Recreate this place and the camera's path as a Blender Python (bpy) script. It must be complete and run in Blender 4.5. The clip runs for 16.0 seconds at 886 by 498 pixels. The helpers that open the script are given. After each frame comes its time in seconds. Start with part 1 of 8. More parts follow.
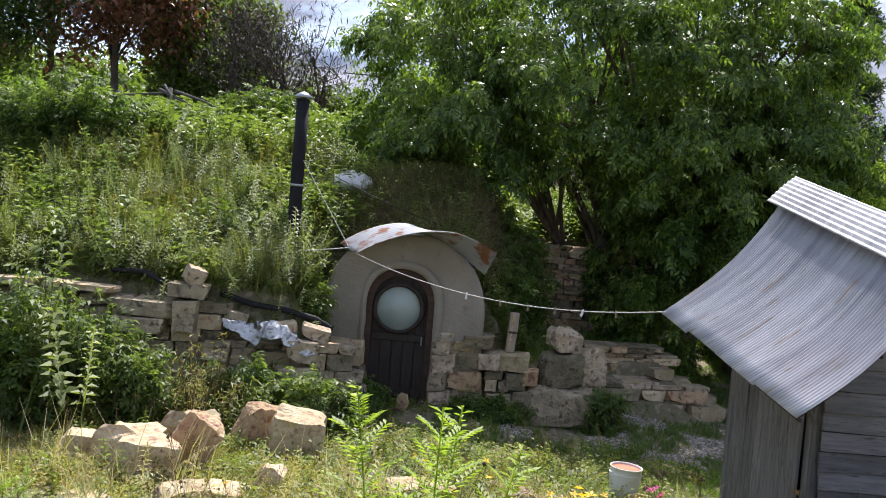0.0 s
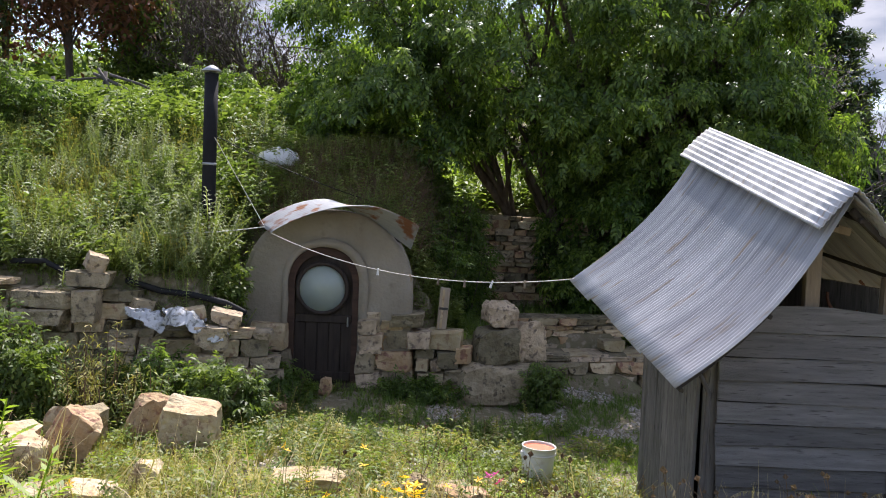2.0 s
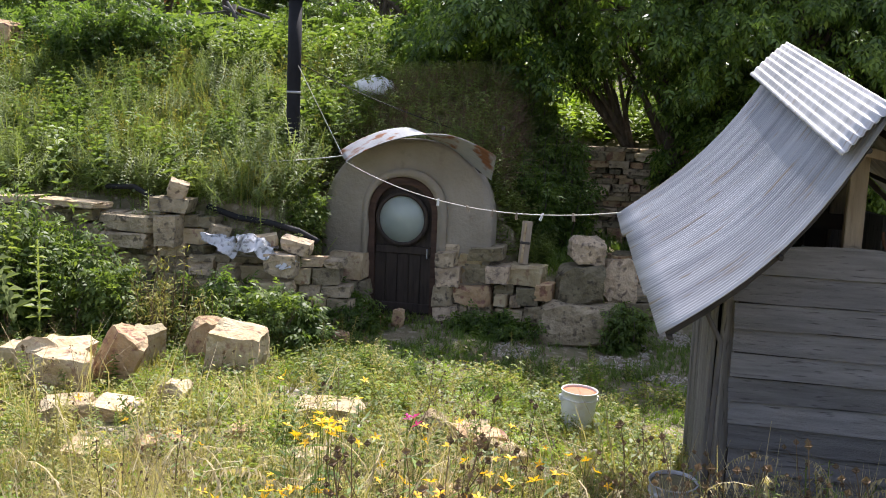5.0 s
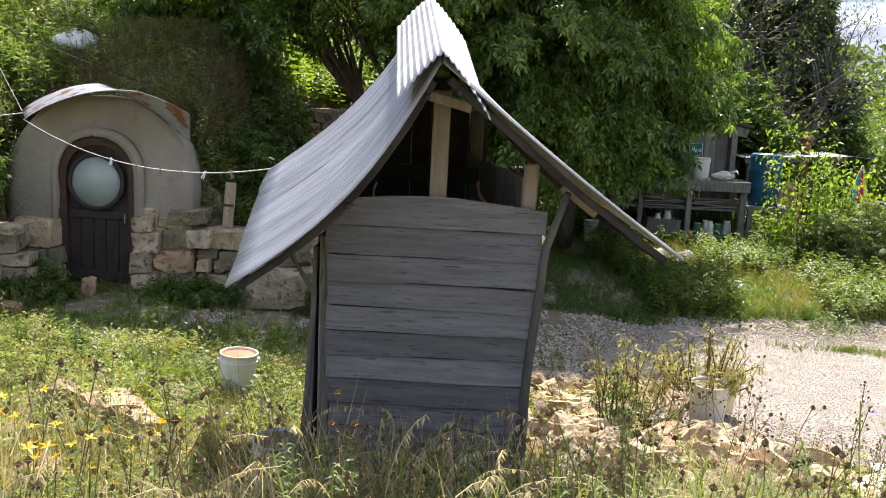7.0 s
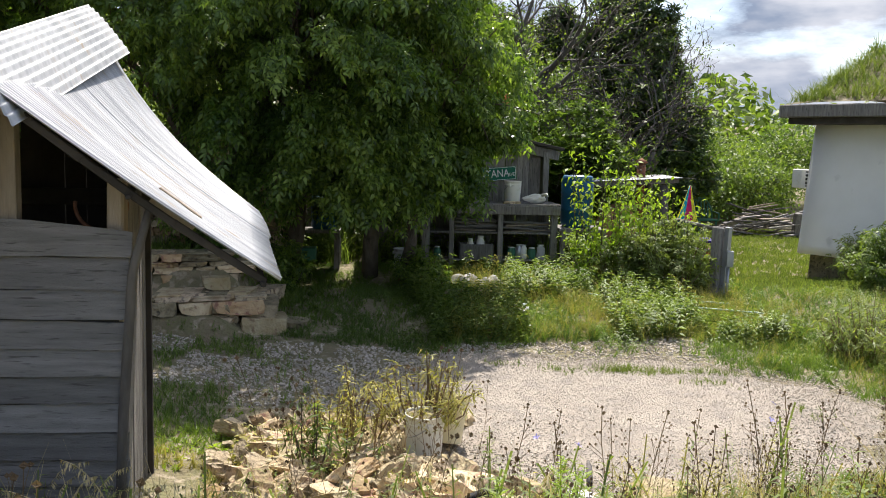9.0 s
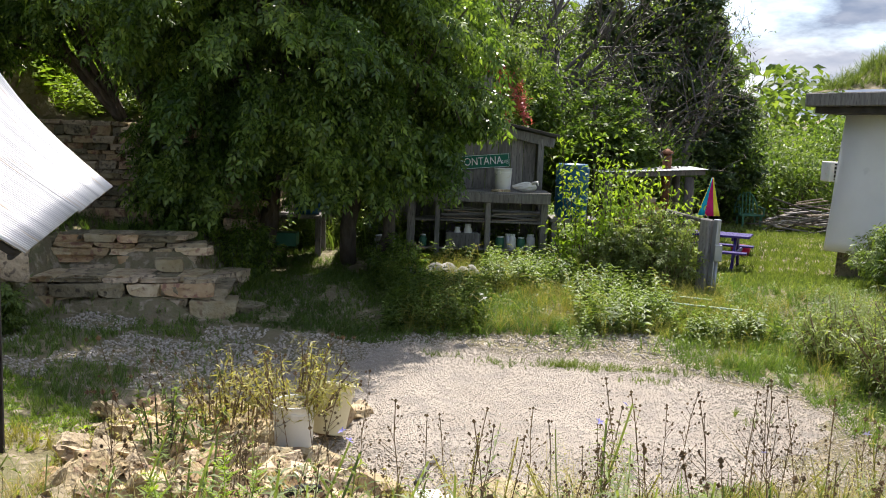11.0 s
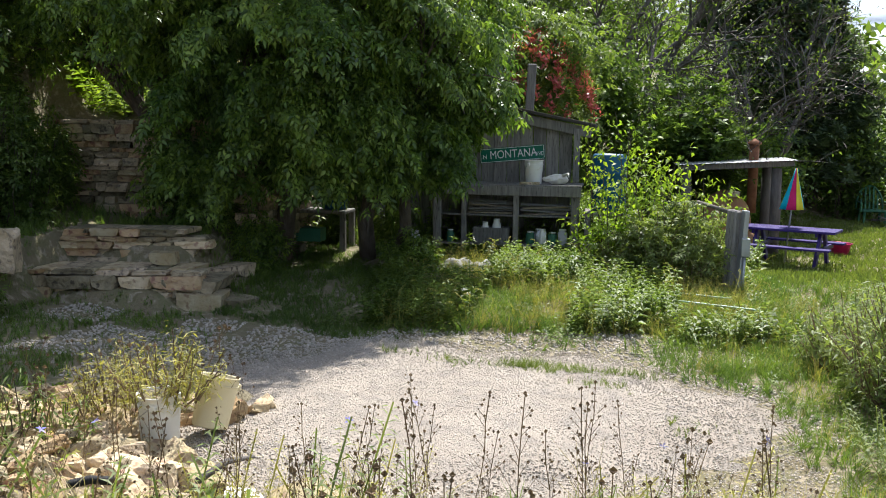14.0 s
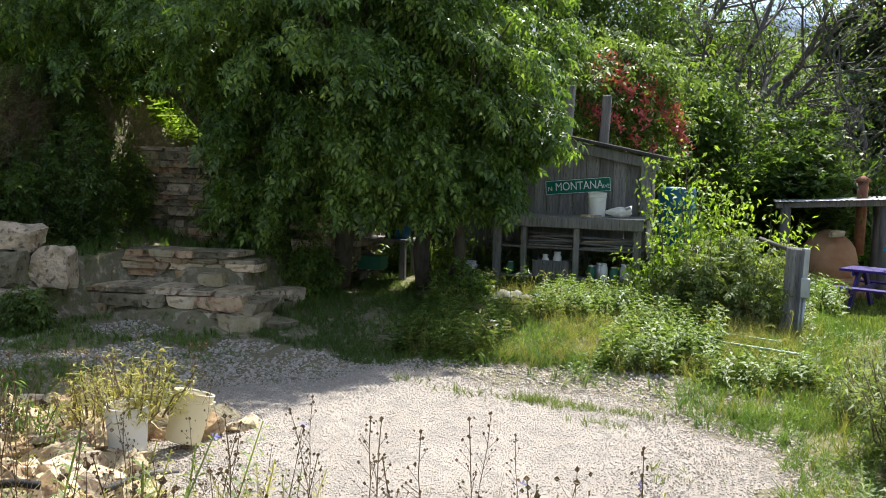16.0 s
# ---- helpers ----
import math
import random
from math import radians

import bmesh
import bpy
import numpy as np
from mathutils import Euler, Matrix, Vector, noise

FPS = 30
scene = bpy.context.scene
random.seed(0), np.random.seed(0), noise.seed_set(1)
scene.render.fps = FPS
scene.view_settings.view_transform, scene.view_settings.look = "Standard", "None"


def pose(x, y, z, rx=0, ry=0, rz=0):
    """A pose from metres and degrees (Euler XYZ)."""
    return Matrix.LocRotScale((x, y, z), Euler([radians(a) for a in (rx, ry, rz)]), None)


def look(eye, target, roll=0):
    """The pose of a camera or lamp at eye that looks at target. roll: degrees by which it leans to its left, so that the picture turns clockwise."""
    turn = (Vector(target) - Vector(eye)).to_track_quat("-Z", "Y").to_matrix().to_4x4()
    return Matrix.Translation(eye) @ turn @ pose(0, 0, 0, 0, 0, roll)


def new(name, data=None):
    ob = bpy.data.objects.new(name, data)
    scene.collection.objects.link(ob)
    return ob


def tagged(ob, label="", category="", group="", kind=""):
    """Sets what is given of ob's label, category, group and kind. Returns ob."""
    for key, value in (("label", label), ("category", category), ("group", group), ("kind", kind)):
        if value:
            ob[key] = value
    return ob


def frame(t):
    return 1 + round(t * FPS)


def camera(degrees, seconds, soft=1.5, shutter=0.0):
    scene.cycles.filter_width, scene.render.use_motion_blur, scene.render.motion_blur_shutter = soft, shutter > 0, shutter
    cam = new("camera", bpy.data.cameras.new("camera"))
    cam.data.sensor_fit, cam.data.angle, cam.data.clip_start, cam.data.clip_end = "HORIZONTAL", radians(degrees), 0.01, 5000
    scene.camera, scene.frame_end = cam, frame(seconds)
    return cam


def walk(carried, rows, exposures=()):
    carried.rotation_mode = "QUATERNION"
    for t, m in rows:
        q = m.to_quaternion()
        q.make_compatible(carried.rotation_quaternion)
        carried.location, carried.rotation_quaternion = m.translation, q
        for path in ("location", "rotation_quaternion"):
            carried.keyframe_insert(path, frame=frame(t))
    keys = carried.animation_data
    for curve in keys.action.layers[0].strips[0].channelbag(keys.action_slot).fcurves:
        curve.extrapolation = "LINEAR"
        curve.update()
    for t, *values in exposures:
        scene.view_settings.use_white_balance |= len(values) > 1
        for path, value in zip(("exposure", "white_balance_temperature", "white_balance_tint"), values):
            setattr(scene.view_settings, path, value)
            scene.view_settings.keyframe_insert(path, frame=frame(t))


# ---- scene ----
cam = camera(53.1, 16.0, soft=1.0)
METRES, EYE, TILT, LEAN, TURN = 11.0, 2.8, 0.0, 0.0, 0.0
ROWS = [
    (0.0, 0.0, 0.0, 0.0, 0.18, -2.11, -4.78),
    (0.5, 0.0241, 0.0194, -0.0009, 1.1, -2.44, -4.22),
    (1.0, 0.0512, 0.0261, -0.0021, 2.5, -3.49, -3.99),
    (1.5, 0.0759, 0.0337, -0.0038, 1.69, -4.46, -3.66),
    (2.0, 0.0983, 0.0513, -0.0039, 0.74, -3.39, -2.25),
    (2.5, 0.115, 0.0628, -0.0043, 4.02, -3.82, -0.91),
    (3.0, 0.1353, 0.0648, -0.0047, 8.79, -5.72, -1.68),
    (3.2, 0.1432, 0.0682, -0.0049, 9.47, -5.74, -1.82),
    (5.3, 0.2258, 0.1045, -0.0071, 13.13, -8.14, -2.24),
    (5.5, 0.2337, 0.1079, -0.0073, 12.14, -7.67, -2.5),
    (6.0, 0.2632, 0.1224, -0.0072, 9.72, -6.81, -2.78),
    (6.5, 0.3023, 0.1233, -0.0105, 6.65, -9.14, -2.84),
    (7.0, 0.3374, 0.1331, -0.0141, 1.69, -9.33, -2.87),
    (7.5, 0.3759, 0.1474, -0.0129, -1.64, -8.21, -2.48),
    (8.0, 0.416, 0.1515, -0.0169, -2.5, -8.61, -2.61),
    (8.5, 0.4577, 0.1702, -0.0216, -4.89, -7.68, -1.89),
    (8.7, 0.4718, 0.173, -0.0223, -5.0, -6.73, -1.64),
    (10.8, 0.6195, 0.203, -0.0291, 1.9, -7.4, -1.91),
    (11.0, 0.6336, 0.2058, -0.0298, 0.57, -7.4, -2.11),
    (11.5, 0.669, 0.2204, -0.0316, -1.77, -6.2, -1.65),
    (12.0, 0.7042, 0.2232, -0.0333, -0.56, -6.45, -1.55),
    (12.5, 0.7351, 0.2278, -0.0359, 1.36, -7.32, -2.36),
    (13.0, 0.7623, 0.2437, -0.0364, 4.82, -6.52, -1.35),
    (13.5, 0.792, 0.2512, -0.0387, 8.52, -6.69, -0.53),
    (14.0, 0.8221, 0.2618, -0.0397, 10.56, -7.52, -0.82),
    (14.5, 0.8544, 0.2783, -0.041, 11.69, -6.43, -0.47),
    (15.0, 0.8873, 0.2795, -0.0422, 14.42, -5.95, -0.6),
    (15.5, 0.9128, 0.2919, -0.0456, 16.81, -5.98, -1.36),
    (16.0, 0.9336, 0.3031, -0.0459, 19.71, -5.39, -1.48),
]
walk(cam, [(t, pose(0, 0, EYE, TILT, LEAN, TURN) @ pose(METRES * x, METRES * y, METRES * z, 90 + pitch, roll, yaw)) for t, x, y, z, yaw, pitch, roll in ROWS], [(0.0, 0.98, 6100, 19), (2.5, 0.98, 6200, 20), (5.5, 1.24, 6200, 19), (7.0, 1.40, 6400, 17), (8.5, 1.04, 6500, 13), (11.0, 1.08, 6450, 14), (13.5, 1.10, 6200, 12), (16.0, 1.24, 6100, 11)])

# ---- world, sun ----
SUN_AZ, SUN_EL = 8.0, 57.0   # degrees: clockwise from +y, above the horizon
world = bpy.data.worlds.new("sky")
scene.world = world
world.use_nodes = True
wt = world.node_tree
wt.nodes.clear()
w_out = wt.nodes.new("ShaderNodeOutputWorld")
w_bg = wt.nodes.new("ShaderNodeBackground")
w_sky = wt.nodes.new("ShaderNodeTexSky")
w_sky.sky_type = "NISHITA"
w_sky.sun_disc = False
w_sky.sun_elevation = radians(SUN_EL)
w_sky.sun_rotation = radians(SUN_AZ)
w_sky.dust_density = 1.5
w_co = wt.nodes.new("ShaderNodeTexCoord")
w_map = wt.nodes.new("ShaderNodeMapping")
w_map.inputs["Scale"].default_value = (1.6, 1.6, 4.5)
w_noise = wt.nodes.new("ShaderNodeTexNoise")
w_noise.inputs["Scale"].default_value = 2.3
w_noise.inputs["Detail"].default_value = 7
w_noise.inputs["Roughness"].default_value = 0.58
w_ramp = wt.nodes.new("ShaderNodeValToRGB")
w_ramp.color_ramp.elements[0].position = 0.36
w_ramp.color_ramp.elements[1].position = 0.56
w_noise2 = wt.nodes.new("ShaderNodeTexNoise")
w_noise2.inputs["Scale"].default_value = 5.0
w_noise2.inputs["Detail"].default_value = 5
w_cloud = wt.nodes.new("ShaderNodeValToRGB")
w_cloud.color_ramp.elements[0].position = 0.40
w_cloud.color_ramp.elements[0].color = (1.05, 1.3, 1.75, 1)
w_cloud.color_ramp.elements[1].position = 0.62
w_cloud.color_ramp.elements[1].color = (2.65, 2.75, 2.95, 1)
w_mix = wt.nodes.new("ShaderNodeMix")
w_mix.data_type = "RGBA"
wt.links.new(w_co.outputs["Generated"], w_map.inputs["Vector"])
wt.links.new(w_map.outputs[0], w_noise.inputs["Vector"])
wt.links.new(w_map.outputs[0], w_noise2.inputs["Vector"])
wt.links.new(w_noise.outputs[0], w_ramp.inputs[0])
wt.links.new(w_noise2.outputs[0], w_cloud.inputs[0])
wt.links.new(w_ramp.outputs[0], w_mix.inputs[0])
wt.links.new(w_sky.outputs[0], w_mix.inputs[6])
wt.links.new(w_cloud.outputs[0], w_mix.inputs[7])
wt.links.new(w_mix.outputs[2], w_bg.inputs[0])
w_bg.inputs[1].default_value = 0.15
wt.links.new(w_bg.outputs[0], w_out.inputs[0])

sun = new("sun", bpy.data.lights.new("sun", "SUN"))
sun.data.energy = 4.45
sun.data.angle = radians(0.55)
sun.data.color = (1.0, 0.95, 0.86)
SUN_TO = Vector((math.sin(radians(SUN_AZ)) * math.cos(radians(SUN_EL)), math.cos(radians(SUN_AZ)) * math.cos(radians(SUN_EL)), math.sin(radians(SUN_EL))))
sun.matrix_world = look(SUN_TO * 60, (0, 0, 0))

# ---- materials ----
def mat(name, c1, c2, scale=4.0, rough=0.8, bump=0.3, fine=40.0, metal=0.0, stretch=(1, 1, 1), c3=None, spot=0.62, rnd=0.0, island=False,
        translucent=0.0, spec=0.3, coords="Object", bump_dist=0.01, detail=6):
    """Two colours mixed by a noise, a third in spots, fine relief, and a random lightness per object or per island."""
    m = bpy.data.materials.new(name)
    m.use_nodes = True
    nt = m.node_tree
    nt.nodes.clear()
    n, l = nt.nodes, nt.links
    out = n.new("ShaderNodeOutputMaterial")
    p = n.new("ShaderNodeBsdfPrincipled")
    p.inputs["Roughness"].default_value = rough
    p.inputs["Metallic"].default_value = metal
    p.inputs["Specular IOR Level"].default_value = spec
    co = n.new("ShaderNodeTexCoord")
    mp = n.new("ShaderNodeMapping")
    mp.inputs["Scale"].default_value = stretch
    l.new(n.new("ShaderNodeNewGeometry").outputs["Position"] if coords == "Position" else co.outputs[coords], mp.inputs[0])
    vec = mp.outputs[0]
    if rnd and not island:
        info0 = n.new("ShaderNodeObjectInfo")
        add = n.new("ShaderNodeVectorMath")
        add.operation = "ADD"
        mul0 = n.new("ShaderNodeMath")
        mul0.operation = "MULTIPLY"
        mul0.inputs[1].default_value = 37.0
        l.new(info0.outputs["Random"], mul0.inputs[0])
        l.new(vec, add.inputs[0])
        l.new(mul0.outputs[0], add.inputs[1])
        vec = add.outputs[0]
    n1 = n.new("ShaderNodeTexNoise")
    n1.inputs["Scale"].default_value = scale
    n1.inputs["Detail"].default_value = detail
    n1.inputs["Roughness"].default_value = 0.6
    l.new(vec, n1.inputs["Vector"])
    r1 = n.new("ShaderNodeValToRGB")
    r1.color_ramp.elements[0].position, r1.color_ramp.elements[1].position = 0.34, 0.66
    r1.color_ramp.elements[0].color, r1.color_ramp.elements[1].color = (*c1, 1), (*c2, 1)
    l.new(n1.outputs[0], r1.inputs[0])
    col = r1.outputs[0]
    if c3:
        n3 = n.new("ShaderNodeTexNoise")
        n3.inputs["Scale"].default_value = scale * 2.7
        n3.inputs["Detail"].default_value = 8
        l.new(vec, n3.inputs["Vector"])
        r3 = n.new("ShaderNodeValToRGB")
        r3.color_ramp.elements[0].position, r3.color_ramp.elements[1].position = spot - 0.05, spot + 0.06
        l.new(n3.outputs[0], r3.inputs[0])
        mx = n.new("ShaderNodeMix")
        mx.data_type = "RGBA"
        l.new(r3.outputs[0], mx.inputs[0])
        l.new(col, mx.inputs[6])
        mx.inputs[7].default_value = (*c3, 1)
        col = mx.outputs[2]
    if rnd:
        if island:
            src = n.new("ShaderNodeNewGeometry").outputs["Random Per Island"]
        else:
            src = info0.outputs["Random"]
        hsv = n.new("ShaderNodeHueSaturation")
        mr = n.new("ShaderNodeMapRange")
        mr.inputs["To Min"].default_value, mr.inputs["To Max"].default_value = 1 - rnd, 1 + rnd
        l.new(src, mr.inputs["Value"])
        l.new(mr.outputs[0], hsv.inputs["Value"])
        mh = n.new("ShaderNodeMapRange")
        mh.inputs["To Min"].default_value, mh.inputs["To Max"].default_value = 0.5 + 0.03 * rnd, 0.5 - 0.03 * rnd
        l.new(src, mh.inputs["Value"])
        l.new(mh.outputs[0], hsv.inputs["Hue"])
        l.new(col, hsv.inputs["Color"])
        col = hsv.outputs[0]
    l.new(col, p.inputs["Base Color"])
    if bump:
        nb = n.new("ShaderNodeTexNoise")
        nb.inputs["Scale"].default_value = fine
        nb.inputs["Detail"].default_value = 5
        l.new(vec, nb.inputs["Vector"])
        b = n.new("ShaderNodeBump")
        b.inputs["Strength"].default_value = bump
        b.inputs["Distance"].default_value = bump_dist
        l.new(nb.outputs[0], b.inputs["Height"])
        l.new(b.outputs[0], p.inputs["Normal"])
    last = p.outputs[0]
    if translucent:
        tr = n.new("ShaderNodeBsdfTranslucent")
        warm = n.new("ShaderNodeMix")
        warm.data_type = "RGBA"
        warm.blend_type = "MULTIPLY"
        warm.inputs[0].default_value = 1.0
        warm.inputs[7].default_value = (1.42, 1.48, 0.6, 1)
        l.new(col, warm.inputs[6])
        l.new(warm.outputs[2], tr.inputs["Color"])
        ms = n.new("ShaderNodeMixShader")
        ms.inputs[0].default_value = translucent
        l.new(last, ms.inputs[1])
        l.new(tr.outputs[0], ms.inputs[2])
        last = ms.outputs[0]
    l.new(last, out.inputs[0])
    return m


def leaf_mat(name, c1, c2, rnd=0.35, tl=0.35, rough=0.5, spec=0.35):
    return mat(name, c1, c2, scale=0.9, rough=rough, bump=0, rnd=rnd, island=True, translucent=tl, spec=spec, detail=2)


M_SOIL = mat("soil", (0.20, 0.16, 0.10), (0.15, 0.145, 0.07), 3.1, 0.95, 1.0, 22, c3=(0.31, 0.26, 0.185), spot=0.58, bump_dist=0.03)
M_GRAVEL = mat("gravel_bed", (0.33, 0.283, 0.232), (0.41, 0.357, 0.295), 1.4, 0.95, 1.0, 90, c3=(0.30, 0.265, 0.225), spot=0.56, bump_dist=0.02)
M_PEBBLE = mat("limestone_gravel", (0.37, 0.325, 0.268), (0.48, 0.43, 0.36), 9, 0.95, 0.3, 90, rnd=0.22, island=True)
M_STONE = mat("sandstone", (0.235, 0.19, 0.12), (0.43, 0.355, 0.235), 5.2, 0.93, 0.9, 26, c3=(0.13, 0.105, 0.075), spot=0.6, rnd=0.5, bump_dist=0.03, coords="Position")
M_STONE_LIGHT = mat("pale_sandstone", (0.38, 0.285, 0.155), (0.54, 0.455, 0.30), 4.5, 0.93, 0.75, 24, c3=(0.30, 0.20, 0.13), spot=0.6, rnd=0.25, bump_dist=0.03, coords="Position")
M_STONE_RED = mat("reddish_sandstone", (0.35, 0.225, 0.115), (0.48, 0.36, 0.215), 4.5, 0.93, 0.75, 24, c3=(0.24, 0.13, 0.09), spot=0.58, rnd=0.25, bump_dist=0.03, coords="Position")
M_PLASTER = mat("earth_plaster", (0.25, 0.215, 0.16), (0.355, 0.315, 0.25), 1.0, 0.95, 0.8, 22, c3=(0.22, 0.19, 0.145), spot=0.66, bump_dist=0.02)
M_WHITEWALL = mat("lime_render", (0.72, 0.715, 0.70), (0.79, 0.785, 0.77), 0.8, 0.9, 0.35, 30, c3=(0.58, 0.58, 0.56), spot=0.7)
M_BOARD = mat("weathered_boards", (0.15, 0.145, 0.142), (0.228, 0.22, 0.216), 2.6, 0.86, 0.8, 34, stretch=(1, 1, 11), c3=(0.085, 0.08, 0.078), spot=0.64, rnd=0.28)
M_BOARD_V = mat("weathered_planks", (0.15, 0.14, 0.13), (0.26, 0.245, 0.225), 2.6, 0.88, 0.7, 30, stretch=(9, 9, 1), c3=(0.09, 0.085, 0.08), spot=0.62, rnd=0.22)
M_POSTWOOD = mat("bare_timber", (0.25, 0.20, 0.145), (0.36, 0.30, 0.225), 3.0, 0.85, 0.5, 30, stretch=(9, 9, 1), rnd=0.2)
M_DARKWOOD = mat("dark_door_wood", (0.028, 0.021, 0.017), (0.06, 0.045, 0.036), 3.0, 0.6, 0.5, 30, stretch=(8, 8, 1))
M_REDWOOD = mat("red_brown_wood", (0.055, 0.034, 0.025), (0.095, 0.056, 0.04), 3.0, 0.8, 0.5, 30, stretch=(1, 6, 6))
M_BARK = mat("bark", (0.075, 0.06, 0.045), (0.15, 0.125, 0.10), 4.0, 0.95, 1.0, 24, stretch=(3, 3, 0.7), bump_dist=0.03)
M_BARK_GREY = mat("grey_bark", (0.085, 0.076, 0.07), (0.15, 0.137, 0.125), 4.0, 0.95, 0.6, 24, stretch=(3, 3, 0.7))
M_GALV = mat("galvanised_sheet", (0.29, 0.30, 0.31), (0.50, 0.505, 0.51), 1.7, 0.55, 0.12, 60, metal=0.4, stretch=(0.55, 4.5, 0.55), c3=(0.34, 0.29, 0.23), spot=0.64, spec=0.45, detail=3, rnd=0.10)
M_GALV_RUST = mat("rusting_sheet", (0.32, 0.33, 0.335), (0.43, 0.44, 0.445), 1.6, 0.7, 0.15, 60, metal=0.15, c3=(0.24, 0.11, 0.055), spot=0.55)
M_RUST = mat("rust", (0.16, 0.065, 0.035), (0.25, 0.12, 0.065), 5, 0.9, 0.5, 60)
M_PIPE = mat("black_stovepipe", (0.012, 0.012, 0.013), (0.022, 0.022, 0.024), 3, 0.7, 0.1, 60, spec=0.15)
M_STEEL = mat("grey_steel", (0.33, 0.34, 0.35), (0.44, 0.45, 0.46), 4, 0.45, 0.1, 60, metal=0.7)
M_WHITEPL = mat("white_plastic", (0.70, 0.69, 0.63), (0.78, 0.77, 0.72), 3, 0.5, 0.1, 30, c3=(0.60, 0.55, 0.43), spot=0.66)
M_CREAMPL = mat("cream_plastic", (0.66, 0.58, 0.36), (0.74, 0.67, 0.45), 3, 0.5, 0.1, 30, c3=(0.5, 0.42, 0.25), spot=0.66)
M_ORANGE = mat("orange_lid", (0.55, 0.15, 0.07), (0.64, 0.23, 0.12), 4, 0.6, 0.1, 30)
M_GREYPL = mat("grey_bucket_plastic", (0.42, 0.42, 0.43), (0.53, 0.53, 0.54), 4, 0.6, 0.2, 30, c3=(0.33, 0.31, 0.28), spot=0.62)
M_BLACKPL = mat("black_plastic", (0.012, 0.012, 0.013), (0.022, 0.022, 0.024), 4, 0.75, 0.1, 30)
M_TARP = mat("torn_white_plastic_sheet", (0.42, 0.43, 0.44), (0.64, 0.65, 0.66), 7, 0.4, 0.5, 18, c3=(0.22, 0.22, 0.21), spot=0.56)
M_BLUE = mat("blue_plastic", (0.008, 0.075, 0.15), (0.015, 0.105, 0.20), 3, 0.45, 0.1, 30)
M_BLUETARP = mat("blue_tarp", (0.015, 0.1, 0.30), (0.03, 0.15, 0.38), 3, 0.5, 0.4, 20)
M_SIGN = mat("green_sign_sheet", (0.0, 0.115, 0.07), (0.005, 0.15, 0.092), 3, 0.4, 0.05, 30)
M_LETTER = mat("white_lettering", (0.75, 0.76, 0.75), (0.82, 0.83, 0.82), 6, 0.5, 0, 30)
M_BONE = mat("bleached_bone", (0.62, 0.59, 0.53), (0.76, 0.74, 0.69), 8, 0.8, 0.3, 40)
M_PURPLE = mat("purple_paint", (0.03, 0.016, 0.13), (0.05, 0.028, 0.19), 4, 0.45, 0.15, 30)
M_MAGENTA = mat("magenta_plastic", (0.45, 0.012, 0.09), (0.55, 0.025, 0.13), 4, 0.5, 0.1, 30)
M_CYAN = mat("turquoise_fabric", (0.0, 0.36, 0.52), (0.01, 0.44, 0.6), 4, 0.75, 0.2, 60)
M_YELLOW = mat("yellow_fabric", (0.60, 0.55, 0.02), (0.7, 0.64, 0.05), 4, 0.75, 0.2, 60)
M_PINK = mat("crimson_fabric", (0.50, 0.01, 0.10), (0.60, 0.02, 0.15), 4, 0.75, 0.2, 60)
M_CLAY = mat("cob_clay", (0.33, 0.17, 0.085), (0.42, 0.25, 0.14), 3, 0.95, 0.5, 30)
M_GREENPL = mat("green_plastic", (0.03, 0.12, 0.07), (0.05, 0.17, 0.10), 3, 0.5, 0.1, 30)
M_ROPE = mat("pale_cord", (0.55, 0.53, 0.48), (0.66, 0.64, 0.58), 30, 0.85, 0.2, 100)
M_GLASSY = mat("frosted_pane", (0.35, 0.41, 0.37), (0.44, 0.50, 0.45), 2.2, 0.25, 0.12, 9, spec=0.6, detail=3)
# near-black; behind the shed boards and on its back planks it paints shade
M_INSIDE = mat("dark_and_shaded_timber", (0.04, 0.036, 0.032), (0.075, 0.066, 0.06), 4, 0.95, 0.4, 30)
M_REDBIT = mat("red_plastic", (0.45, 0.02, 0.015), (0.55, 0.04, 0.025), 4, 0.5, 0.1, 30)
M_SACK = mat("dirty_sacking", (0.30, 0.29, 0.26), (0.42, 0.41, 0.38), 6, 0.9, 0.6, 30)
M_HOSE = mat("pale_green_hose", (0.22, 0.33, 0.22), (0.3, 0.42, 0.3), 4, 0.5, 0.1, 30)

L_TREE = leaf_mat("boxelder_leaves", (0.075, 0.140, 0.028), (0.165, 0.245, 0.05), 0.6, 0.48, 0.38, 0.45)
# own colour of dark foliage; on shade_grass it deepens the tree's shade
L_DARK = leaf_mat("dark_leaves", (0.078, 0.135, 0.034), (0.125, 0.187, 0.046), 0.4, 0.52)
L_CONIFER = leaf_mat("conifer_needles", (0.055, 0.09, 0.043), (0.082, 0.122, 0.058), 0.4, 0.25)
L_WOODS = leaf_mat("woodland_leaves", (0.10, 0.16, 0.036), (0.15, 0.21, 0.046), 0.4, 0.45)
L_WEED = leaf_mat("weed_leaves", (0.095, 0.148, 0.038), (0.15, 0.205, 0.052), 0.4, 0.46)
L_FERN = leaf_mat("feathery_leaves", (0.145, 0.19, 0.058), (0.215, 0.26, 0.09), 0.35, 0.46)
L_BRIGHT = leaf_mat("bright_leaves", (0.16, 0.26, 0.03), (0.25, 0.34, 0.04), 0.3, 0.5)
L_GRASS = leaf_mat("green_grass", (0.095, 0.165, 0.035), (0.155, 0.225, 0.05), 0.4, 0.42)
L_LAWN = leaf_mat("lawn_grass", (0.13, 0.18, 0.045), (0.185, 0.235, 0.06), 0.35, 0.36)
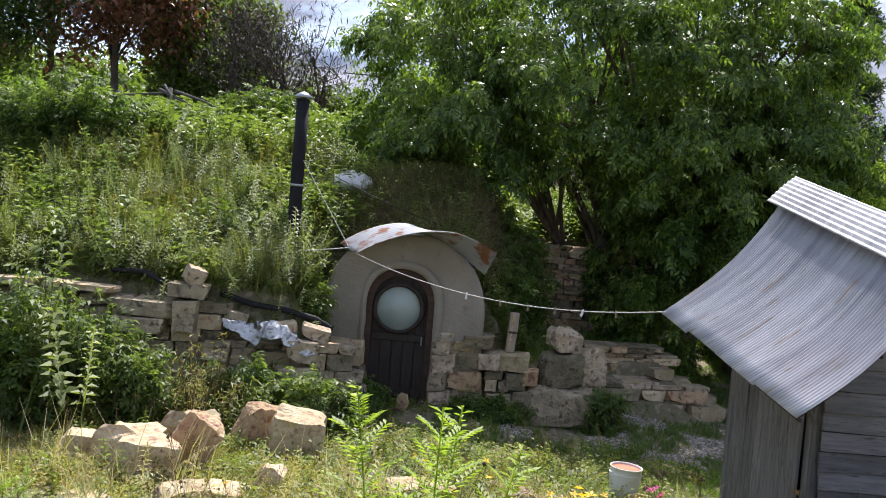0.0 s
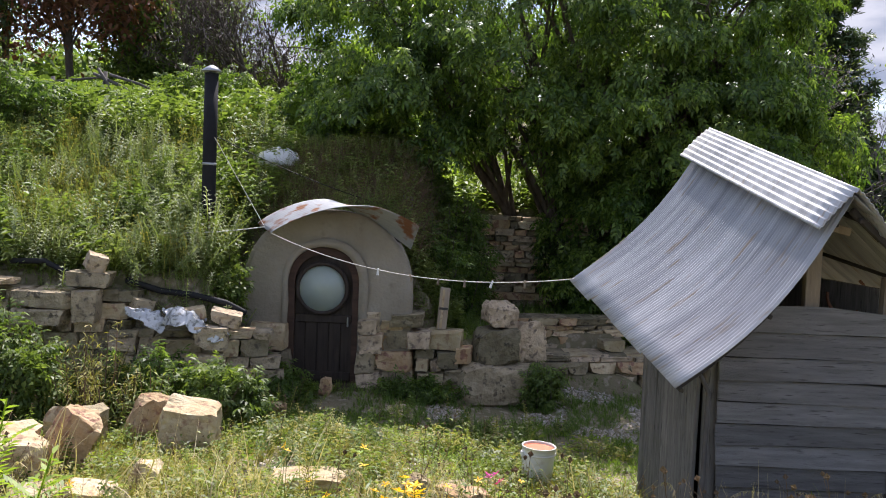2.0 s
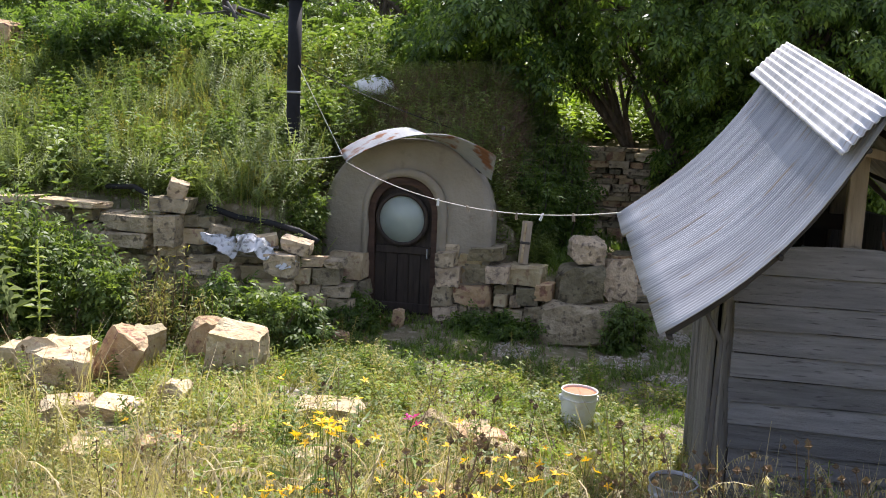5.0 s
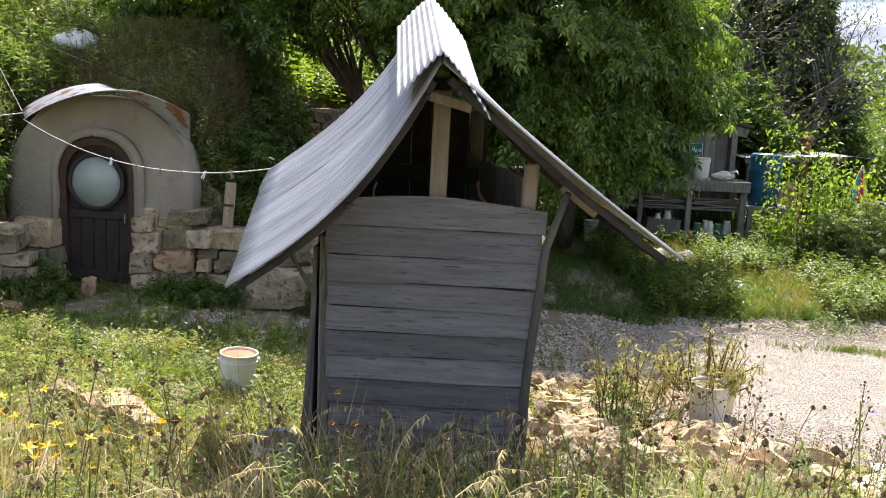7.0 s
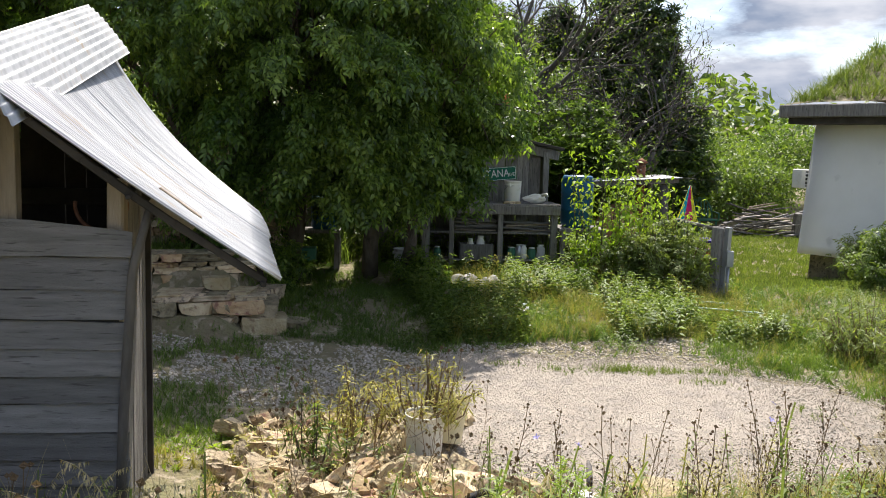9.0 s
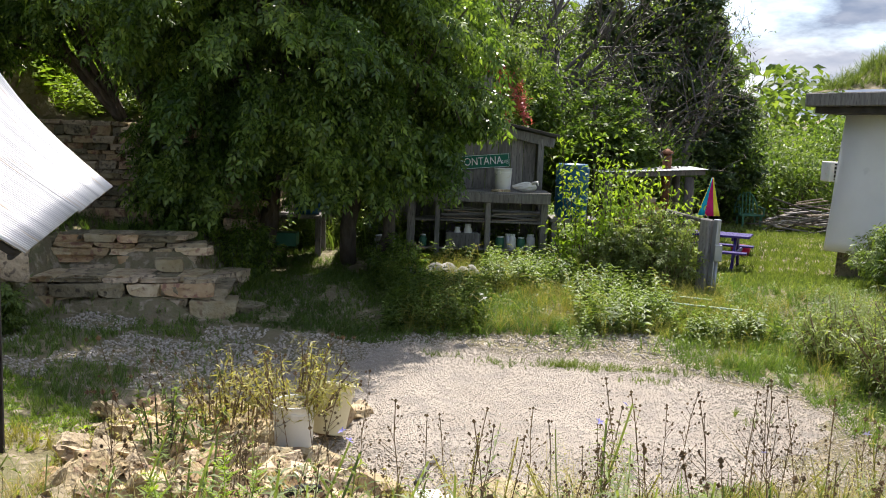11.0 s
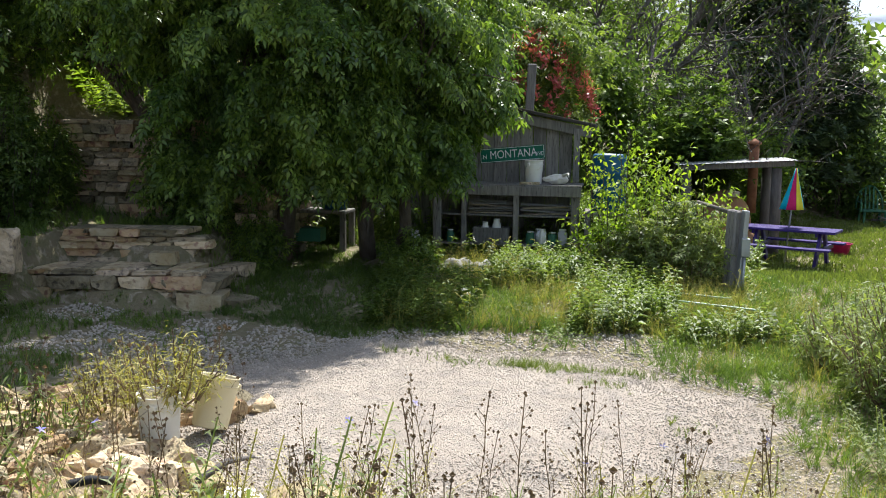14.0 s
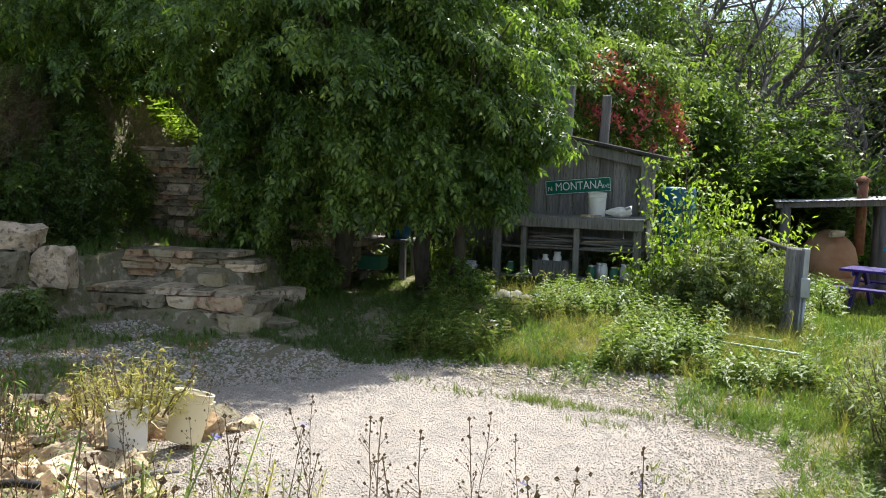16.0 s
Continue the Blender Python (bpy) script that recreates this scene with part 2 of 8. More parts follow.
L_STRAW = leaf_mat("dry_grass", (0.38, 0.31, 0.18), (0.52, 0.445, 0.28), 0.35, 0.3, 0.7)
L_OLIVE = leaf_mat("yellowing_grass", (0.25, 0.235, 0.065), (0.36, 0.33, 0.11), 0.35, 0.38, 0.6)
L_BROWNSTEM = leaf_mat("dry_stems", (0.13, 0.085, 0.05), (0.21, 0.15, 0.09), 0.35, 0.1, 0.8)
L_RED = leaf_mat("sumac_flower_heads", (0.50, 0.09, 0.12), (0.62, 0.19, 0.20), 0.3, 0.3)
L_DEAD = leaf_mat("brown_dead_leaves", (0.17, 0.075, 0.05), (0.25, 0.125, 0.075), 0.35, 0.35)
L_TWIG = leaf_mat("brown_twigs", (0.085, 0.07, 0.06), (0.14, 0.12, 0.105), 0.3, 0.0, 0.9)
L_YFLOWER = leaf_mat("yellow_petals", (0.80, 0.44, 0.01), (0.88, 0.54, 0.02), 0.2, 0.3)
L_PFLOWER = leaf_mat("magenta_petals", (0.50, 0.03, 0.26), (0.60, 0.06, 0.34), 0.2, 0.3)
L_BFLOWER = leaf_mat("chicory_petals", (0.22, 0.2, 0.68), (0.32, 0.3, 0.78), 0.2, 0.3)
L_WFLOWER = leaf_mat("white_umbels", (0.72, 0.72, 0.68), (0.8, 0.8, 0.76), 0.1, 0.2)

# ---- building helpers ----
rng = np.random.default_rng(7)


def world_of(ob):
    if ob.parent is None:
        return ob.matrix_basis.copy()
    return world_of(ob.parent) @ ob.matrix_parent_inverse @ ob.matrix_basis


def hang(ob, parent):
    ob.parent = parent
    ob.matrix_parent_inverse = world_of(parent).inverted()
    return ob


def thing(name, label, category, at=(0, 0, 0), group="", kind=""):
    ob = new(name)
    ob.empty_display_size = 0.1
    ob.location = at
    return tagged(ob, label, category, group, kind)


def finish(ob, material, smooth=False):
    if material:
        ob.data.materials.append(material)
    if smooth:
        ob.data.polygons.foreach_set("use_smooth", [True] * len(ob.data.polygons))
    return ob


def part(name, bm, material, parent, label="", smooth=False):
    me = bpy.data.meshes.new(name)
    bm.normal_update()
    bm.to_mesh(me)
    bm.free()
    ob = finish(new(name, me), material, smooth)
    if parent:
        hang(ob, parent)
    return tagged(ob, label)


def fast_mesh(name, V, F):
    V, F = np.asarray(V, dtype=np.float32), np.asarray(F, dtype=np.int32)
    me = bpy.data.meshes.new(name)
    k = F.shape[1]
    me.vertices.add(len(V))
    me.vertices.foreach_set("co", V.ravel())
    me.loops.add(F.size)
    me.loops.foreach_set("vertex_index", F.ravel())
    me.polygons.add(len(F))
    me.polygons.foreach_set("loop_start", np.arange(len(F), dtype=np.int32) * k)
    me.update(calc_edges=True)
    return me


def np_part(name, VF, material, parent=None, label="", smooth=False):
    ob = finish(new(name, fast_mesh(name, *VF)), material, smooth)
    if parent:
        hang(ob, parent)
    return tagged(ob, label)


def join(pieces):
    Vs, Fs, n = [], [], 0
    for V, F in pieces:
        Vs.append(V)
        Fs.append(np.asarray(F) + n)
        n += len(V)
    return np.concatenate(Vs), np.concatenate(Fs)


def tube(points, radii, sides=6, cap=True):
    P = np.asarray(points, dtype=float)
    n = len(P)
    R = np.broadcast_to(np.asarray(radii, dtype=float), (n,))
    T = np.gradient(P, axis=0)
    T /= np.linalg.norm(T, axis=1)[:, None] + 1e-9
    up = np.where(np.abs(T[:, 2:3]) > 0.9, np.array([[1.0, 0, 0]]), np.array([[0, 0, 1.0]]))
    A = np.cross(T, up)
    A /= np.linalg.norm(A, axis=1)[:, None] + 1e-9
    B = np.cross(T, A)
    a = np.arange(sides) * 2 * np.pi / sides
    V = P[:, None] + R[:, None, None] * (np.cos(a)[None, :, None] * A[:, None] + np.sin(a)[None, :, None] * B[:, None])
    i, j = np.meshgrid(np.arange(n - 1), np.arange(sides), indexing="ij")
    F = np.stack([i * sides + j, i * sides + (j + 1) % sides, (i + 1) * sides + (j + 1) % sides, (i + 1) * sides + j], -1).reshape(-1, 4)
    V = V.reshape(-1, 3)
    if cap and sides == 4:
        F = np.concatenate([F, [[0, 1, 2, 3]], [[(n - 1) * 4 + q for q in (3, 2, 1, 0)]]])
    elif cap:
        V = np.concatenate([V, P[:1], P[-1:]])
        c0, c1 = len(V) - 2, len(V) - 1
        m = (n - 1) * sides
        caps = []
        for q in range(0, sides - 1, 2):
            caps.append([c0, (q + 2) % sides, q + 1, q])
            caps.append([c1, m + q, m + q + 1, m + (q + 2) % sides])
        F = np.concatenate([F, caps])
    return V, F


def box(bm, centre, size, rot=(0, 0, 0), wobble=0.0, bevel=0.0):
    m = pose(*centre, *rot) @ Matrix.Diagonal((*size, 1))
    r = bmesh.ops.create_cube(bm, size=1.0, matrix=m)
    vs = r["verts"]
    if wobble:
        for v in vs:
            v.co += Vector((random.uniform(-1, 1), random.uniform(-1, 1), random.uniform(-1, 1))) * wobble
    if bevel:
        es = list({e for v in vs for e in v.link_edges})
        bmesh.ops.bevel(bm, geom=es, offset=bevel, segments=1, affect="EDGES")
    return bm


def bm_box(centre, size, rot=(0, 0, 0), wobble=0.0, bevel=0.004):
    return box(bmesh.new(), centre, size, rot, wobble, bevel)


def beam(a, b, w, d, wobble=0.004, bevel=0.005, roll=0.0):
    """A squared timber from a to b."""
    a, b = Vector(a), Vector(b)
    bm = bmesh.new()
    box(bm, (0, 0, 0), (w, d, (b - a).length), (0, 0, 0), wobble, bevel)
    q = (b - a).to_track_quat("Z", "Y")
    bmesh.ops.transform(bm, matrix=Matrix.Translation((a + b) / 2) @ q.to_matrix().to_4x4() @ pose(0, 0, 0, 0, 0, roll), verts=bm.verts)
    return bm


def lathe(profile, sides=24, at=(0, 0, 0), tilt=(0, 0, 0)):
    """A turned shape from (radius, height) pairs."""
    bm = bmesh.new()
    rings = []
    for r, z in profile:
        rings.append([bm.verts.new((r * math.cos(2 * math.pi * k / sides), r * math.sin(2 * math.pi * k / sides), z)) for k in range(sides)])
    for a, b in zip(rings, rings[1:]):
        for k in range(sides):
            bm.faces.new((a[k], a[(k + 1) % sides], b[(k + 1) % sides], b[k]))
    if profile[0][0] > 0.001:
        bm.faces.new(rings[0][::-1])
    if profile[-1][0] > 0.001:
        bm.faces.new(rings[-1])
    bmesh.ops.remove_doubles(bm, verts=bm.verts, dist=0.0005)
    bmesh.ops.transform(bm, matrix=pose(*at, *tilt), verts=bm.verts)
    return bm


def grid_sheet(f, nu, nv):
    """A sheet of nu x nv cells through f(u, v) -> x, y, z arrays."""
    u, v = np.meshgrid(np.linspace(0, 1, nu + 1), np.linspace(0, 1, nv + 1), indexing="ij")
    V = np.stack(f(u, v), -1).reshape(-1, 3)
    i, j = np.meshgrid(np.arange(nu), np.arange(nv), indexing="ij")
    a = i * (nv + 1) + j
    return V, np.stack([a, a + nv + 1, a + nv + 2, a + 1], -1).reshape(-1, 4)


def thicken(ob, t, offset=-1):
    md = ob.modifiers.new("thickness", "SOLIDIFY")
    md.thickness, md.offset = t, offset
    return ob


def sst(a, b, t):
    t = np.clip((t - a) / (b - a), 0, 1)
    return t * t * (3 - 2 * t)


# ---- the lie of the land ----
def ground_z(x, y):
    x, y = np.asarray(x, dtype=float), np.asarray(y, dtype=float)
    left = 0.34 - 0.14 * sst(0.3, 2.0, x)
    right = 0.0 + 0.30 * sst(12.2, 15.0, y) + 0.14 * sst(15.5, 17.0, y) * (1 - sst(8.8, 9.8, x)) - 0.60 * sst(15.5, 21.5, y) * sst(9.0, 10.2, x)
    yard = left + (right - left) * sst(2.4, 5.2, x)
    along = y - 0.32 * x
    k = 1 - np.clip((along - 0.6) / 5.2, 0, 1)
    crest = np.clip(1.25 - 0.05 * x, 0.5, 1.6)
    flat = yard + (crest - yard) * k ** 1.15
    far = 0.06 * np.clip(y - 40, 0, 200)
    hill = np.interp(y, [10.35, 10.55, 12, 14, 17, 25, 60, 300], [0, 1.35, 1.95, 2.95, 3.45, 4.2, 7.5, 30])
    mound = np.interp(y, [11.62, 11.9, 13.2, 15, 17, 25, 60, 300], [0, 1.85, 2.78, 3.0, 3.3, 4.2, 7.5, 30])
    hill = hill + (mound - hill) * sst(-1.75, -1.35, x)
    terr = np.interp(y, [11.5, 11.62, 13.9, 15.4, 15.55, 17, 25, 60, 300], [0, 0.75, 0.8, 0.9, 2.25, 2.6, 4.0, 7.5, 30])
    steps = np.interp(y, [12.72, 12.85, 13.5, 13.6, 14.1, 15.4, 15.55, 17, 25, 60, 300], [0, 0.20, 0.22, 0.60, 0.66, 0.8, 2.25, 2.6, 4.0, 7.5, 30])
    terr = terr + (steps - terr) * sst(1.9, 2.1, x)
    wild = hill + (terr - hill) * sst(0.3, 1.15, x)
    edge = sst(0.0, 1.0, (x - 3.5) / (0.5 + 0.9 * np.clip(y - 18.5, 0, 60)))
    return flat + wild * (1 - edge) + far * edge


def rough_z(x, y):
    return ground_z(x, y) + 0.03 * np.sin(2.1 * x + 1.3 * y) * np.cos(1.7 * y - 0.6 * x)


def zat(x, y):
    return float(rough_z(x, y))


def axis_steps(lo, hi, step, far):
    mid = np.arange(lo, hi, step)
    out = 1.32 ** np.arange(1, 20)
    a = lo - out[out < far]
    b = hi + out[out < far]
    return np.concatenate([a[::-1], mid, b])


gx, gy = axis_steps(-9, 17, 0.16, 150), axis_steps(-3, 28, 0.16, 150)
GX, GY = np.meshgrid(gx, gy, indexing="ij")
GZ = rough_z(GX, GY) + 0.02 * (rng.random(GX.shape) - 0.5)
i, j = np.meshgrid(np.arange(len(gx) - 1), np.arange(len(gy) - 1), indexing="ij")
a = i * len(gy) + j
ground = np_part("ground", (np.stack([GX, GY, GZ], -1).reshape(-1, 3), np.stack([a, a + len(gy), a + len(gy) + 1, a + 1], -1).reshape(-1, 4)), M_SOIL, None, "", True)
tagged(ground, "weedy stony soil ground with short grass", "ground", kind="structure")


def drive_edge(ang):
    """The outline of the gravel turnaround, as a radius about its middle."""
    c, s = np.cos(ang), np.sin(ang)
    base = 1.0 / np.sqrt((c / 2.75) ** 2 + (s / 2.35) ** 2)
    base = base + 0.75 * np.exp(-((ang + 0.55) / 0.35) ** 2)
    return base * (1 + 0.05 * np.sin(3 * ang + 1) + 0.04 * np.sin(7 * ang) + 0.02 * np.sin(17 * ang + 2))


DRIVE = (7.75, 10.2)


def in_drive(x, y, grow=0.0):
    dx, dy = x - DRIVE[0], y - DRIVE[1]
    return np.hypot(dx, dy) < drive_edge(np.arctan2(dy, dx)) + grow


def strip_mask(x, y):
    """The thinner gravel that runs on towards the hut door and along the grass."""
    m = (np.abs(y - (11.6 + 0.28 * np.sin(1.2 * x))) < 0.65) & (x > 3.4) & (x < 6.4)
    m |= (np.abs(y - (12.4 + 0.10 * (x - 8))) < 0.55) & (x > 5.0) & (x < 10.6)
    m |= (np.abs(y - 10.6) < 0.45) & (x > 0.2) & (x < 3.6) & (patchy(x, y, 2.2, 0.4) > 0.62)
    m |= (y > 10.1) & (y < 12.7) & (x > 2.4) & (x < 5.6) & (patchy(x, y, 1.6, 1.0) > 0.55)
    return m


U = np.linspace(0, 1, 26)
A_ = np.linspace(0, 2 * np.pi, 97)[:-1]
uu, aa = np.meshgrid(U, A_, indexing="ij")
rr = uu * drive_edge(aa) * 1.03
dx, dy = DRIVE[0] + rr * np.cos(aa), DRIVE[1] + rr * np.sin(aa)
dz = rough_z(dx, dy) + 0.028 * (1 - uu ** 6) - 0.02 * uu ** 8 + 0.012 * np.sin(3 * dx) * np.sin(2.3 * dy)
i, j = np.meshgrid(np.arange(25), np.arange(96), indexing="ij")
Fd = np.stack([i * 96 + j, (i + 1) * 96 + j, (i + 1) * 96 + (j + 1) % 96, i * 96 + (j + 1) % 96], -1).reshape(-1, 4)
drive = np_part("gravel_drive", (np.stack([dx, dy, dz], -1).reshape(-1, 3), Fd), M_GRAVEL, None, "", True)
tagged(drive, "pale limestone gravel turnaround, worn and dusty", "gravel drive", kind="structure")

# ---- stones ----
def stone_mesh(seed, slack, cuts, shear, rough=1.0):
    """A broken block: a cube with shifted corners, split along a few planes and roughened."""
    random.seed(seed)
    bm = bmesh.new()
    bmesh.ops.create_cube(bm, size=1.0)
    for v in bm.verts:
        v.co += Vector([random.uniform(-slack, slack * 0.35) * (1 if c > 0 else -1) for c in v.co])
    for _ in range(cuts):
        n_ = Vector([random.choice((-1, 1)) * random.uniform(0.1, 1) for _ in range(3)])
        n_[random.randrange(3)] *= 0.2
        n_.normalize()
        reach = max(v.co.dot(n_) for v in bm.verts)
        bmesh.ops.bisect_plane(bm, geom=bm.verts[:] + bm.edges[:] + bm.faces[:], plane_co=n_ * reach * random.uniform(0.72, 0.92), plane_no=n_, clear_outer=True)
        bmesh.ops.holes_fill(bm, edges=[e for e in bm.edges if e.is_boundary])
    bmesh.ops.triangulate(bm, faces=bm.faces)
    bmesh.ops.subdivide_edges(bm, edges=[e for e in bm.edges if e.calc_length() > 0.34], cuts=2, use_grid_fill=True)
    bmesh.ops.triangulate(bm, faces=bm.faces)
    if rough > 1:
        bmesh.ops.subdivide_edges(bm, edges=[e for e in bm.edges if e.calc_length() > 0.15], cuts=1, use_grid_fill=True)
        bmesh.ops.triangulate(bm, faces=bm.faces)
    off = Vector((seed * 3.7, seed * 1.3, seed * 2.1))
    sh = [random.uniform(-shear, shear) for _ in range(4)]
    for v in bm.verts:
        c = v.co.copy()
        c += noise.noise_vector(c * 2.3 + off) * 0.045 * rough + noise.noise_vector(c * 7.0 + off) * 0.022 * rough
        c.x += sh[0] * c.z + sh[1] * c.y
        c.z += (sh[2] * c.x + sh[3] * c.y) * 0.5
        v.co = c
    bmesh.ops.recalc_face_normals(bm, faces=bm.faces)
    me = bpy.data.meshes.new("stone")
    bm.to_mesh(me)
    bm.free()
    return me


STONES = {}
for mname, m_ in (("grey", M_STONE), ("pale", M_STONE_LIGHT), ("red", M_STONE_RED)):
    STONES[mname] = []
    for k_ in range(12):
        me_ = stone_mesh(k_ + 11, 0.07, 2, 0.06) if k_ < 6 else stone_mesh(k_ + 11, 0.16, 6, 0.15, 1.7)
        me_.materials.append(m_)
        STONES[mname].append(me_)
random.seed(5)


def stone(parent, centre, size, rot=(0, 0, 0), tone="grey", name="stone"):
    ob = new(name, random.choice(STONES[tone][:6] if name in ("stone", "slab") else STONES[tone][6:]))
    ob.matrix_basis = pose(*centre, *rot) @ Matrix.Diagonal((*size, 1))
    if parent:
        hang(ob, parent)
    return ob


def stone_course(parent, a, b, z0, z1, depth, heights, lengths, tone="grey", jitter=0.02, into=(0, 1, 0), tones=()):
    """Courses of dry-laid stones along a line from a to b."""
    a, b = Vector((*a, 0)), Vector((*b, 0))
    run = (b - a).length
    way = (b - a) / run
    ang = math.degrees(math.atan2(way.y, way.x))
    inward = Vector((-way.y, way.x, 0))
    z = z0
    while z < z1 - 0.03:
        h = min(random.uniform(*heights), z1 - z + 0.03)
        s = -random.uniform(0, 0.15)
        while s < run:
            w = random.uniform(*lengths)
            hh = h * random.uniform(0.9, 1.06)
            c = a + way * (s + w / 2) + inward * (depth / 2 + random.uniform(-jitter, jitter) + 0.06 * (z - z0))
            t = random.choice(tones) if tones else tone
            stone(parent, (c.x, c.y, z + hh / 2), (w * 0.98, depth * random.uniform(0.85, 1.15), hh * 1.0), (random.uniform(-2, 2), random.uniform(-2, 2), ang + random.uniform(-4, 4)), t)
            s += w
        z += h


# ---- foliage helpers ----
def rot_basis(yaw, pitch, roll):
    cy, sy, cp, sp, cr, sr = np.cos(yaw), np.sin(yaw), np.cos(pitch), np.sin(pitch), np.cos(roll), np.sin(roll)
    R = np.empty((len(yaw), 3, 3))
    R[:, 0, 0], R[:, 0, 1], R[:, 0, 2] = cy * cp, cy * sp * sr - sy * cr, cy * sp * cr + sy * sr
    R[:, 1, 0], R[:, 1, 1], R[:, 1, 2] = sy * cp, sy * sp * sr + cy * cr, sy * sp * cr - cy * sr
    R[:, 2, 0], R[:, 2, 1], R[:, 2, 2] = -sp, cp * sr, cp * cr
    return R


def scatter(tmpl, P, size, yaw=None, pitch=None, roll=None):
    tv, tf = tmpl
    n = len(P)
    yaw = rng.random(n) * 2 * np.pi if yaw is None else yaw
    pitch = np.zeros(n) if pitch is None else pitch
    roll = np.zeros(n) if roll is None else roll
    R = rot_basis(yaw, pitch, roll)
    size = np.broadcast_to(np.asarray(size, dtype=float), (n,))
    V = P[:, None] + np.einsum("nij,kj->nki", R, tv) * size[:, None, None]
    F = tf[None] + (np.arange(n) * len(tv))[:, None, None]
    return V.reshape(-1, 3), F.reshape(-1, tf.shape[1])


def diamond(base, way, width, up=(0, 0, 1), fold=0.12):
    base, way = np.asarray(base, float), np.asarray(way, float)
    side = np.cross(way, up)
    side /= np.linalg.norm(side) + 1e-9
    ln = np.linalg.norm(way)
    lift = np.asarray(up, float) * fold * width
    return [base, base + way * 0.42 + side * width / 2 + lift, base + way - np.array([0, 0, 0.18 * ln]), base + way * 0.42 - side * width / 2 + lift]


def quads(lists):
    V = np.array([v for q in lists for v in q])
    return V, np.arange(len(V)).reshape(-1, 4)


SPRIG = quads([diamond((0.30, 0.02, 0), (0.20, 0.38, -0.12), 0.20), diamond((0.30, -0.02, 0), (0.20, -0.38, -0.12), 0.20),
               diamond((0.58, 0.02, -0.06), (0.24, 0.30, -0.14), 0.18), diamond((0.58, -0.02, -0.06), (0.24, -0.30, -0.14), 0.18),
               diamond((0.72, 0, -0.1), (0.42, 0, -0.22), 0.22), [(0, -0.012, 0.02), (0.75, -0.008, -0.1), (0.75, 0.008, -0.1), (0, 0.012, 0.02)]])
ONELEAF = quads([diamond((0, 0, 0), (1, 0, -0.15), 0.5)])
NARROW = quads([diamond((0, 0, 0), (1, 0, -0.2), 0.17)])
TUFT5 = quads([diamond((0, 0, 0), (math.cos(t) * 0.8, math.sin(t) * 0.8, 0.45 - 0.25 * (k % 2)), 0.34) for k, t in enumerate(np.arange(5) * 1.2566)])


def blade(x, y, ht, lean, az, w):
    c, s = math.cos(az), math.sin(az)
    side = np.array([-s, c, 0]) * w / 2
    p0 = np.array([x, y, 0.0])
    p1 = p0 + np.array([c * lean * 0.25, s * lean * 0.25, ht * 0.6])
    p2 = p0 + np.array([c * lean, s * lean, ht])
    return [[p0 - side, p0 + side, p1 + side * 0.8, p1 - side * 0.8], [p1 - side * 0.8, p1 + side * 0.8, p2 + side * 0.15, p2 - side * 0.15]]


def tuft_template(n, spread, lean, w, seed):
    random.seed(seed)
    out = []
    for _ in range(n):
        out += blade(random.gauss(0, spread), random.gauss(0, spread), random.uniform(0.55, 1.0), random.uniform(0.1, lean), random.uniform(0, 6.28), w)
    return quads(out)


GRASS = [tuft_template(9, 0.10, 0.55, 0.035, 3 + k) for k in range(4)]
GRASS_FAR = [(v_, f_[::2]) for v_, f_ in (tuft_template(7, 0.16, 0.5, 0.07, 13 + k) for k in range(3))]
WISPY = [tuft_template(6, 0.06, 0.50, 0.010, 30 + k) for k in range(4)]


def bushlet(n, seed):
    """A low leafy mound, one unit tall, of many small leaves on short stems."""
    random.seed(seed)
    out = []
    for _ in range(n):
        a_, r_ = random.uniform(0, 6.28), math.sqrt(random.random()) * 0.62
        z_ = random.uniform(0.15, 1.0) * (1.05 - r_ * 0.9)
        p_ = np.array([math.cos(a_) * r_, math.sin(a_) * r_, z_])
        b_ = a_ + random.uniform(-1, 1)
        ln = random.uniform(0.14, 0.26)
        out.append(diamond(p_, (math.cos(b_) * ln, math.sin(b_) * ln, ln * random.uniform(-0.1, 0.5)), ln * 0.45, fold=0.25))
    for _ in range(4):
        a_ = random.uniform(0, 6.28)
        q_ = np.array([math.cos(a_) * 0.35, math.sin(a_) * 0.35, 0.75])
        out.append([np.array([-0.012, 0, 0.0]), np.array([0.012, 0, 0.0]), q_ + (0.008, 0, 0), q_ - (0.008, 0, 0)])
    return quads(out)


BUSHLET = [bushlet(34, 210 + k) for k in range(4)]


def nodding_grass(seed):
    """A tall dry grass culm, one unit tall, that arches over into a hanging seed head."""
    random.seed(seed)
    out = []
    reach = random.uniform(0.25, 0.55)
    path = lambda t: np.array([reach * t ** 3, 0.05 * math.sin(4 * t + seed), 0.95 * math.sin(1.75 * t)])
    for q in range(9):
        a_, b_ = path(q / 9), path((q + 1) / 9)
        out.append([a_ + (0, -0.0035, 0), a_ + (0, 0.0035, 0), b_ + (0, 0.003, 0), b_ - (0, 0.003, 0)])
    for k in range(26):
        t = 0.62 + 0.38 * k / 26
        an = random.uniform(0, 6.28)
        out.append(diamond(path(t), (math.cos(an) * 0.03, math.sin(an) * 0.03, -0.035), 0.013))
    return quads(out)


NODDING = [nodding_grass(230 + k) for k in range(5)]


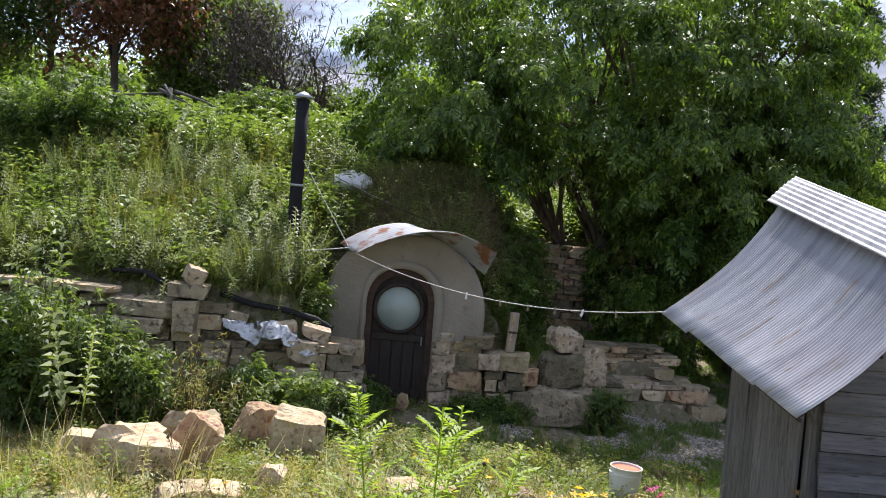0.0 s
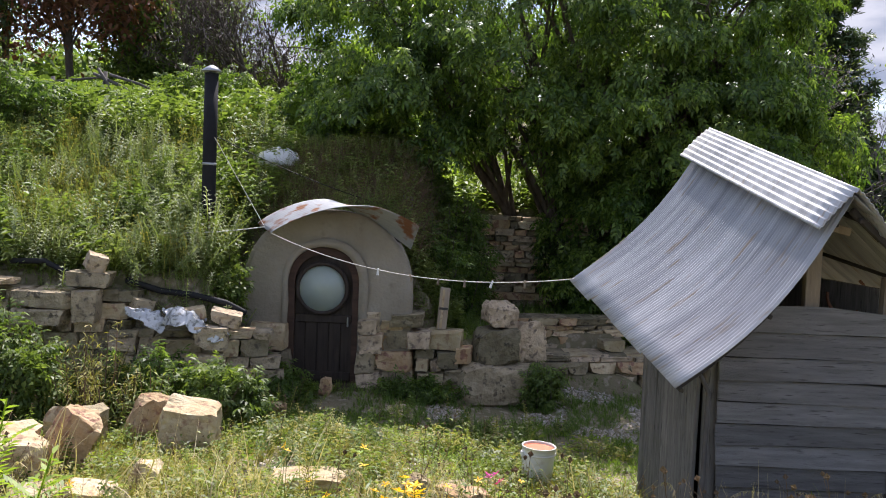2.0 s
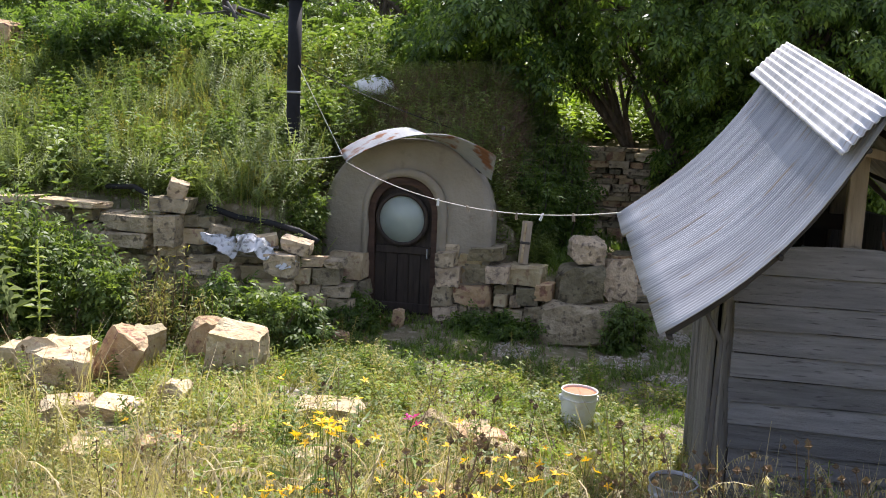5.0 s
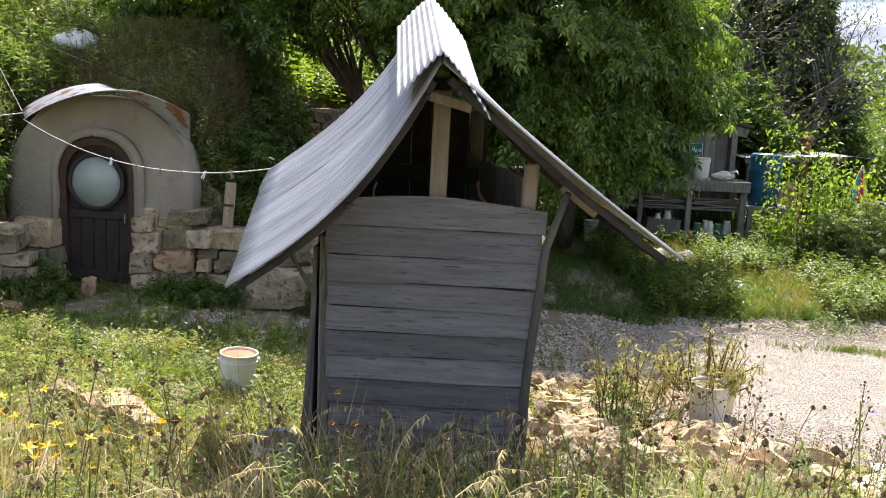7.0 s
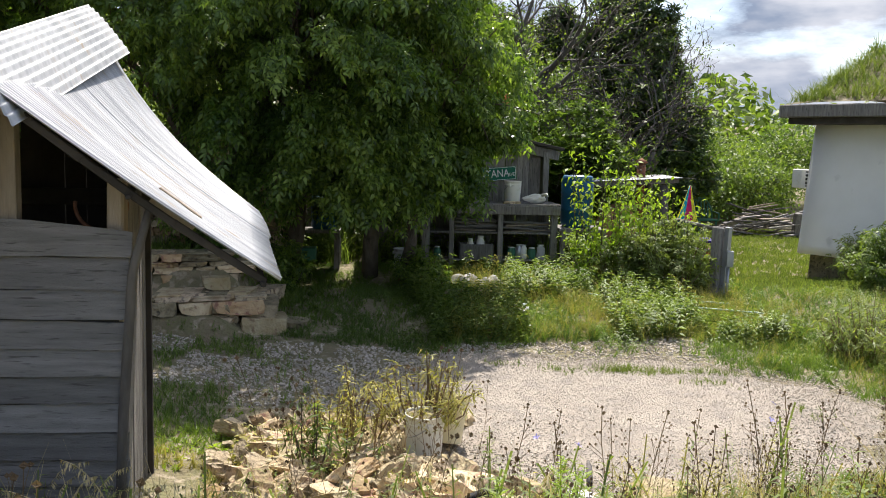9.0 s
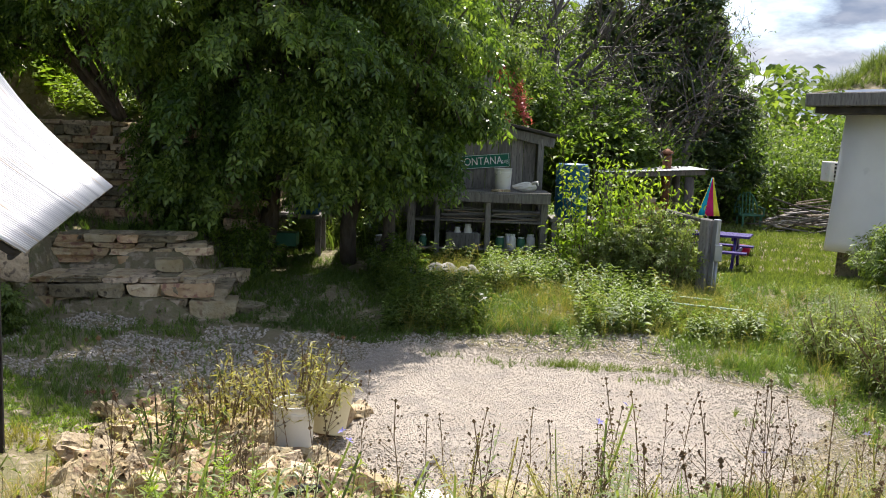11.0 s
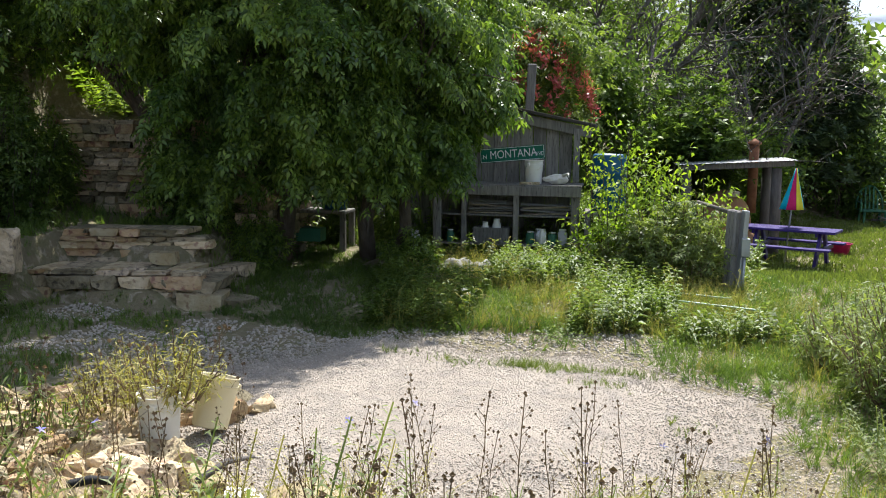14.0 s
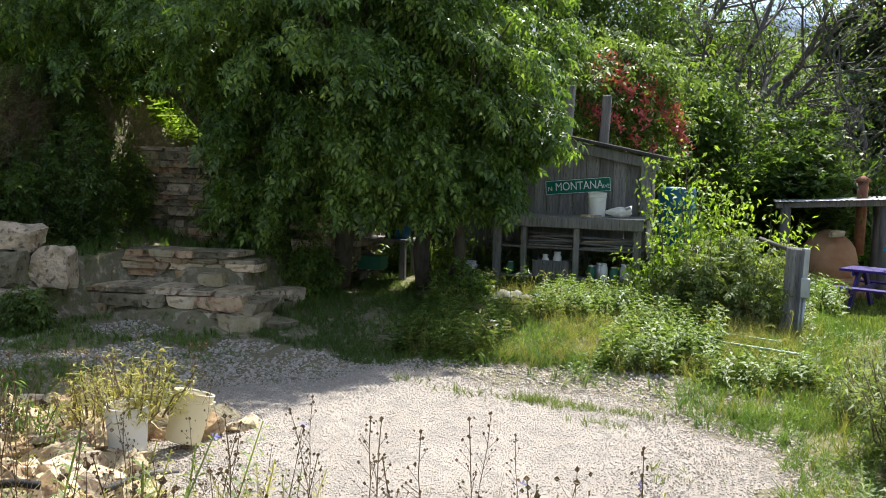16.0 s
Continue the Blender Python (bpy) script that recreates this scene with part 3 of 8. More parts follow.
def stalk_template(nleaf, leaf, width, seed, start=0.15, droop=0.1, top=1.0, whorl=2):
    """An upright weed, one unit tall: a stem with leaves in turns."""
    random.seed(seed)
    out = []
    bend = (random.uniform(-0.12, 0.12), random.uniform(-0.12, 0.12))
    path = lambda t: np.array([bend[0] * t * t, bend[1] * t * t, t])
    for q in range(3):
        a_, b_ = path(q / 3), path((q + 1) / 3)
        out.append([a_ + (-0.008, 0, 0), a_ + (0.008, 0, 0), b_ + (0.006, 0, 0), b_ + (-0.006, 0, 0)])
    for k in range(nleaf):
        t = start + (top - start) * k / nleaf
        ang = k * 2.4 if whorl == 1 else k * 1.5708
        ln = leaf * (1.15 - 0.65 * t) * random.uniform(0.8, 1.15)
        for s_ in range(whorl):
            an = ang + s_ * math.pi + random.uniform(-0.3, 0.3)
            out.append(diamond(path(t), (math.cos(an) * ln, math.sin(an) * ln, ln * random.uniform(0.1, 0.6)), width * ln / leaf, fold=0.2))
            out[-1][2] = out[-1][2] - np.array([0, 0, droop * ln])
    return quads(out)


WEEDS = [stalk_template(9, 0.26, 0.11, 50 + k) for k in range(4)]
SMALL_LEAVED = [stalk_template(18, 0.125, 0.052, 250 + k, start=0.3) for k in range(3)]
LEAFY = [stalk_template(7, 0.36, 0.20, 60 + k) for k in range(3)]


def plume_template(seed):
    """A leafy goldenrod stem, one unit tall, with short side sprays near the top."""
    random.seed(seed)
    out = []
    bend = (random.uniform(-0.10, 0.10), random.uniform(-0.10, 0.10))
    path = lambda t: np.array([bend[0] * t * t, bend[1] * t * t, t])
    for q in range(6):
        a_, b_ = path(q / 6), path((q + 1) / 6)
        out.append([a_ + (-0.0022, 0, 0), a_ + (0.0022, 0, 0), b_ + (0.0018, 0, 0), b_ + (-0.0018, 0, 0)])
        out.append([a_ + (0, -0.0022, 0), a_ + (0, 0.0022, 0), b_ + (0, 0.0018, 0), b_ + (0, -0.0018, 0)])
    for k in range(130):
        t = 0.25 + 0.75 * k / 130
        an = k * 2.4
        ln = random.uniform(0.025, 0.05) * (1.3 - 0.6 * t)
        out.append(diamond(path(t), (math.cos(an) * ln, math.sin(an) * ln, ln * 0.5), 0.009, fold=0.2))
    for k in range(24):
        t = 0.42 + 0.54 * k / 24
        an = k * 2.4 + 1
        ln = 0.26 * (1.1 - t)
        for q in range(14):
            e_ = (q + 1) / 14
            p_ = path(t) + np.array([math.cos(an) * ln * e_, math.sin(an) * ln * e_, ln * 1.1 * e_ - 0.35 * ln * e_ * e_])
            a2 = an + (1.1 if q % 2 else -1.1)
            out.append(diamond(p_, (math.cos(a2) * 0.022, math.sin(a2) * 0.022, 0.012), 0.0075, fold=0.2))
    return quads(out)


GOLD = [plume_template(170 + k) for k in range(3)]
FEATHER = [stalk_template(22, 0.17, 0.030, 70 + k, start=0.1, whorl=2) for k in range(4)]


def seeded_stem(nbranch, seed, head=0.03, branch=0.16):
    """A dry stem with side twigs and small round seed heads."""
    random.seed(seed)
    out = []
    bend = (random.uniform(-0.10, 0.10), random.uniform(-0.1, 0.1))
    path = lambda t: np.array([bend[0] * t * t + 0.012 * math.sin(9 * t), bend[1] * t * t, t])
    def stem(p, q, w):
        sd = np.array([w, 0, 0])
        sf = np.array([0, w, 0])
        out.append([p - sd, p + sd, q + sd * 0.7, q - sd * 0.7])
        out.append([p - sf, p + sf, q + sf * 0.7, q - sf * 0.7])
    def bud(p, s):
        out.append([p + (-s, 0, 0), p + (0, 0, -s), p + (s, 0, 0), p + (0, 0, s)])
        out.append([p + (0, -s, 0), p + (0, 0, -s), p + (0, s, 0), p + (0, 0, s)])
        out.append([p + (-s, 0, 0), p + (0, -s, 0), p + (s, 0, 0), p + (0, s, 0)])
    for q in range(5):
        stem(path(q / 5), path((q + 1) / 5), 0.0032)
    bud(path(1.0), head)
    for k in range(nbranch):
        t = 0.3 + 0.7 * k / nbranch
        an = random.uniform(0, 6.28)
        p = path(t)
        ln = branch * random.uniform(0.2, 1.0) * (1.2 - t)
        e = p + np.array([math.cos(an) * ln, math.sin(an) * ln, ln * 1.1])
        if ln > 0.05:
            stem(p, e, 0.002)
        bud(e, head * random.uniform(0.5, 0.9))
    return quads(out)


CHICORY = [seeded_stem(24, 80 + k, 0.0125, 0.17) for k in range(5)]
UMBEL = [seeded_stem(5, 90 + k, 0.024, 0.40) for k in range(4)]


def plants(name, label, category, templates, material, P, size, tilt=0.18, parent=None):
    """One stuff object of many plants at the points P."""
    pieces = []
    pick = rng.integers(0, len(templates), len(P))
    size = np.broadcast_to(np.asarray(size, float), (len(P),))
    for k, t in enumerate(templates):
        m_ = pick == k
        if m_.any():
            n = int(m_.sum())
            pieces.append(scatter(t, P[m_], size[m_], None, rng.normal(0, tilt, n), rng.normal(0, tilt, n)))
    ob = np_part(name, join(pieces), material, parent)
    if parent is None:
        tagged(ob, label, category, kind="stuff")
    return ob


def spots(n, x0, x1, y0, y1, keep=None, sink=0.01):
    x, y = rng.uniform(x0, x1, n), rng.uniform(y0, y1, n)
    if keep is not None:
        m_ = keep(x, y)
        x, y = x[m_], y[m_]
    return np.stack([x, y, rough_z(x, y) - sink], -1)


def patchy(x, y, f=0.8, ph=0.0):
    return 0.5 + 0.25 * (np.sin(f * 2.3 * x + 1.7 * f * y + ph) + np.sin(f * 1.9 * y - 2.9 * f * x + 2.1 * ph + 1))


def limbs_tree(base, top, r0, ends, seed, sides=7):
    """A tapered trunk from base to top with limbs that fork towards the ends."""
    rg = np.random.default_rng(seed)
    base, top = np.array(base, float), np.array(top, float)
    out = []
    ts = np.linspace(0, 1, 9)
    wob = rg.normal(0, 0.05, (9, 3)) * np.linalg.norm(top - base) * 0.25
    wob[0] = 0
    wob[:, 2] = 0
    trunk = base + ts[:, None] * (top - base) + wob
    out.append(tube(trunk, r0 * (1 - 0.8 * ts) + 0.008, sides))
    for e in ends:
        t = float(np.clip(rg.uniform(0.2, 0.9), 0, 1))
        p = base + t * (top - base) + np.array([np.interp(t, ts, wob[:, 0]), np.interp(t, ts, wob[:, 1]), 0])
        e = np.array(e, float)
        mid = (p + e) / 2 + np.array([0, 0, 0.18]) * np.linalg.norm(e - p) + rg.normal(0, 0.06, 3) * np.linalg.norm(e - p)
        s_ = np.linspace(0, 1, 6)[:, None]
        arc = (1 - s_) ** 2 * p + 2 * s_ * (1 - s_) * mid + s_ ** 2 * e
        out.append(tube(arc, r0 * 0.42 * (1 - 0.75 * t) * (1 - 0.85 * s_[:, 0]) + 0.006, 5, False))
        for _ in range(2):
            u_ = rg.uniform(0.4, 0.95)
            q = arc[int(u_ * 5)]
            d_ = rg.normal(0, 0.5, 3) + (e - p) / (np.linalg.norm(e - p) + 1e-6)
            w_ = q + d_ * rg.uniform(0.3, 0.7)
            out.append(tube([q, (q + w_) / 2 + (0, 0, 0.06), w_], [0.014, 0.01, 0.004], 4, False))
    return join(out)


def crown_points(blobs, n_clump, seed, shell=0.55):
    """Clump centres in the outer part of a set of ellipsoids (centre, radii, weight)."""
    rg = np.random.default_rng(seed)
    out = []
    wsum = sum(b[2] for b in blobs)
    for c, r, w in blobs:
        n = int(n_clump * w / wsum)
        d_ = rg.normal(0, 1, (n, 3))
        d_ /= np.linalg.norm(d_, axis=1)[:, None]
        rad = shell + (1.06 - shell) * rg.random(n) ** 0.6
        out.append(np.array(c) + d_ * rad[:, None] * np.array(r))
    return np.concatenate(out)


def clump_leaves(C, per, spread, seed):
    rg = np.random.default_rng(seed)
    n = len(C) * per
    P = np.repeat(C, per, 0) + rg.normal(0, 1, (n, 3)) * np.array(spread) * rg.uniform(0.6, 1.3, (len(C), 1)).repeat(per, 0)
    return P


def leafy_tree(name, label, category, base, top, r0, blobs, clumps, per, spread, leaf, template, material, seed, bark=None, droop=0.35, group="", nlimb=24, shell=0.55):
    t = thing(name, label, category, base, group)
    C = crown_points(blobs, clumps, seed, shell)
    ends = C[np.random.default_rng(seed + 1).integers(0, len(C), nlimb)]
    np_part("trunk", limbs_tree(base, top, r0, ends, seed), bark or M_BARK, t, "", True)
    P = clump_leaves(C, per, spread, seed + 2)
    n = len(P)
    rg = np.random.default_rng(seed + 3)
    tt = template if isinstance(template, list) else [template]
    V = scatter(tt[0], P, leaf * rg.uniform(0.7, 1.3, n), rg.random(n) * 6.28, rg.normal(droop, 0.35, n), rg.normal(0, 0.4, n))
    np_part("crown", V, material, t)
    return t

# ---- the earth-sheltered hut ----
HX, HY = -0.47, 11.5


def arch(half, spring, top, n=24, x0=0.0, z0=0.0, power=2.2):
    """Outline points of an arched opening, from the foot at one side over the top to the other."""
    pts = [(x0 - half, z0)]
    for k in range(n + 1):
        t = math.pi - math.pi * k / n
        c, s = math.cos(t), math.sin(t)
        pts.append((x0 + half * math.copysign(abs(c) ** (2 / power), c), spring + (top - spring) * abs(s) ** (2 / power)))
    pts.append((x0 + half, z0))
    return pts


def arch_ring(outer, inner, y0, y1, lump=0.0):
    """A wall with an arched opening: two outlines with the same count, joined and given depth."""
    bm = bmesh.new()
    rows = []
    for pts, y in ((outer, y0), (inner, y0), (inner, y1), (outer, y1)):
        rows.append([bm.verts.new((x, y + lump * noise.noise(Vector((x * 1.5, z * 1.5, y))), z)) for x, z in pts])
    n = len(outer)
    for a, b in ((0, 1), (1, 2), (2, 3), (3, 0)):
        for k in range(n - 1):
            bm.faces.new((rows[a][k], rows[a][k + 1], rows[b][k + 1], rows[b][k]))
    for k in (0, n - 1):
        bm.faces.new((rows[0][k], rows[1][k], rows[2][k], rows[3][k]))
    bmesh.ops.recalc_face_normals(bm, faces=bm.faces)
    return bm


hut = thing("earth_hut", "small earth-sheltered hut front of rough tan plaster under a tin awning", "hut", (HX, HY, 0.3))
DOOR_HALF, DOOR_TOP = 0.42, 2.06
bm = arch_ring(arch(1.06, 1.45, 2.54, 40, -0.45, 0.2, 2.25), arch(DOOR_HALF + 0.03, 1.62, DOOR_TOP + 0.03, 40, -0.49, 0.2, 2.2), HY, HY + 0.42, 0.05)
bmesh.ops.subdivide_edges(bm, edges=[e for e in bm.edges if e.calc_length() > 0.25], cuts=5, use_grid_fill=True)
for v in bm.verts:
    v.co += noise.noise_vector(v.co * 2.2) * 0.025
    if v.co.z > 0.4 and v.co.y < HY + 0.2:
        v.co.y -= 0.05 * math.sin(min(1, max(0, (v.co.z - 0.3) / 2.2)) * 3.14)
part("facade", bm, M_PLASTER, hut, "rough tan earthen plaster", True)
part("door_surround", arch_ring(arch(DOOR_HALF + 0.11, 1.62, DOOR_TOP + 0.12, 30, -0.47, 0.3, 2.2), arch(DOOR_HALF + 0.02, 1.62, DOOR_TOP + 0.02, 30, -0.49, 0.3, 2.2), HY - 0.085, HY - 0.02, 0.015), M_PLASTER, hut, "raised rounded plaster moulding", True)
part("door_frame", arch_ring(arch(DOOR_HALF + 0.02, 1.62, DOOR_TOP + 0.01, 30, -0.49, 0.3, 2.2), arch(DOOR_HALF - 0.06, 1.6, DOOR_TOP - 0.08, 30, -0.49, 0.3, 2.2), HY - 0.03, HY + 0.12), M_REDWOOD, hut, "dark reddish timber frame")
bm = bmesh.new()
pts = arch(DOOR_HALF - 0.05, 1.6, DOOR_TOP - 0.07, 30, -0.49, 0.34, 2.2)
loop = [bm.verts.new((x, HY + 0.06, z)) for x, z in pts]
f_ = bm.faces.new(loop)
ex = bmesh.ops.extrude_face_region(bm, geom=[f_])
bmesh.ops.translate(bm, vec=(0, 0.045, 0), verts=[v for v in ex["geom"] if isinstance(v, bmesh.types.BMVert)])
bmesh.ops.recalc_face_normals(bm, faces=bm.faces)
door = part("door", bm, M_DARKWOOD, hut, "dark weathered wooden door with a round window")
for k in range(5):
    x = -0.79 + k * 0.148
    part("plank", bm_box((x + 0.0, HY + 0.052, 0.80), (0.142, 0.02, 0.86), bevel=0.006), M_DARKWOOD, door)
part("rail", bm_box((-0.49, HY + 0.035, 1.18), (0.70, 0.03, 0.10), bevel=0.008), M_DARKWOOD, door)
part("rail", bm_box((-0.49, HY + 0.035, 0.46), (0.70, 0.03, 0.11), bevel=0.008), M_DARKWOOD, door)
WC = (-0.51, HY + 0.02, 1.56)
bm = lathe([(0.285, 0.0), (0.33, 0.0), (0.335, 0.02), (0.33, 0.045), (0.285, 0.045), (0.285, 0.0)], 36, WC, (90, 0, 0))
part("window_ring", bm, M_DARKWOOD, door, "dark round wooden rim", True)
part("window_pane", lathe([(0.0, 0.0), (0.15, 0.006), (0.288, 0.0), (0.288, 0.012), (0, 0.012)], 36, (WC[0], WC[1] - 0.012, WC[2]), (90, 0, 0)), M_GLASSY, door, "round clouded pale window pane", True)
part("door_handle", bm_box((-0.185, HY + 0.02, 1.15), (0.02, 0.05, 0.12), bevel=0.006), M_STEEL, door, "small dull metal handle")
part("threshold", bm_box((-0.40, HY - 0.18, 0.335), (1.0, 0.34, 0.10), bevel=0.012, wobble=0.01), M_REDWOOD, hut, "worn reddish wooden door sill")

# tin awning bent over the facade
def awning(u, v):
    fx, bx = -1.06 + 1.74 * u, -1.34 + 1.91 * u
    fz = 2.25 + 0.36 * np.sin(np.pi * 0.5 * np.clip(u / 0.62, 0, 1)) ** 0.85 - 0.22 * np.clip((u - 0.66) / 0.34, 0, 1) ** 1.6
    bz = 2.34 + 0.33 * np.sin(np.pi * 0.5 * np.clip(u / 0.44, 0, 1)) ** 0.85 - 0.58 * np.clip((u - 0.44) / 0.56, 0, 1) ** 1.3
    fy, by = 10.97 - 0.09 * np.sin(np.pi * u) + 0.16 * u, 11.5 + 0.12 * np.sin(np.pi * u)
    return fx + (bx - fx) * v, fy + (by - fy) * v, fz + (bz - fz) * v + 0.007 * np.sin(v * 2 * np.pi * 9)


ob = np_part("awning", grid_sheet(awning, 40, 72), M_GALV_RUST, hut, "bent corrugated tin awning, rusting at the crown", True)
thicken(ob, 0.004)
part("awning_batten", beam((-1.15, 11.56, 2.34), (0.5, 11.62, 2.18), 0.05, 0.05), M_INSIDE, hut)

# stove pipe
pipe = thing("stove_pipe", "tall black metal stove pipe with a silver rain cap", "chimney pipe", (-1.97, 11.55, 1.75))
np_part("pipe", tube([(-1.955, 11.5, 1.75), (-1.955, 11.505, 2.35), (-1.965, 11.54, 3.3), (-1.97, 11.57, 4.16)], [0.084] * 4, 20), M_PIPE, pipe, "", True)
np_part("pipe_base", tube([(-1.955, 11.5, 2.05), (-1.955, 11.505, 2.36)], [0.093, 0.093], 20), M_RUST, pipe, "rusty lower sleeve", True)
np_part("band", tube([(-1.962, 11.53, 3.03), (-1.962, 11.53, 3.06)], [0.089, 0.089], 20), M_STEEL, pipe, "", True)
part("rain_cap", lathe([(0.0, 0.075), (0.06, 0.05), (0.125, 0.0), (0.12, -0.012), (0, -0.005)], 24, (-1.97, 11.57, 4.19)), M_STEEL, pipe, "silver conical rain cap", True)
for q in (0, 2.1, 4.2):
    part("cap_strut", bm_box((-1.97 + 0.07 * math.cos(q), 11.57 + 0.07 * math.sin(q), 4.165), (0.012, 0.012, 0.07), bevel=0.002), M_STEEL, pipe)


def cord(name, label, category, pts, sag, radius, material, n=24):
    out = []
    for p, q in zip(pts, pts[1:]):
        p, q = np.array(p, float), np.array(q, float)
        t = np.linspace(0, 1, n)[:, None]
        c = p + t * (q - p)
        c[:, 2] -= 4 * sag * (t * (1 - t))[:, 0] * np.linalg.norm(q - p)
        out.append(tube(c, radius, 4))
    ob = np_part(name, join(out), material)
    return tagged(ob, label, category)


LINE_A, LINE_B = (-1.06, 10.95, 2.25), (2.19, 8.47, 2.07)
cord("clothesline", "sagging pale cord clothesline with wooden pegs", "clothesline", [LINE_A, LINE_B], 0.055, 0.0045, M_ROPE)
cord("guy_rope", "pale cord tied from stove pipe to awning", "rope", [(-1.90, 11.5, 3.38), (-1.20, 11.2, 2.33)], 0.0, 0.005, M_ROPE)
cord("guy_rope", "pale cord strung across the bank to the awning", "rope", [(-2.35, 10.9, 2.20), (-1.18, 11.18, 2.31)], 0.02, 0.006, M_ROPE)
cord("guy_wire", "thin dark wire from stove pipe over the turf roof", "wire", [(-1.90, 11.55, 3.40), (0.42, 12.3, 2.55)], 0.03, 0.005, M_BLACKPL)
for t_, lean in ((0.42, 5), (0.53, -18), (0.62, 8), (0.70, 3), (0.78, 25), (0.87, -6)):
    p = Vector(LINE_A).lerp(Vector(LINE_B), t_)
    p.z -= 4 * 0.055 * t_ * (1 - t_) * (Vector(LINE_B) - Vector(LINE_A)).length
    bm = bmesh.new()
    box(bm, (-0.007, 0, -0.02), (0.009, 0.012, 0.075), (0, 4, 0), 0, 0.002)
    box(bm, (0.007, 0, -0.02), (0.009, 0.012, 0.075), (0, -4, 0), 0, 0.002)
    bmesh.ops.transform(bm, matrix=pose(p.x, p.y, p.z, 0, lean, 40), verts=bm.verts)
    tagged(part("clothes_peg", bm, M_LETTER if lean in (5, 25) else M_POSTWOOD, None), "small wooden clothes peg clipped on the cord", "clothes peg", "pegs on the clothesline")

# turf-roof skylight hood
hood = thing("roof_hood", "rounded white plastered hood on the turf roof", "roof hood", (-1.45, 13.1, 2.8))
bm = bmesh.new()
bmesh.ops.create_icosphere(bm, subdivisions=3, radius=1)
for v in bm.verts:
    v.co = Vector((v.co.x * 0.33, v.co.y * 0.32, v.co.z * 0.17)) + noise.noise_vector(v.co * 2) * 0.07
    v.co += Vector((-1.42, 13.15, 3.17))
part("hood", bm, M_WHITEWALL, hood, "", True)

# ---- dry stone retaining walls ----
wall_left = thing("retaining_wall", "dry-stacked sandstone retaining wall below the bank", "stone wall", (-3.5, 10.2, 0.3), kind="structure")
stone_course(wall_left, (-7.2, 10.05), (-2.55, 10.22), 0.30, 1.55, 0.34, (0.13, 0.22), (0.17, 0.42), jitter=0.04, tones=("grey", "pale", "grey"))
stone_course(wall_left, (-2.6, 10.2), (-1.0, 10.45), 0.30, 1.12, 0.34, (0.13, 0.22), (0.18, 0.4), tones=("grey", "pale", "grey"))
for c, s, r, t in (((-2.90, 10.2, 1.42), (0.26, 0.3, 0.36), (0, 0, 5), "grey"), ((-3.35, 10.22, 1.47), (0.66, 0.34, 0.17), (0, 2, 0), "grey"), ((-3.4, 10.2, 1.28), (0.62, 0.34, 0.17), (0, 0, 3), "grey"),
                   ((-2.92, 10.32, 1.70), (0.46, 0.34, 0.16), (0, 3, 10), "grey"), ((-2.86, 10.32, 1.86), (0.22, 0.22, 0.22), (10, 20, 30), "grey"),
                   ((-4.1, 10.2, 1.66), (0.8, 0.34, 0.07), (0, 2, 0), "pale"), ((-5.0, 10.2, 1.66), (0.8, 0.34, 0.08), (0, -2, 4), "pale"), ((-2.35, 10.35, 1.42), (0.22, 0.2, 0.14), (5, 12, 40), "grey"),
                   ((-1.75, 10.32, 1.36), (0.24, 0.2, 0.12), (5, -8, 20), "pale"), ((-1.40, 10.35, 1.32), (0.34, 0.3, 0.14), (4, 14, 10), "grey"), ((-1.62, 10.16, 0.86), (0.48, 0.3, 0.13), (0, -3, 0), "pale"),
                   ((-1.52, 10.2, 1.12), (0.36, 0.3, 0.24), (0, 5, 8), "grey")):
    stone(wall_left, c, s, r, t)

pier = thing("stone_pier", "short rough sandstone pier beside the hut door", "stone pier", (-1.05, 11.3, 0.3), kind="structure")
for c, s, r, t in (((-1.12, 11.36, 0.98), (0.46, 0.36, 0.32), (0, 0, 3), "pale"), ((-1.2, 11.36, 0.72), (0.26, 0.34, 0.22), (0, 4, 0), "grey"), ((-0.98, 11.36, 0.70), (0.24, 0.34, 0.2), (0, -4, 0), "grey"),
                   ((-1.1, 11.36, 0.48), (0.5, 0.36, 0.24), (0, 0, 0), "grey")):
    stone(pier, c, s, r, t)

wall_mid = thing("stone_wall", "dry-laid wall of square sandstone blocks beside the hut door", "stone wall", (0.9, 11.5, 0.3), kind="structure")
W_MID = ((0.10, 1.18, 0.30, 0.24), (0.40, 1.13, 0.36, 0.16), (0.56, 1.22, 0.40, 0.16), (0.16, 0.96, 0.28, 0.26), (0.44, 0.97, 0.26, 0.22), (0.72, 0.98, 0.28, 0.21), (1.05, 0.98, 0.44, 0.23),
         (0.12, 0.72, 0.26, 0.24), (0.42, 0.70, 0.46, 0.24), (0.80, 0.80, 0.26, 0.12), (1.06, 0.74, 0.26, 0.20), (0.78, 0.67, 0.16, 0.14), (0.93, 0.66, 0.14, 0.16), (1.28, 0.80, 0.2, 0.2),
         (0.16, 0.46, 0.34, 0.24), (0.52, 0.47, 0.30, 0.22), (0.86, 0.48, 0.32, 0.20), (1.16, 0.52, 0.26, 0.2), (0.2, 0.25, 0.4, 0.2), (0.6, 0.25, 0.36, 0.2), (1.0, 0.26, 0.4, 0.2))
for k, (x, z, w, h) in enumerate(W_MID):
    stone(wall_mid, (x, 11.62 + 0.03 * math.sin(k * 2.3), z), (w * 1.0, 0.40 + 0.06 * (k % 3), h * 1.02), (random.uniform(-2, 2), random.uniform(-2, 2), random.uniform(-4, 4)), ("grey", "pale", "grey", "red", "grey")[k % 5])
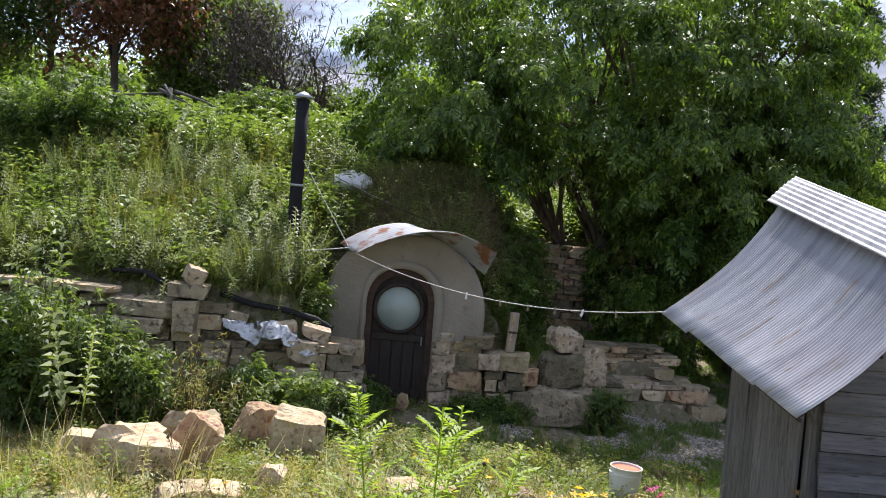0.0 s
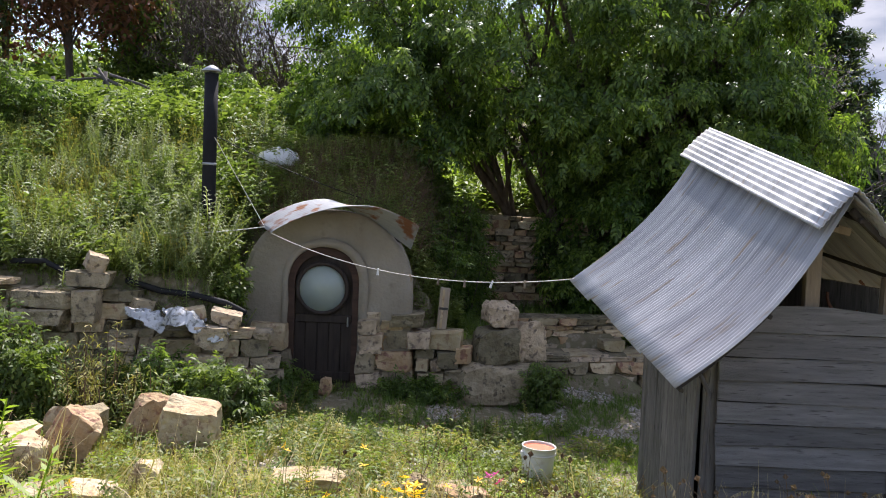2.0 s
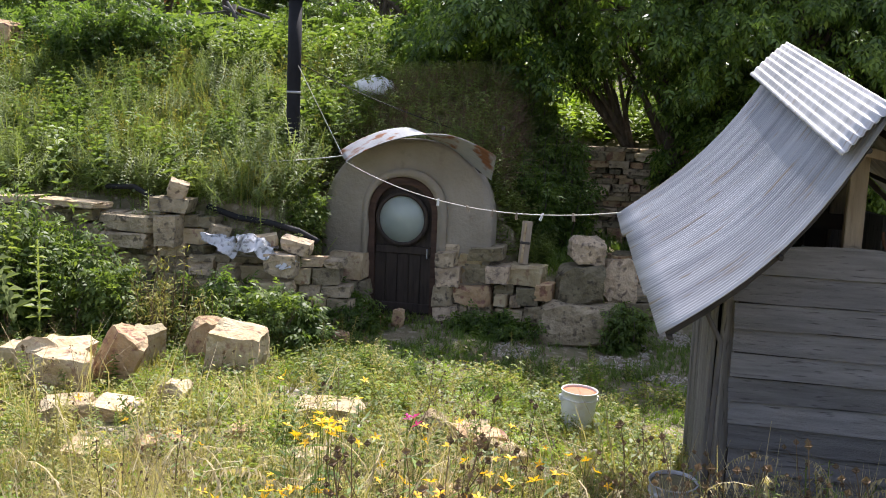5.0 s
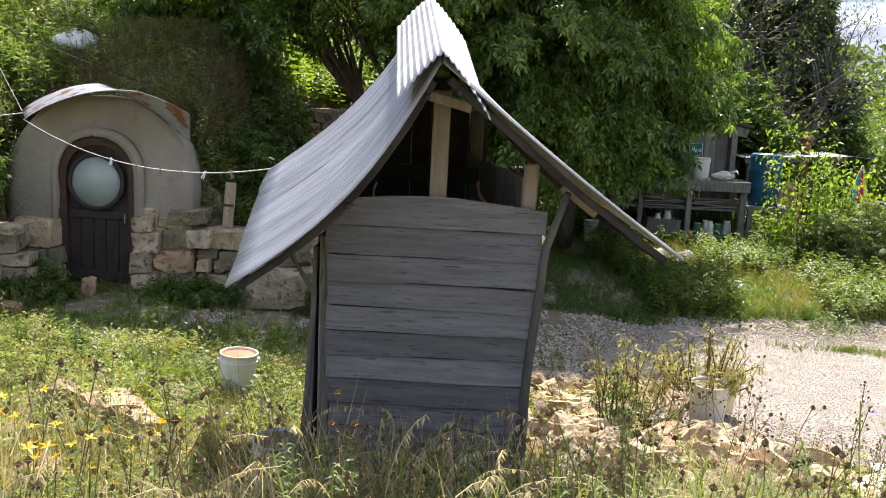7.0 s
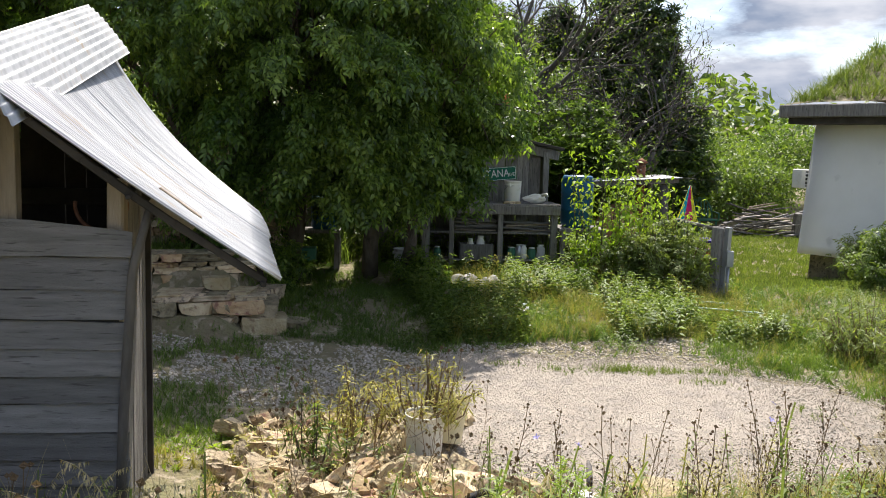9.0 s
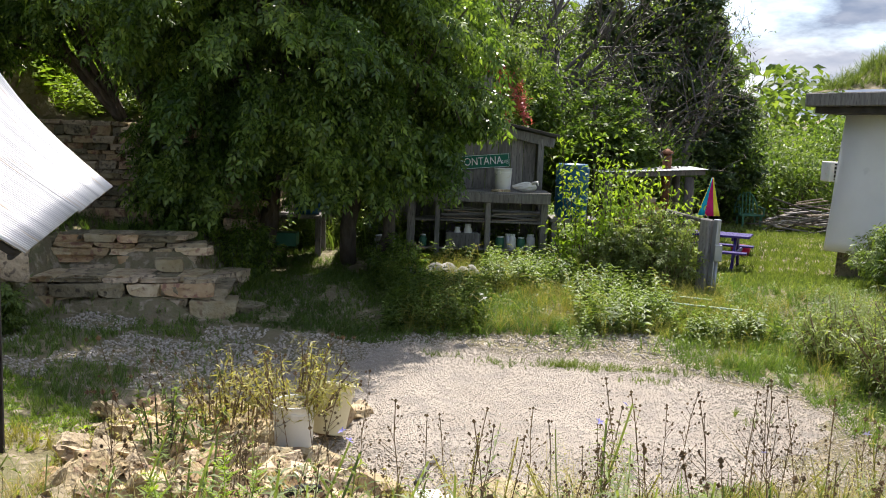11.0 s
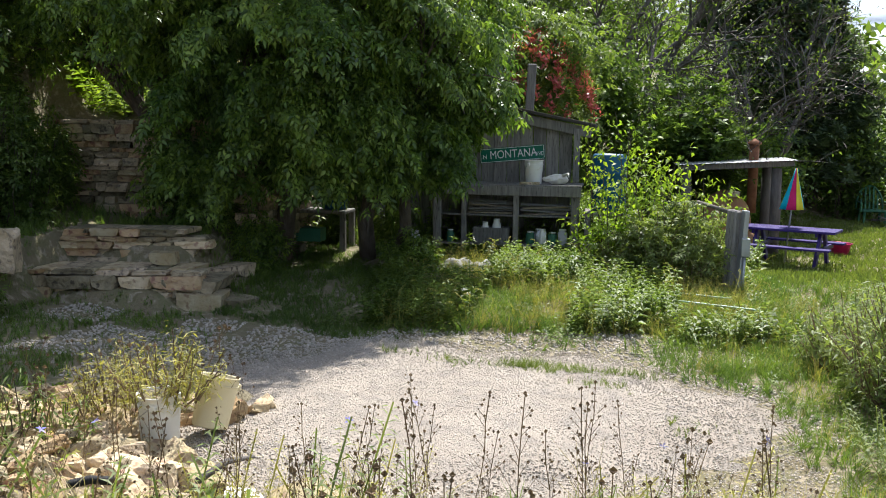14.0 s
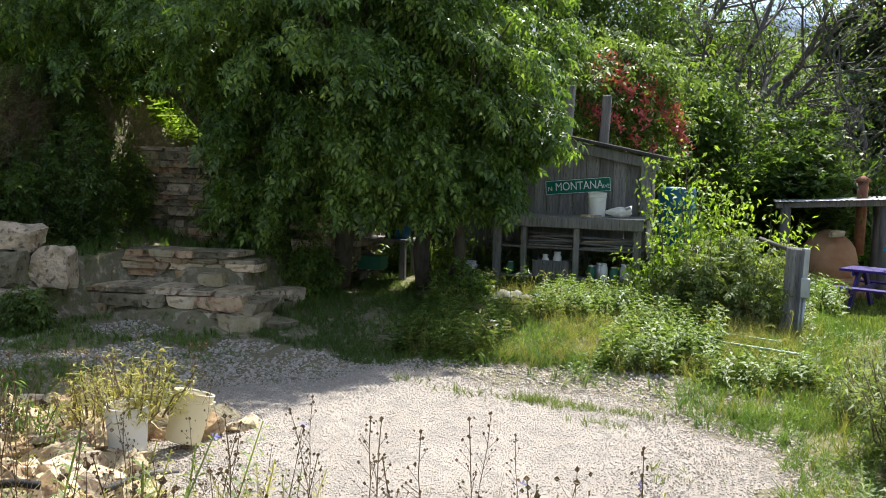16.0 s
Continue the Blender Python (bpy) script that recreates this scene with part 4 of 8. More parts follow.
for x, z, w, h in ((0.10, 0.42, 0.30, 0.26), (0.06, 0.68, 0.24, 0.26), (0.12, 0.93, 0.30, 0.24), (0.08, 1.13, 0.24, 0.18), (0.26, 0.34, 0.2, 0.16)):
    stone(wall_mid, (x, 11.44, z), (w, 0.32, h), (random.uniform(-4, 4), random.uniform(-4, 4), random.uniform(-8, 8)), "grey")
rocks = thing("stacked_boulders", "three big squarish sandstone boulders stacked on each other", "boulder", (1.66, 11.5, 0.2))
stone(rocks, (1.64, 11.5, 0.46), (0.98, 0.6, 0.58), (0, 2, 2), "grey", "boulder")
stone(rocks, (1.66, 11.68, 0.90), (0.60, 0.52, 0.54), (0, -3, 8), "grey", "boulder")
stone(rocks, (1.72, 11.82, 1.29), (0.50, 0.44, 0.36), (0, 4, 25), "grey", "boulder")
stone(rocks, (2.05, 12.05, 0.92), (0.5, 0.5, 0.5), (0, -3, 18), "grey", "boulder")

stairs = thing("stone_steps", "broad dry-laid sandstone steps with slab treads", "stone steps", (3.0, 13.2, 0.1), kind="structure")
stone_course(stairs, (1.9, 12.62), (3.75, 12.98), 0.02, 0.56, 0.40, (0.14, 0.20), (0.3, 0.65), jitter=0.07, tones=("grey", "red", "grey", "pale"))
stone_course(stairs, (3.72, 12.98), (4.15, 14.3), 0.02, 0.50, 0.34, (0.13, 0.18), (0.3, 0.5))
stone_course(stairs, (2.0, 13.42), (3.5, 13.72), 0.45, 1.0, 0.36, (0.06, 0.11), (0.25, 0.6), jitter=0.05, tones=("grey", "red", "pale"))
for k in range(7):
    stone(stairs, (2.1 + k * 0.27, 13.05 + k * 0.06, 0.57), (0.36, 0.62, 0.08), (0, 0, random.uniform(-8, 8)), "grey" if k % 3 else "pale", "slab")
    if k < 6:
        stone(stairs, (2.15 + k * 0.25, 13.75 + k * 0.05, 1.0), (0.34, 0.5, 0.07), (0, 0, random.uniform(-8, 8)), "grey", "slab")
for c, w, r in (((4.05, 13.2, 0.16), (0.56, 0.5, 0.34), 12), ((4.35, 13.45, 0.10), (0.5, 0.5, 0.26), -15)):
    stone(stairs, c, w, (0, 4, r), ("pale", "grey", "pale", "red")[int(r) % 4])
stone(stairs, (3.45, 13.38, 0.70), (0.34, 0.26, 0.16), (0, 0, 12), "pale")
stone(stairs, (3.95, 13.5, 0.40), (0.5, 0.9, 0.16), (0, 6, 8), "grey", "slab")

wall_up = thing("upper_stone_wall", "tall dry stone wall holding the sunny bank", "stone wall", (1.6, 15.5, 0.9), kind="structure")
stone_course(wall_up, (-0.4, 15.05), (3.9, 15.2), 0.8, 2.5, 0.36, (0.06, 0.15), (0.14, 0.46), jitter=0.07, tones=("grey", "red", "grey", "pale"))
stone_course(wall_up, (4.12, 15.1), (4.2, 18.6), 0.4, 2.5, 0.36, (0.08, 0.18), (0.18, 0.5), jitter=0.06)
for c, s, r in (((-0.45, 14.6, 1.45), (0.42, 0.3, 0.16), (0, 25, 20)), ((-0.35, 14.5, 1.25), (0.44, 0.34, 0.2), (0, -20, 5)), ((-0.15, 14.5, 1.05), (0.4, 0.3, 0.2), (0, 5, -15))):
    tagged(stone(None, c, s, r, "grey", "loose_block"), "loose sandstone block leaning on the terrace", "stone")

# ---- timber on the terrace and along the hill ----
tagged(part("fence_post", beam((0.44, 12.6, 1.0), (0.44, 12.6, 2.75), 0.16, 0.13, 0.01, 0.02), M_BOARD_V, None), "weathered grey square timber post beside the hut", "post")
stack = thing("timber_stack", "stack of weathered grey timbers lying on the terrace", "timber stack", (-0.1, 13.2, 1.6))
for k, (z, y, x1) in enumerate(((1.35, 13.0, 1.05), (1.55, 13.05, 1.0), (1.72, 13.1, 0.95))):
    part("timber", beam((-1.2, y, z + 0.1), (x1, y - 0.1, z), 0.2, 0.17, 0.012, 0.02), M_BOARD_V, stack)
for k in range(4):
    part("stick", beam((-0.4, 13.1 + 0.03 * k, 1.9 + 0.03 * k), (0.9, 13.0, 1.82 + 0.03 * k), 0.025, 0.025), M_BARK_GREY, stack)

# ---- the small tin-roofed shed ----
shed = thing("tin_roofed_shed", "small leaning shed of grey boards under a curved tin roof", "shed", (3.5, 7.4, 0.25))
RB, RF = np.array((3.36, 8.66, 3.40)), np.array((3.56, 6.10, 2.84))
LB, LF = np.array((2.16, 8.50, 2.06)), np.array((2.46, 5.98, 1.63))
EB, EF = np.array((4.58, 8.50, 2.02)), np.array((4.98, 6.42, 1.84))


def tin(u, v, eb, ef, sag, n, amp, even=1.0):
    e = eb + u[..., None] * (ef - eb)
    r = RB + u[..., None] * (RF - RB)
    p = e + v[..., None] * (r - e)
    nrm = np.cross(ef - eb, (RB + RF - eb - ef) / 2)
    nrm = nrm / np.linalg.norm(nrm)
    nrm = nrm * np.sign(nrm[2])
    lift = -sag * (1 - (1 - even) * u) * np.sin(np.pi * v) + amp * np.sin(2 * np.pi * n * u) + 0.012 * np.sin(5 * u + 3 * v)
    p = p + lift[..., None] * nrm
    return p[..., 0], p[..., 1], p[..., 2]


random.seed(14)
for eb, ef, sag, even in ((LB, LF, 0.13, 1.0), (EB, EF, 0.13, 0.15)):
    for k in range(4):
        u0, u1 = k * 0.25 - (0.012 if k else 0), k * 0.25 + 0.25
        drop, lift = random.uniform(-0.012, 0.012), 0.005 * (k % 2)
        def sheet(u, v):
            x, y, z = tin(u0 + (u1 - u0) * u, drop + (1 - drop) * v, eb, ef, sag, 72, 0.0085, even)
            return x, y, z + lift
        ob = np_part("roof_sheet", grid_sheet(sheet, 144, 12), M_GALV, shed, "dull corrugated galvanised roof sheet", True)
        thicken(ob, 0.003)


def cap(u, v):
    p = RB + u[..., None] * (RF + (RF - RB) * 0.02 - RB)
    s = (v - 0.45) * 2
    side = np.where(s < 0, -0.27, 0.25)
    x = p[..., 0] + np.abs(s) * side * (1.05 - 0.1 * u)
    z = p[..., 2] + 0.07 - 0.02 * s ** 2 - np.abs(s) ** 1.15 * 0.27 + 0.007 * np.sin(v * 2 * np.pi * 16)
    return x, p[..., 1], z


ob = np_part("ridge_cap", grid_sheet(cap, 10, 112), M_GALV, shed, "bright corrugated ridge capping", True)
thicken(ob, 0.003)


def roof_at(side, u, v, drop=0.0):
    eb, ef = (LB, LF) if side < 0 else (EB, EF)
    x, y, z = tin(np.array([u]), np.array([v]), eb, ef, 0.13, 0, 0, 1.0 if side < 0 else 0.15)
    return (float(x[0]), float(y[0]), float(z[0]) - drop)


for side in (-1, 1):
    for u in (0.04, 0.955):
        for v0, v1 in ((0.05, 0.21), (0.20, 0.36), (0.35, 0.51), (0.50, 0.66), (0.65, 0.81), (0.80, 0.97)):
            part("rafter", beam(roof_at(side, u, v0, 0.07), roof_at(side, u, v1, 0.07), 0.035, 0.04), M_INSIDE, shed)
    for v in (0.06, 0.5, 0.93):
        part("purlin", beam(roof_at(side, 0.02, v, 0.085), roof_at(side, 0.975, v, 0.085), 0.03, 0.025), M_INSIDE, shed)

# front boards, lapped like clapboards
random.seed(21)
z = 2.07
for k in range(13):
    h = (0.15, 0.17, 0.16, 0.15, 0.15, 0.145, 0.15, 0.15, 0.145, 0.15, 0.15, 0.15, 0.15)[k]
    s_ = (2.07 - z) / 1.7
    x0, x1 = 2.90 + 0.08 * s_ + random.uniform(-0.012, 0.012), 4.19 - 0.05 * s_ + random.uniform(-0.012, 0.012)
    bm = bmesh.new()
    box(bm, ((x0 + x1) / 2, 6.575 + random.uniform(-0.004, 0.004), z - h / 2), (x1 - x0, 0.020, h - 0.004), (-8, random.uniform(-0.7, 0.7), random.uniform(-0.4, 0.4)), 0.003, 0)
    bmesh.ops.subdivide_edges(bm, edges=[e for e in bm.edges if e.calc_length() > 1], cuts=9, use_grid_fill=True)
    for v in bm.verts:
        top_ = v.co.z > z - h * 0.5
        v.co.z += 0.008 * noise.noise(Vector((v.co.x * 3, k * 7.1, 3.0 if top_ else 0.0)))
        if k == 0 and top_:
            v.co.z += 0.055 * math.sin((v.co.x - 2.9) * 2.5) - 0.01
    part("board", bm, M_BOARD, shed)
    z -= h
# added dark sheet, so the gaps between the boards look shaded
part("shade_backing", bm_box((3.53, 6.612, 1.2), (1.16, 0.012, 1.66), bevel=0.001), M_INSIDE, shed, "dark sheet added behind the boards to shade their gaps")
# corner posts and the middle post of the gable
part("post", beam((3.555, 6.66, 0.0), (3.555, 6.66, 2.72), 0.105, 0.07), M_POSTWOOD, shed, "bare timber gable post")
part("post", beam((2.93, 6.68, 0.0), (2.92, 6.68, 1.84), 0.10, 0.09, 0.01, 0.012), M_BOARD_V, shed)
part("post", beam((4.04, 6.68, 0.0), (4.10, 6.68, 2.32), 0.10, 0.09, 0.01, 0.012), M_POSTWOOD, shed)
part("post", beam((2.85, 8.25, 0.0), (2.85, 8.25, 2.35), 0.10, 0.09, 0.01, 0.012), M_BOARD_V, shed)
part("post", beam((3.78, 8.25, 0.0), (3.78, 8.25, 2.6), 0.10, 0.09, 0.01, 0.012), M_BOARD_V, shed)
np_part("brace", tube([(4.10, 6.57, 0.2), (4.14, 6.56, 1.1), (4.20, 6.55, 1.85), (4.30, 6.5, 2.18)], [0.03, 0.028, 0.025, 0.02], 8), M_BARK_GREY, shed, "thin bent pole", True)
np_part("brace", tube([(2.80, 6.45, 0.25), (2.84, 6.5, 0.9), (2.86, 6.55, 1.5), (2.72, 6.5, 1.75)], [0.02, 0.018, 0.017, 0.012], 8), M_BARK_GREY, shed, "thin bent pole", True)
part("gusset", bm_box((4.40, 6.60, 2.16), (0.26, 0.03, 0.13), (0, 36, 0), bevel=0.004), M_POSTWOOD, shed)
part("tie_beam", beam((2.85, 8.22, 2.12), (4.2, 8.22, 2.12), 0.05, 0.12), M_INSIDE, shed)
part("collar", bm_box((3.58, 6.5, 2.66), (0.30, 0.02, 0.055), (0, 14, 0), bevel=0.003), M_POSTWOOD, shed, "pale splintered offcut")
# side and back cladding
for sx in (2.83,):
    for k in range(7):
        y = 6.70 + k * 0.23
        top = 1.74 + 0.16 * (y - 6.6)
        part("plank", bm_box((sx, y + 0.11, top / 2), (0.024, 0.225, top), (0, random.uniform(-0.6, 0.6), 0), 0.004), M_BOARD_V, shed)
# back planks coloured near-black to paint the shade inside the shed
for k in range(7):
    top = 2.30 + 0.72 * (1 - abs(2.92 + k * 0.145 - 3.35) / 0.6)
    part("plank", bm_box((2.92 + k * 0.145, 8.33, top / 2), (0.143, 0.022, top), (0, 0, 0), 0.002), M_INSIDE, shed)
for k in range(8):
    t_ = (k + 0.5) / 8
    part("plank", bm_box((4.06 - 0.26 * t_, 6.72 + 1.56 * t_, 1.12), (0.022, 0.205, 2.24), (0, random.uniform(-0.5, 0.5), 9.5), 0.003), M_BOARD_V, shed)
np_part("wire_coil", tube([(3.25 + 0.13 * math.cos(t), 7.2, 2.05 + 0.13 * math.sin(t)) for t in np.linspace(2.6, 6.2, 16)], 0.008, 6), M_STEEL, shed, "loop of grey wire", True)
np_part("wire_coil", tube([(3.93 + 0.14 * math.cos(t), 6.95, 2.16 + 0.14 * math.sin(t)) for t in np.linspace(3.0, 7.2, 16)], 0.011, 6), M_RUST, shed, "", True)


# ---- buckets ----
def bucket(name, label, at, r, h, body, tilt=(0, 0, 0), fill=None, band=True, handle=True):
    t = thing(name, label, "bucket", (0, 0, 0))
    t.matrix_basis = pose(*at, *tilt)
    prof = [(r * 0.84, 0), (r * 0.87, 0.012), (r * 0.985, h - 0.05), (r * 0.99, h - 0.012), (r * 1.02, h - 0.010), (r * 1.02, h), (r * 0.96, h), (r * 0.95, h - 0.02), (r * 0.82, 0.015), (0, 0.015)]
    def place(ob):
        ob.parent = t
        return ob
    place(part("body", lathe(prof, 32), body, None, "", True))
    if band:
        place(part("rim_band", lathe([(r * 0.985, h - 0.075), (r * 1.025, h - 0.073), (r * 1.027, h - 0.062), (r * 0.99, h - 0.060), (r * 0.985, h - 0.075)], 32), body, None, "", True))
    if handle:
        place(np_part("handle", tube([(r * 1.03 * math.cos(q), r * 1.03 * math.sin(q) * 0.9 - 0.0, h - 0.06 - 0.12 * math.sin(q)) for q in np.linspace(0, math.pi, 14)], 0.004, 5), M_STEEL, None, "thin wire handle", True))
        for s_ in (-1, 1):
            place(part("handle_boss", bm_box((s_ * r * 1.02, 0, h - 0.07), (0.03, 0.05, 0.05), bevel=0.006), body, None))
    if fill:
        place(part("fill", lathe([(0, h - 0.015), (r * 0.6, h - 0.012), (r * 0.945, h - 0.022), (r * 0.93, h - 0.05), (0, h - 0.05)], 24), fill[0], None, fill[1], True))
    return t


bucket("white_bucket", "white plastic bucket with an orange rimmed top, standing in weeds", (1.92, 8.46, 0.18), 0.153, 0.37, M_WHITEPL, (1, 2, 20), (M_ORANGE, "orange soil just under the rim"))
bucket("grey_bucket", "scuffed grey plastic bucket half hidden in dry grass", (2.66, 6.62, 0.22), 0.15, 0.36, M_GREYPL, (2, -4, 50), (M_SOIL, "dark dry soil"))
bucket("white_bucket", "white plastic bucket planted with yellowing weeds on gravel", (5.86, 8.72, 0.06), 0.158, 0.38, M_WHITEPL, (0, -2, 100), (M_SOIL, "dry soil"))
bucket("cream_bucket", "cream plastic bucket leaning over beside a white one", (6.06, 9.12, 0.06), 0.16, 0.40, M_CREAMPL, (-8, 13, 30), (M_SOIL, "dry soil"))

# ---- the big box elder over the terrace ----
boxelder = thing("box_elder_tree", "large spreading many-stemmed box elder with drooping green leaves", "tree", (4.2, 15.6, 0.4))
# the blob at (4.6, 17.4) is unseen rear crown, added to shade the ground
BLOBS = [((0.3, 14.4, 4.3), (1.5, 1.5, 1.25), 0.9), ((2.4, 14.6, 5.3), (2.4, 2.0, 2.0), 2.2), ((4.4, 14.4, 4.2), (2.2, 1.9, 2.0), 2.2), ((5.5, 15.1, 3.7), (1.9, 1.7, 1.7), 1.35),
         ((3.6, 15.4, 6.2), (3.4, 2.2, 1.9), 2.2), ((5.3, 15.8, 2.5), (1.6, 1.3, 0.9), 0.9), ((3.4, 14.9, 2.4), (1.1, 1.0, 1.0), 0.7), ((-0.3, 15.6, 5.4), (1.6, 1.8, 2.1), 1.3), ((6.85, 15.6, 2.75), (0.85, 0.8, 0.95), 0.75), ((4.8, 14.6, 2.4), (1.2, 0.9, 0.9), 0.8), ((5.9, 15.0, 2.5), (0.9, 0.8, 0.9), 0.6),
         ((4.6, 17.4, 5.2), (2.0, 1.4, 1.9), 1.2), ((5.6, 15.6, 5.9), (1.3, 1.4, 2.0), 0.75), ((5.6, 16.4, 5.2), (1.6, 1.7, 1.9), 0.6), ((6.75, 16.6, 4.5), (0.7, 0.9, 1.3), 0.32), ((6.6, 16.9, 6.0), (0.7, 0.8, 1.0), 0.25)]
C_TREE = crown_points(BLOBS, 1250, 4, 0.5)
C_TREE = C_TREE[C_TREE[:, 1] < 17.2]
TRUNKS = [((3.1, 15.3, 0.6), (2.2, 15.0, 5.4), 0.17), ((3.4, 15.5, 0.5), (3.6, 15.2, 6.8), 0.19), ((4.1, 15.9, 0.4), (4.8, 15.4, 6.2), 0.15), ((5.4, 16.2, 0.4), (5.9, 15.6, 5.2), 0.13), ((5.9, 16.0, 0.4), (6.6, 15.6, 4.4), 0.10),
          ((2.7, 15.9, 1.5), (0.4, 15.0, 4.8), 0.12)]
rg = np.random.default_rng(3)
for k, (b_, t_, r_) in enumerate(TRUNKS):
    near_ = C_TREE[np.argsort(np.linalg.norm(C_TREE - np.array(t_), axis=1))[:260]]
    np_part("trunk", limbs_tree(b_, t_, r_, near_[rg.integers(0, len(near_), 22)], 40 + k), M_BARK, boxelder, "", True)


def boughs(blobs, count, per, seed):
    """Leaves strung along drooping boughs that leave the inner crown for its edge."""
    rg_ = np.random.default_rng(seed)
    out, yaw = [], []
    wsum = sum(b_[2] for b_ in blobs)
    for c, r, w in blobs:
        for _ in range(int(count * w / wsum)):
            d_ = rg_.normal(0, 1, 3)
            d_ /= np.linalg.norm(d_)
            c_, r_ = np.array(c), np.array(r)
            a_ = c_ + d_ * r_ * rg_.uniform(0.35, 0.6)
            e_ = c_ + d_ * r_ * rg_.uniform(0.9, 1.12) + np.array([0, 0, -rg_.uniform(0.05, 0.45)])
            if e_[1] > 19.2:
                continue
            n = int(per * rg_.uniform(0.6, 1.4))
            t = rg_.random(n) ** 0.6
            P_ = a_ + t[:, None] * (e_ - a_)
            P_[:, 2] += 0.5 * t * (1 - t) * np.linalg.norm(e_ - a_)
            out.append(P_ + rg_.normal(0, 1, (n, 3)) * np.array([0.15, 0.15, 0.11]) * (1.25 - 0.6 * t)[:, None])
            yaw.append(math.atan2(d_[1], d_[0]) + rg_.normal(0, 0.8, n))
    return np.concatenate(out), np.concatenate(yaw)


P, yaw_ = boughs(BLOBS, 820, 80, 5)
keep_ = (P[:, 2] > 0.85) & ~((P[:, 0] > 0.0) & (P[:, 0] < 2.5) & (P[:, 1] > 15.9)) & ~((P[:, 0] < 2.5) & (P[:, 2] < 3.25)) & ~((P[:, 0] > 7.1) & (P[:, 2] < 2.5))
P, yaw_ = P[keep_], yaw_[keep_]
n_ = len(P)
np_part("crown", scatter(SPRIG, P, 0.195 * rng.uniform(0.65, 1.35, n_), yaw_, rng.normal(0.6, 0.35, n_), rng.normal(0, 0.45, n_)), L_TREE, boxelder)

# ---- workbench and shack under the trees ----
shack = thing("garden_shack", "open-fronted shack of grey planks with a low sloping roof", "shack", (7.3, 18.2, 0.44))
random.seed(31)
for k in range(13):
    x = 5.75 + k * 0.215
    top = 2.86 - 0.20 * (x - 6.3)
    part("plank", bm_box((x, 17.82 + random.uniform(-0.006, 0.006), (0.45 + top) / 2), (0.205, 0.024, top - 0.45), (0, random.uniform(-0.4, 0.4), 0), 0.003), M_BOARD_V, shack)
part("fascia", beam((5.5, 17.72, 3.02), (8.75, 17.72, 2.38), 0.05, 0.16), M_BOARD_V, shack)
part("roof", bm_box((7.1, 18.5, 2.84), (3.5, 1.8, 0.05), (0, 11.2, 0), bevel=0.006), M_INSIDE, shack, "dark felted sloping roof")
for x in (5.6, 8.52):
    part("post", beam((x, 17.74, 0.42), (x, 17.74, 2.95 - 0.2 * (x - 6.0)), 0.10, 0.10), M_BOARD_V, shack)
part("side_wall", bm_box((8.5, 18.6, 1.4), (0.03, 1.5, 1.95), bevel=0.004), M_BOARD_V, shack)
for x, z1 in ((6.85, 3.7), (7.5, 3.65)):
    tagged(part("tall_post", beam((x, 19.3, 0.4), (x + 0.12, 19.3, z1 - 0.2 * (x - 7.3)), 0.15, 0.15, 0.012, 0.02), M_BOARD_V, None), "tall weathered grey post behind the shack", "post", "posts behind the shack")

bench = thing("work_bench", "weathered grey timber work bench with a lower shelf", "work bench", (7.4, 17.2, 0.44))
part("top", bm_box((7.45, 17.32, 1.53), (2.40, 0.84, 0.05), (0, -0.5, 0), bevel=0.01, wobble=0.006), M_BOARD_V, bench, "grey tin-patched bench top")
part("apron", bm_box((7.45, 16.92, 1.45), (2.38, 0.045, 0.15), bevel=0.006, wobble=0.004), M_BOARD_V, bench)
for x, w in ((6.34, 0.13), (6.78, 0.08), (7.62, 0.09), (8.55, 0.12)):
    part("leg", beam((x, 16.97, 0.40), (x, 16.97, 1.40), w, 0.09, 0.006, 0.01), M_BOARD_V, bench)
for x in (6.34, 8.55):
    part("leg", beam((x, 17.68, 0.40), (x, 17.68, 1.49), 0.1, 0.09, 0.006, 0.01), M_BOARD_V, bench)
part("shelf", bm_box((7.45, 17.3, 1.05), (2.3, 0.7, 0.03), bevel=0.006), M_BOARD_V, bench)
part("shelf", bm_box((7.45, 17.3, 0.58), (2.3, 0.7, 0.03), bevel=0.006), M_BOARD_V, bench)
for k in range(11):
    x0, ln = (6.86, 0.72) if k < 6 else (7.70, 0.82)
    tagged(part("lumber", bm_box((x0 + ln / 2 + random.uniform(-0.03, 0.03), 17.1 + random.uniform(-0.05, 0.05), 1.085 + 0.036 * (k if k < 6 else k - 6)), (ln, 0.12, 0.024), (random.uniform(-2, 2), random.uniform(-3, 3), random.uniform(-4, 4)), 0.004),
                M_BOARD if k % 3 else M_POSTWOOD, None), "offcut board stacked on the bench shelf", "board", "boards on the bench shelf")
crate = thing("wooden_crate", "grey wooden crate of small jars under the bench", "crate", (7.2, 17.05, 0.6))
part("front", bm_box((7.22, 16.95, 0.72), (0.56, 0.02, 0.26), bevel=0.004), M_BOARD_V, crate)
part("back", bm_box((7.22, 17.25, 0.72), (0.56, 0.02, 0.26), bevel=0.004), M_BOARD_V, crate)
for s_ in (-1, 1):
    part("side", bm_box((7.22 + 0.28 * s_, 17.1, 0.72), (0.02, 0.3, 0.26), bevel=0.004), M_BOARD_V, crate)
part("bottom", bm_box((7.22, 17.1, 0.605), (0.54, 0.28, 0.02), bevel=0.002), M_BOARD_V, crate)


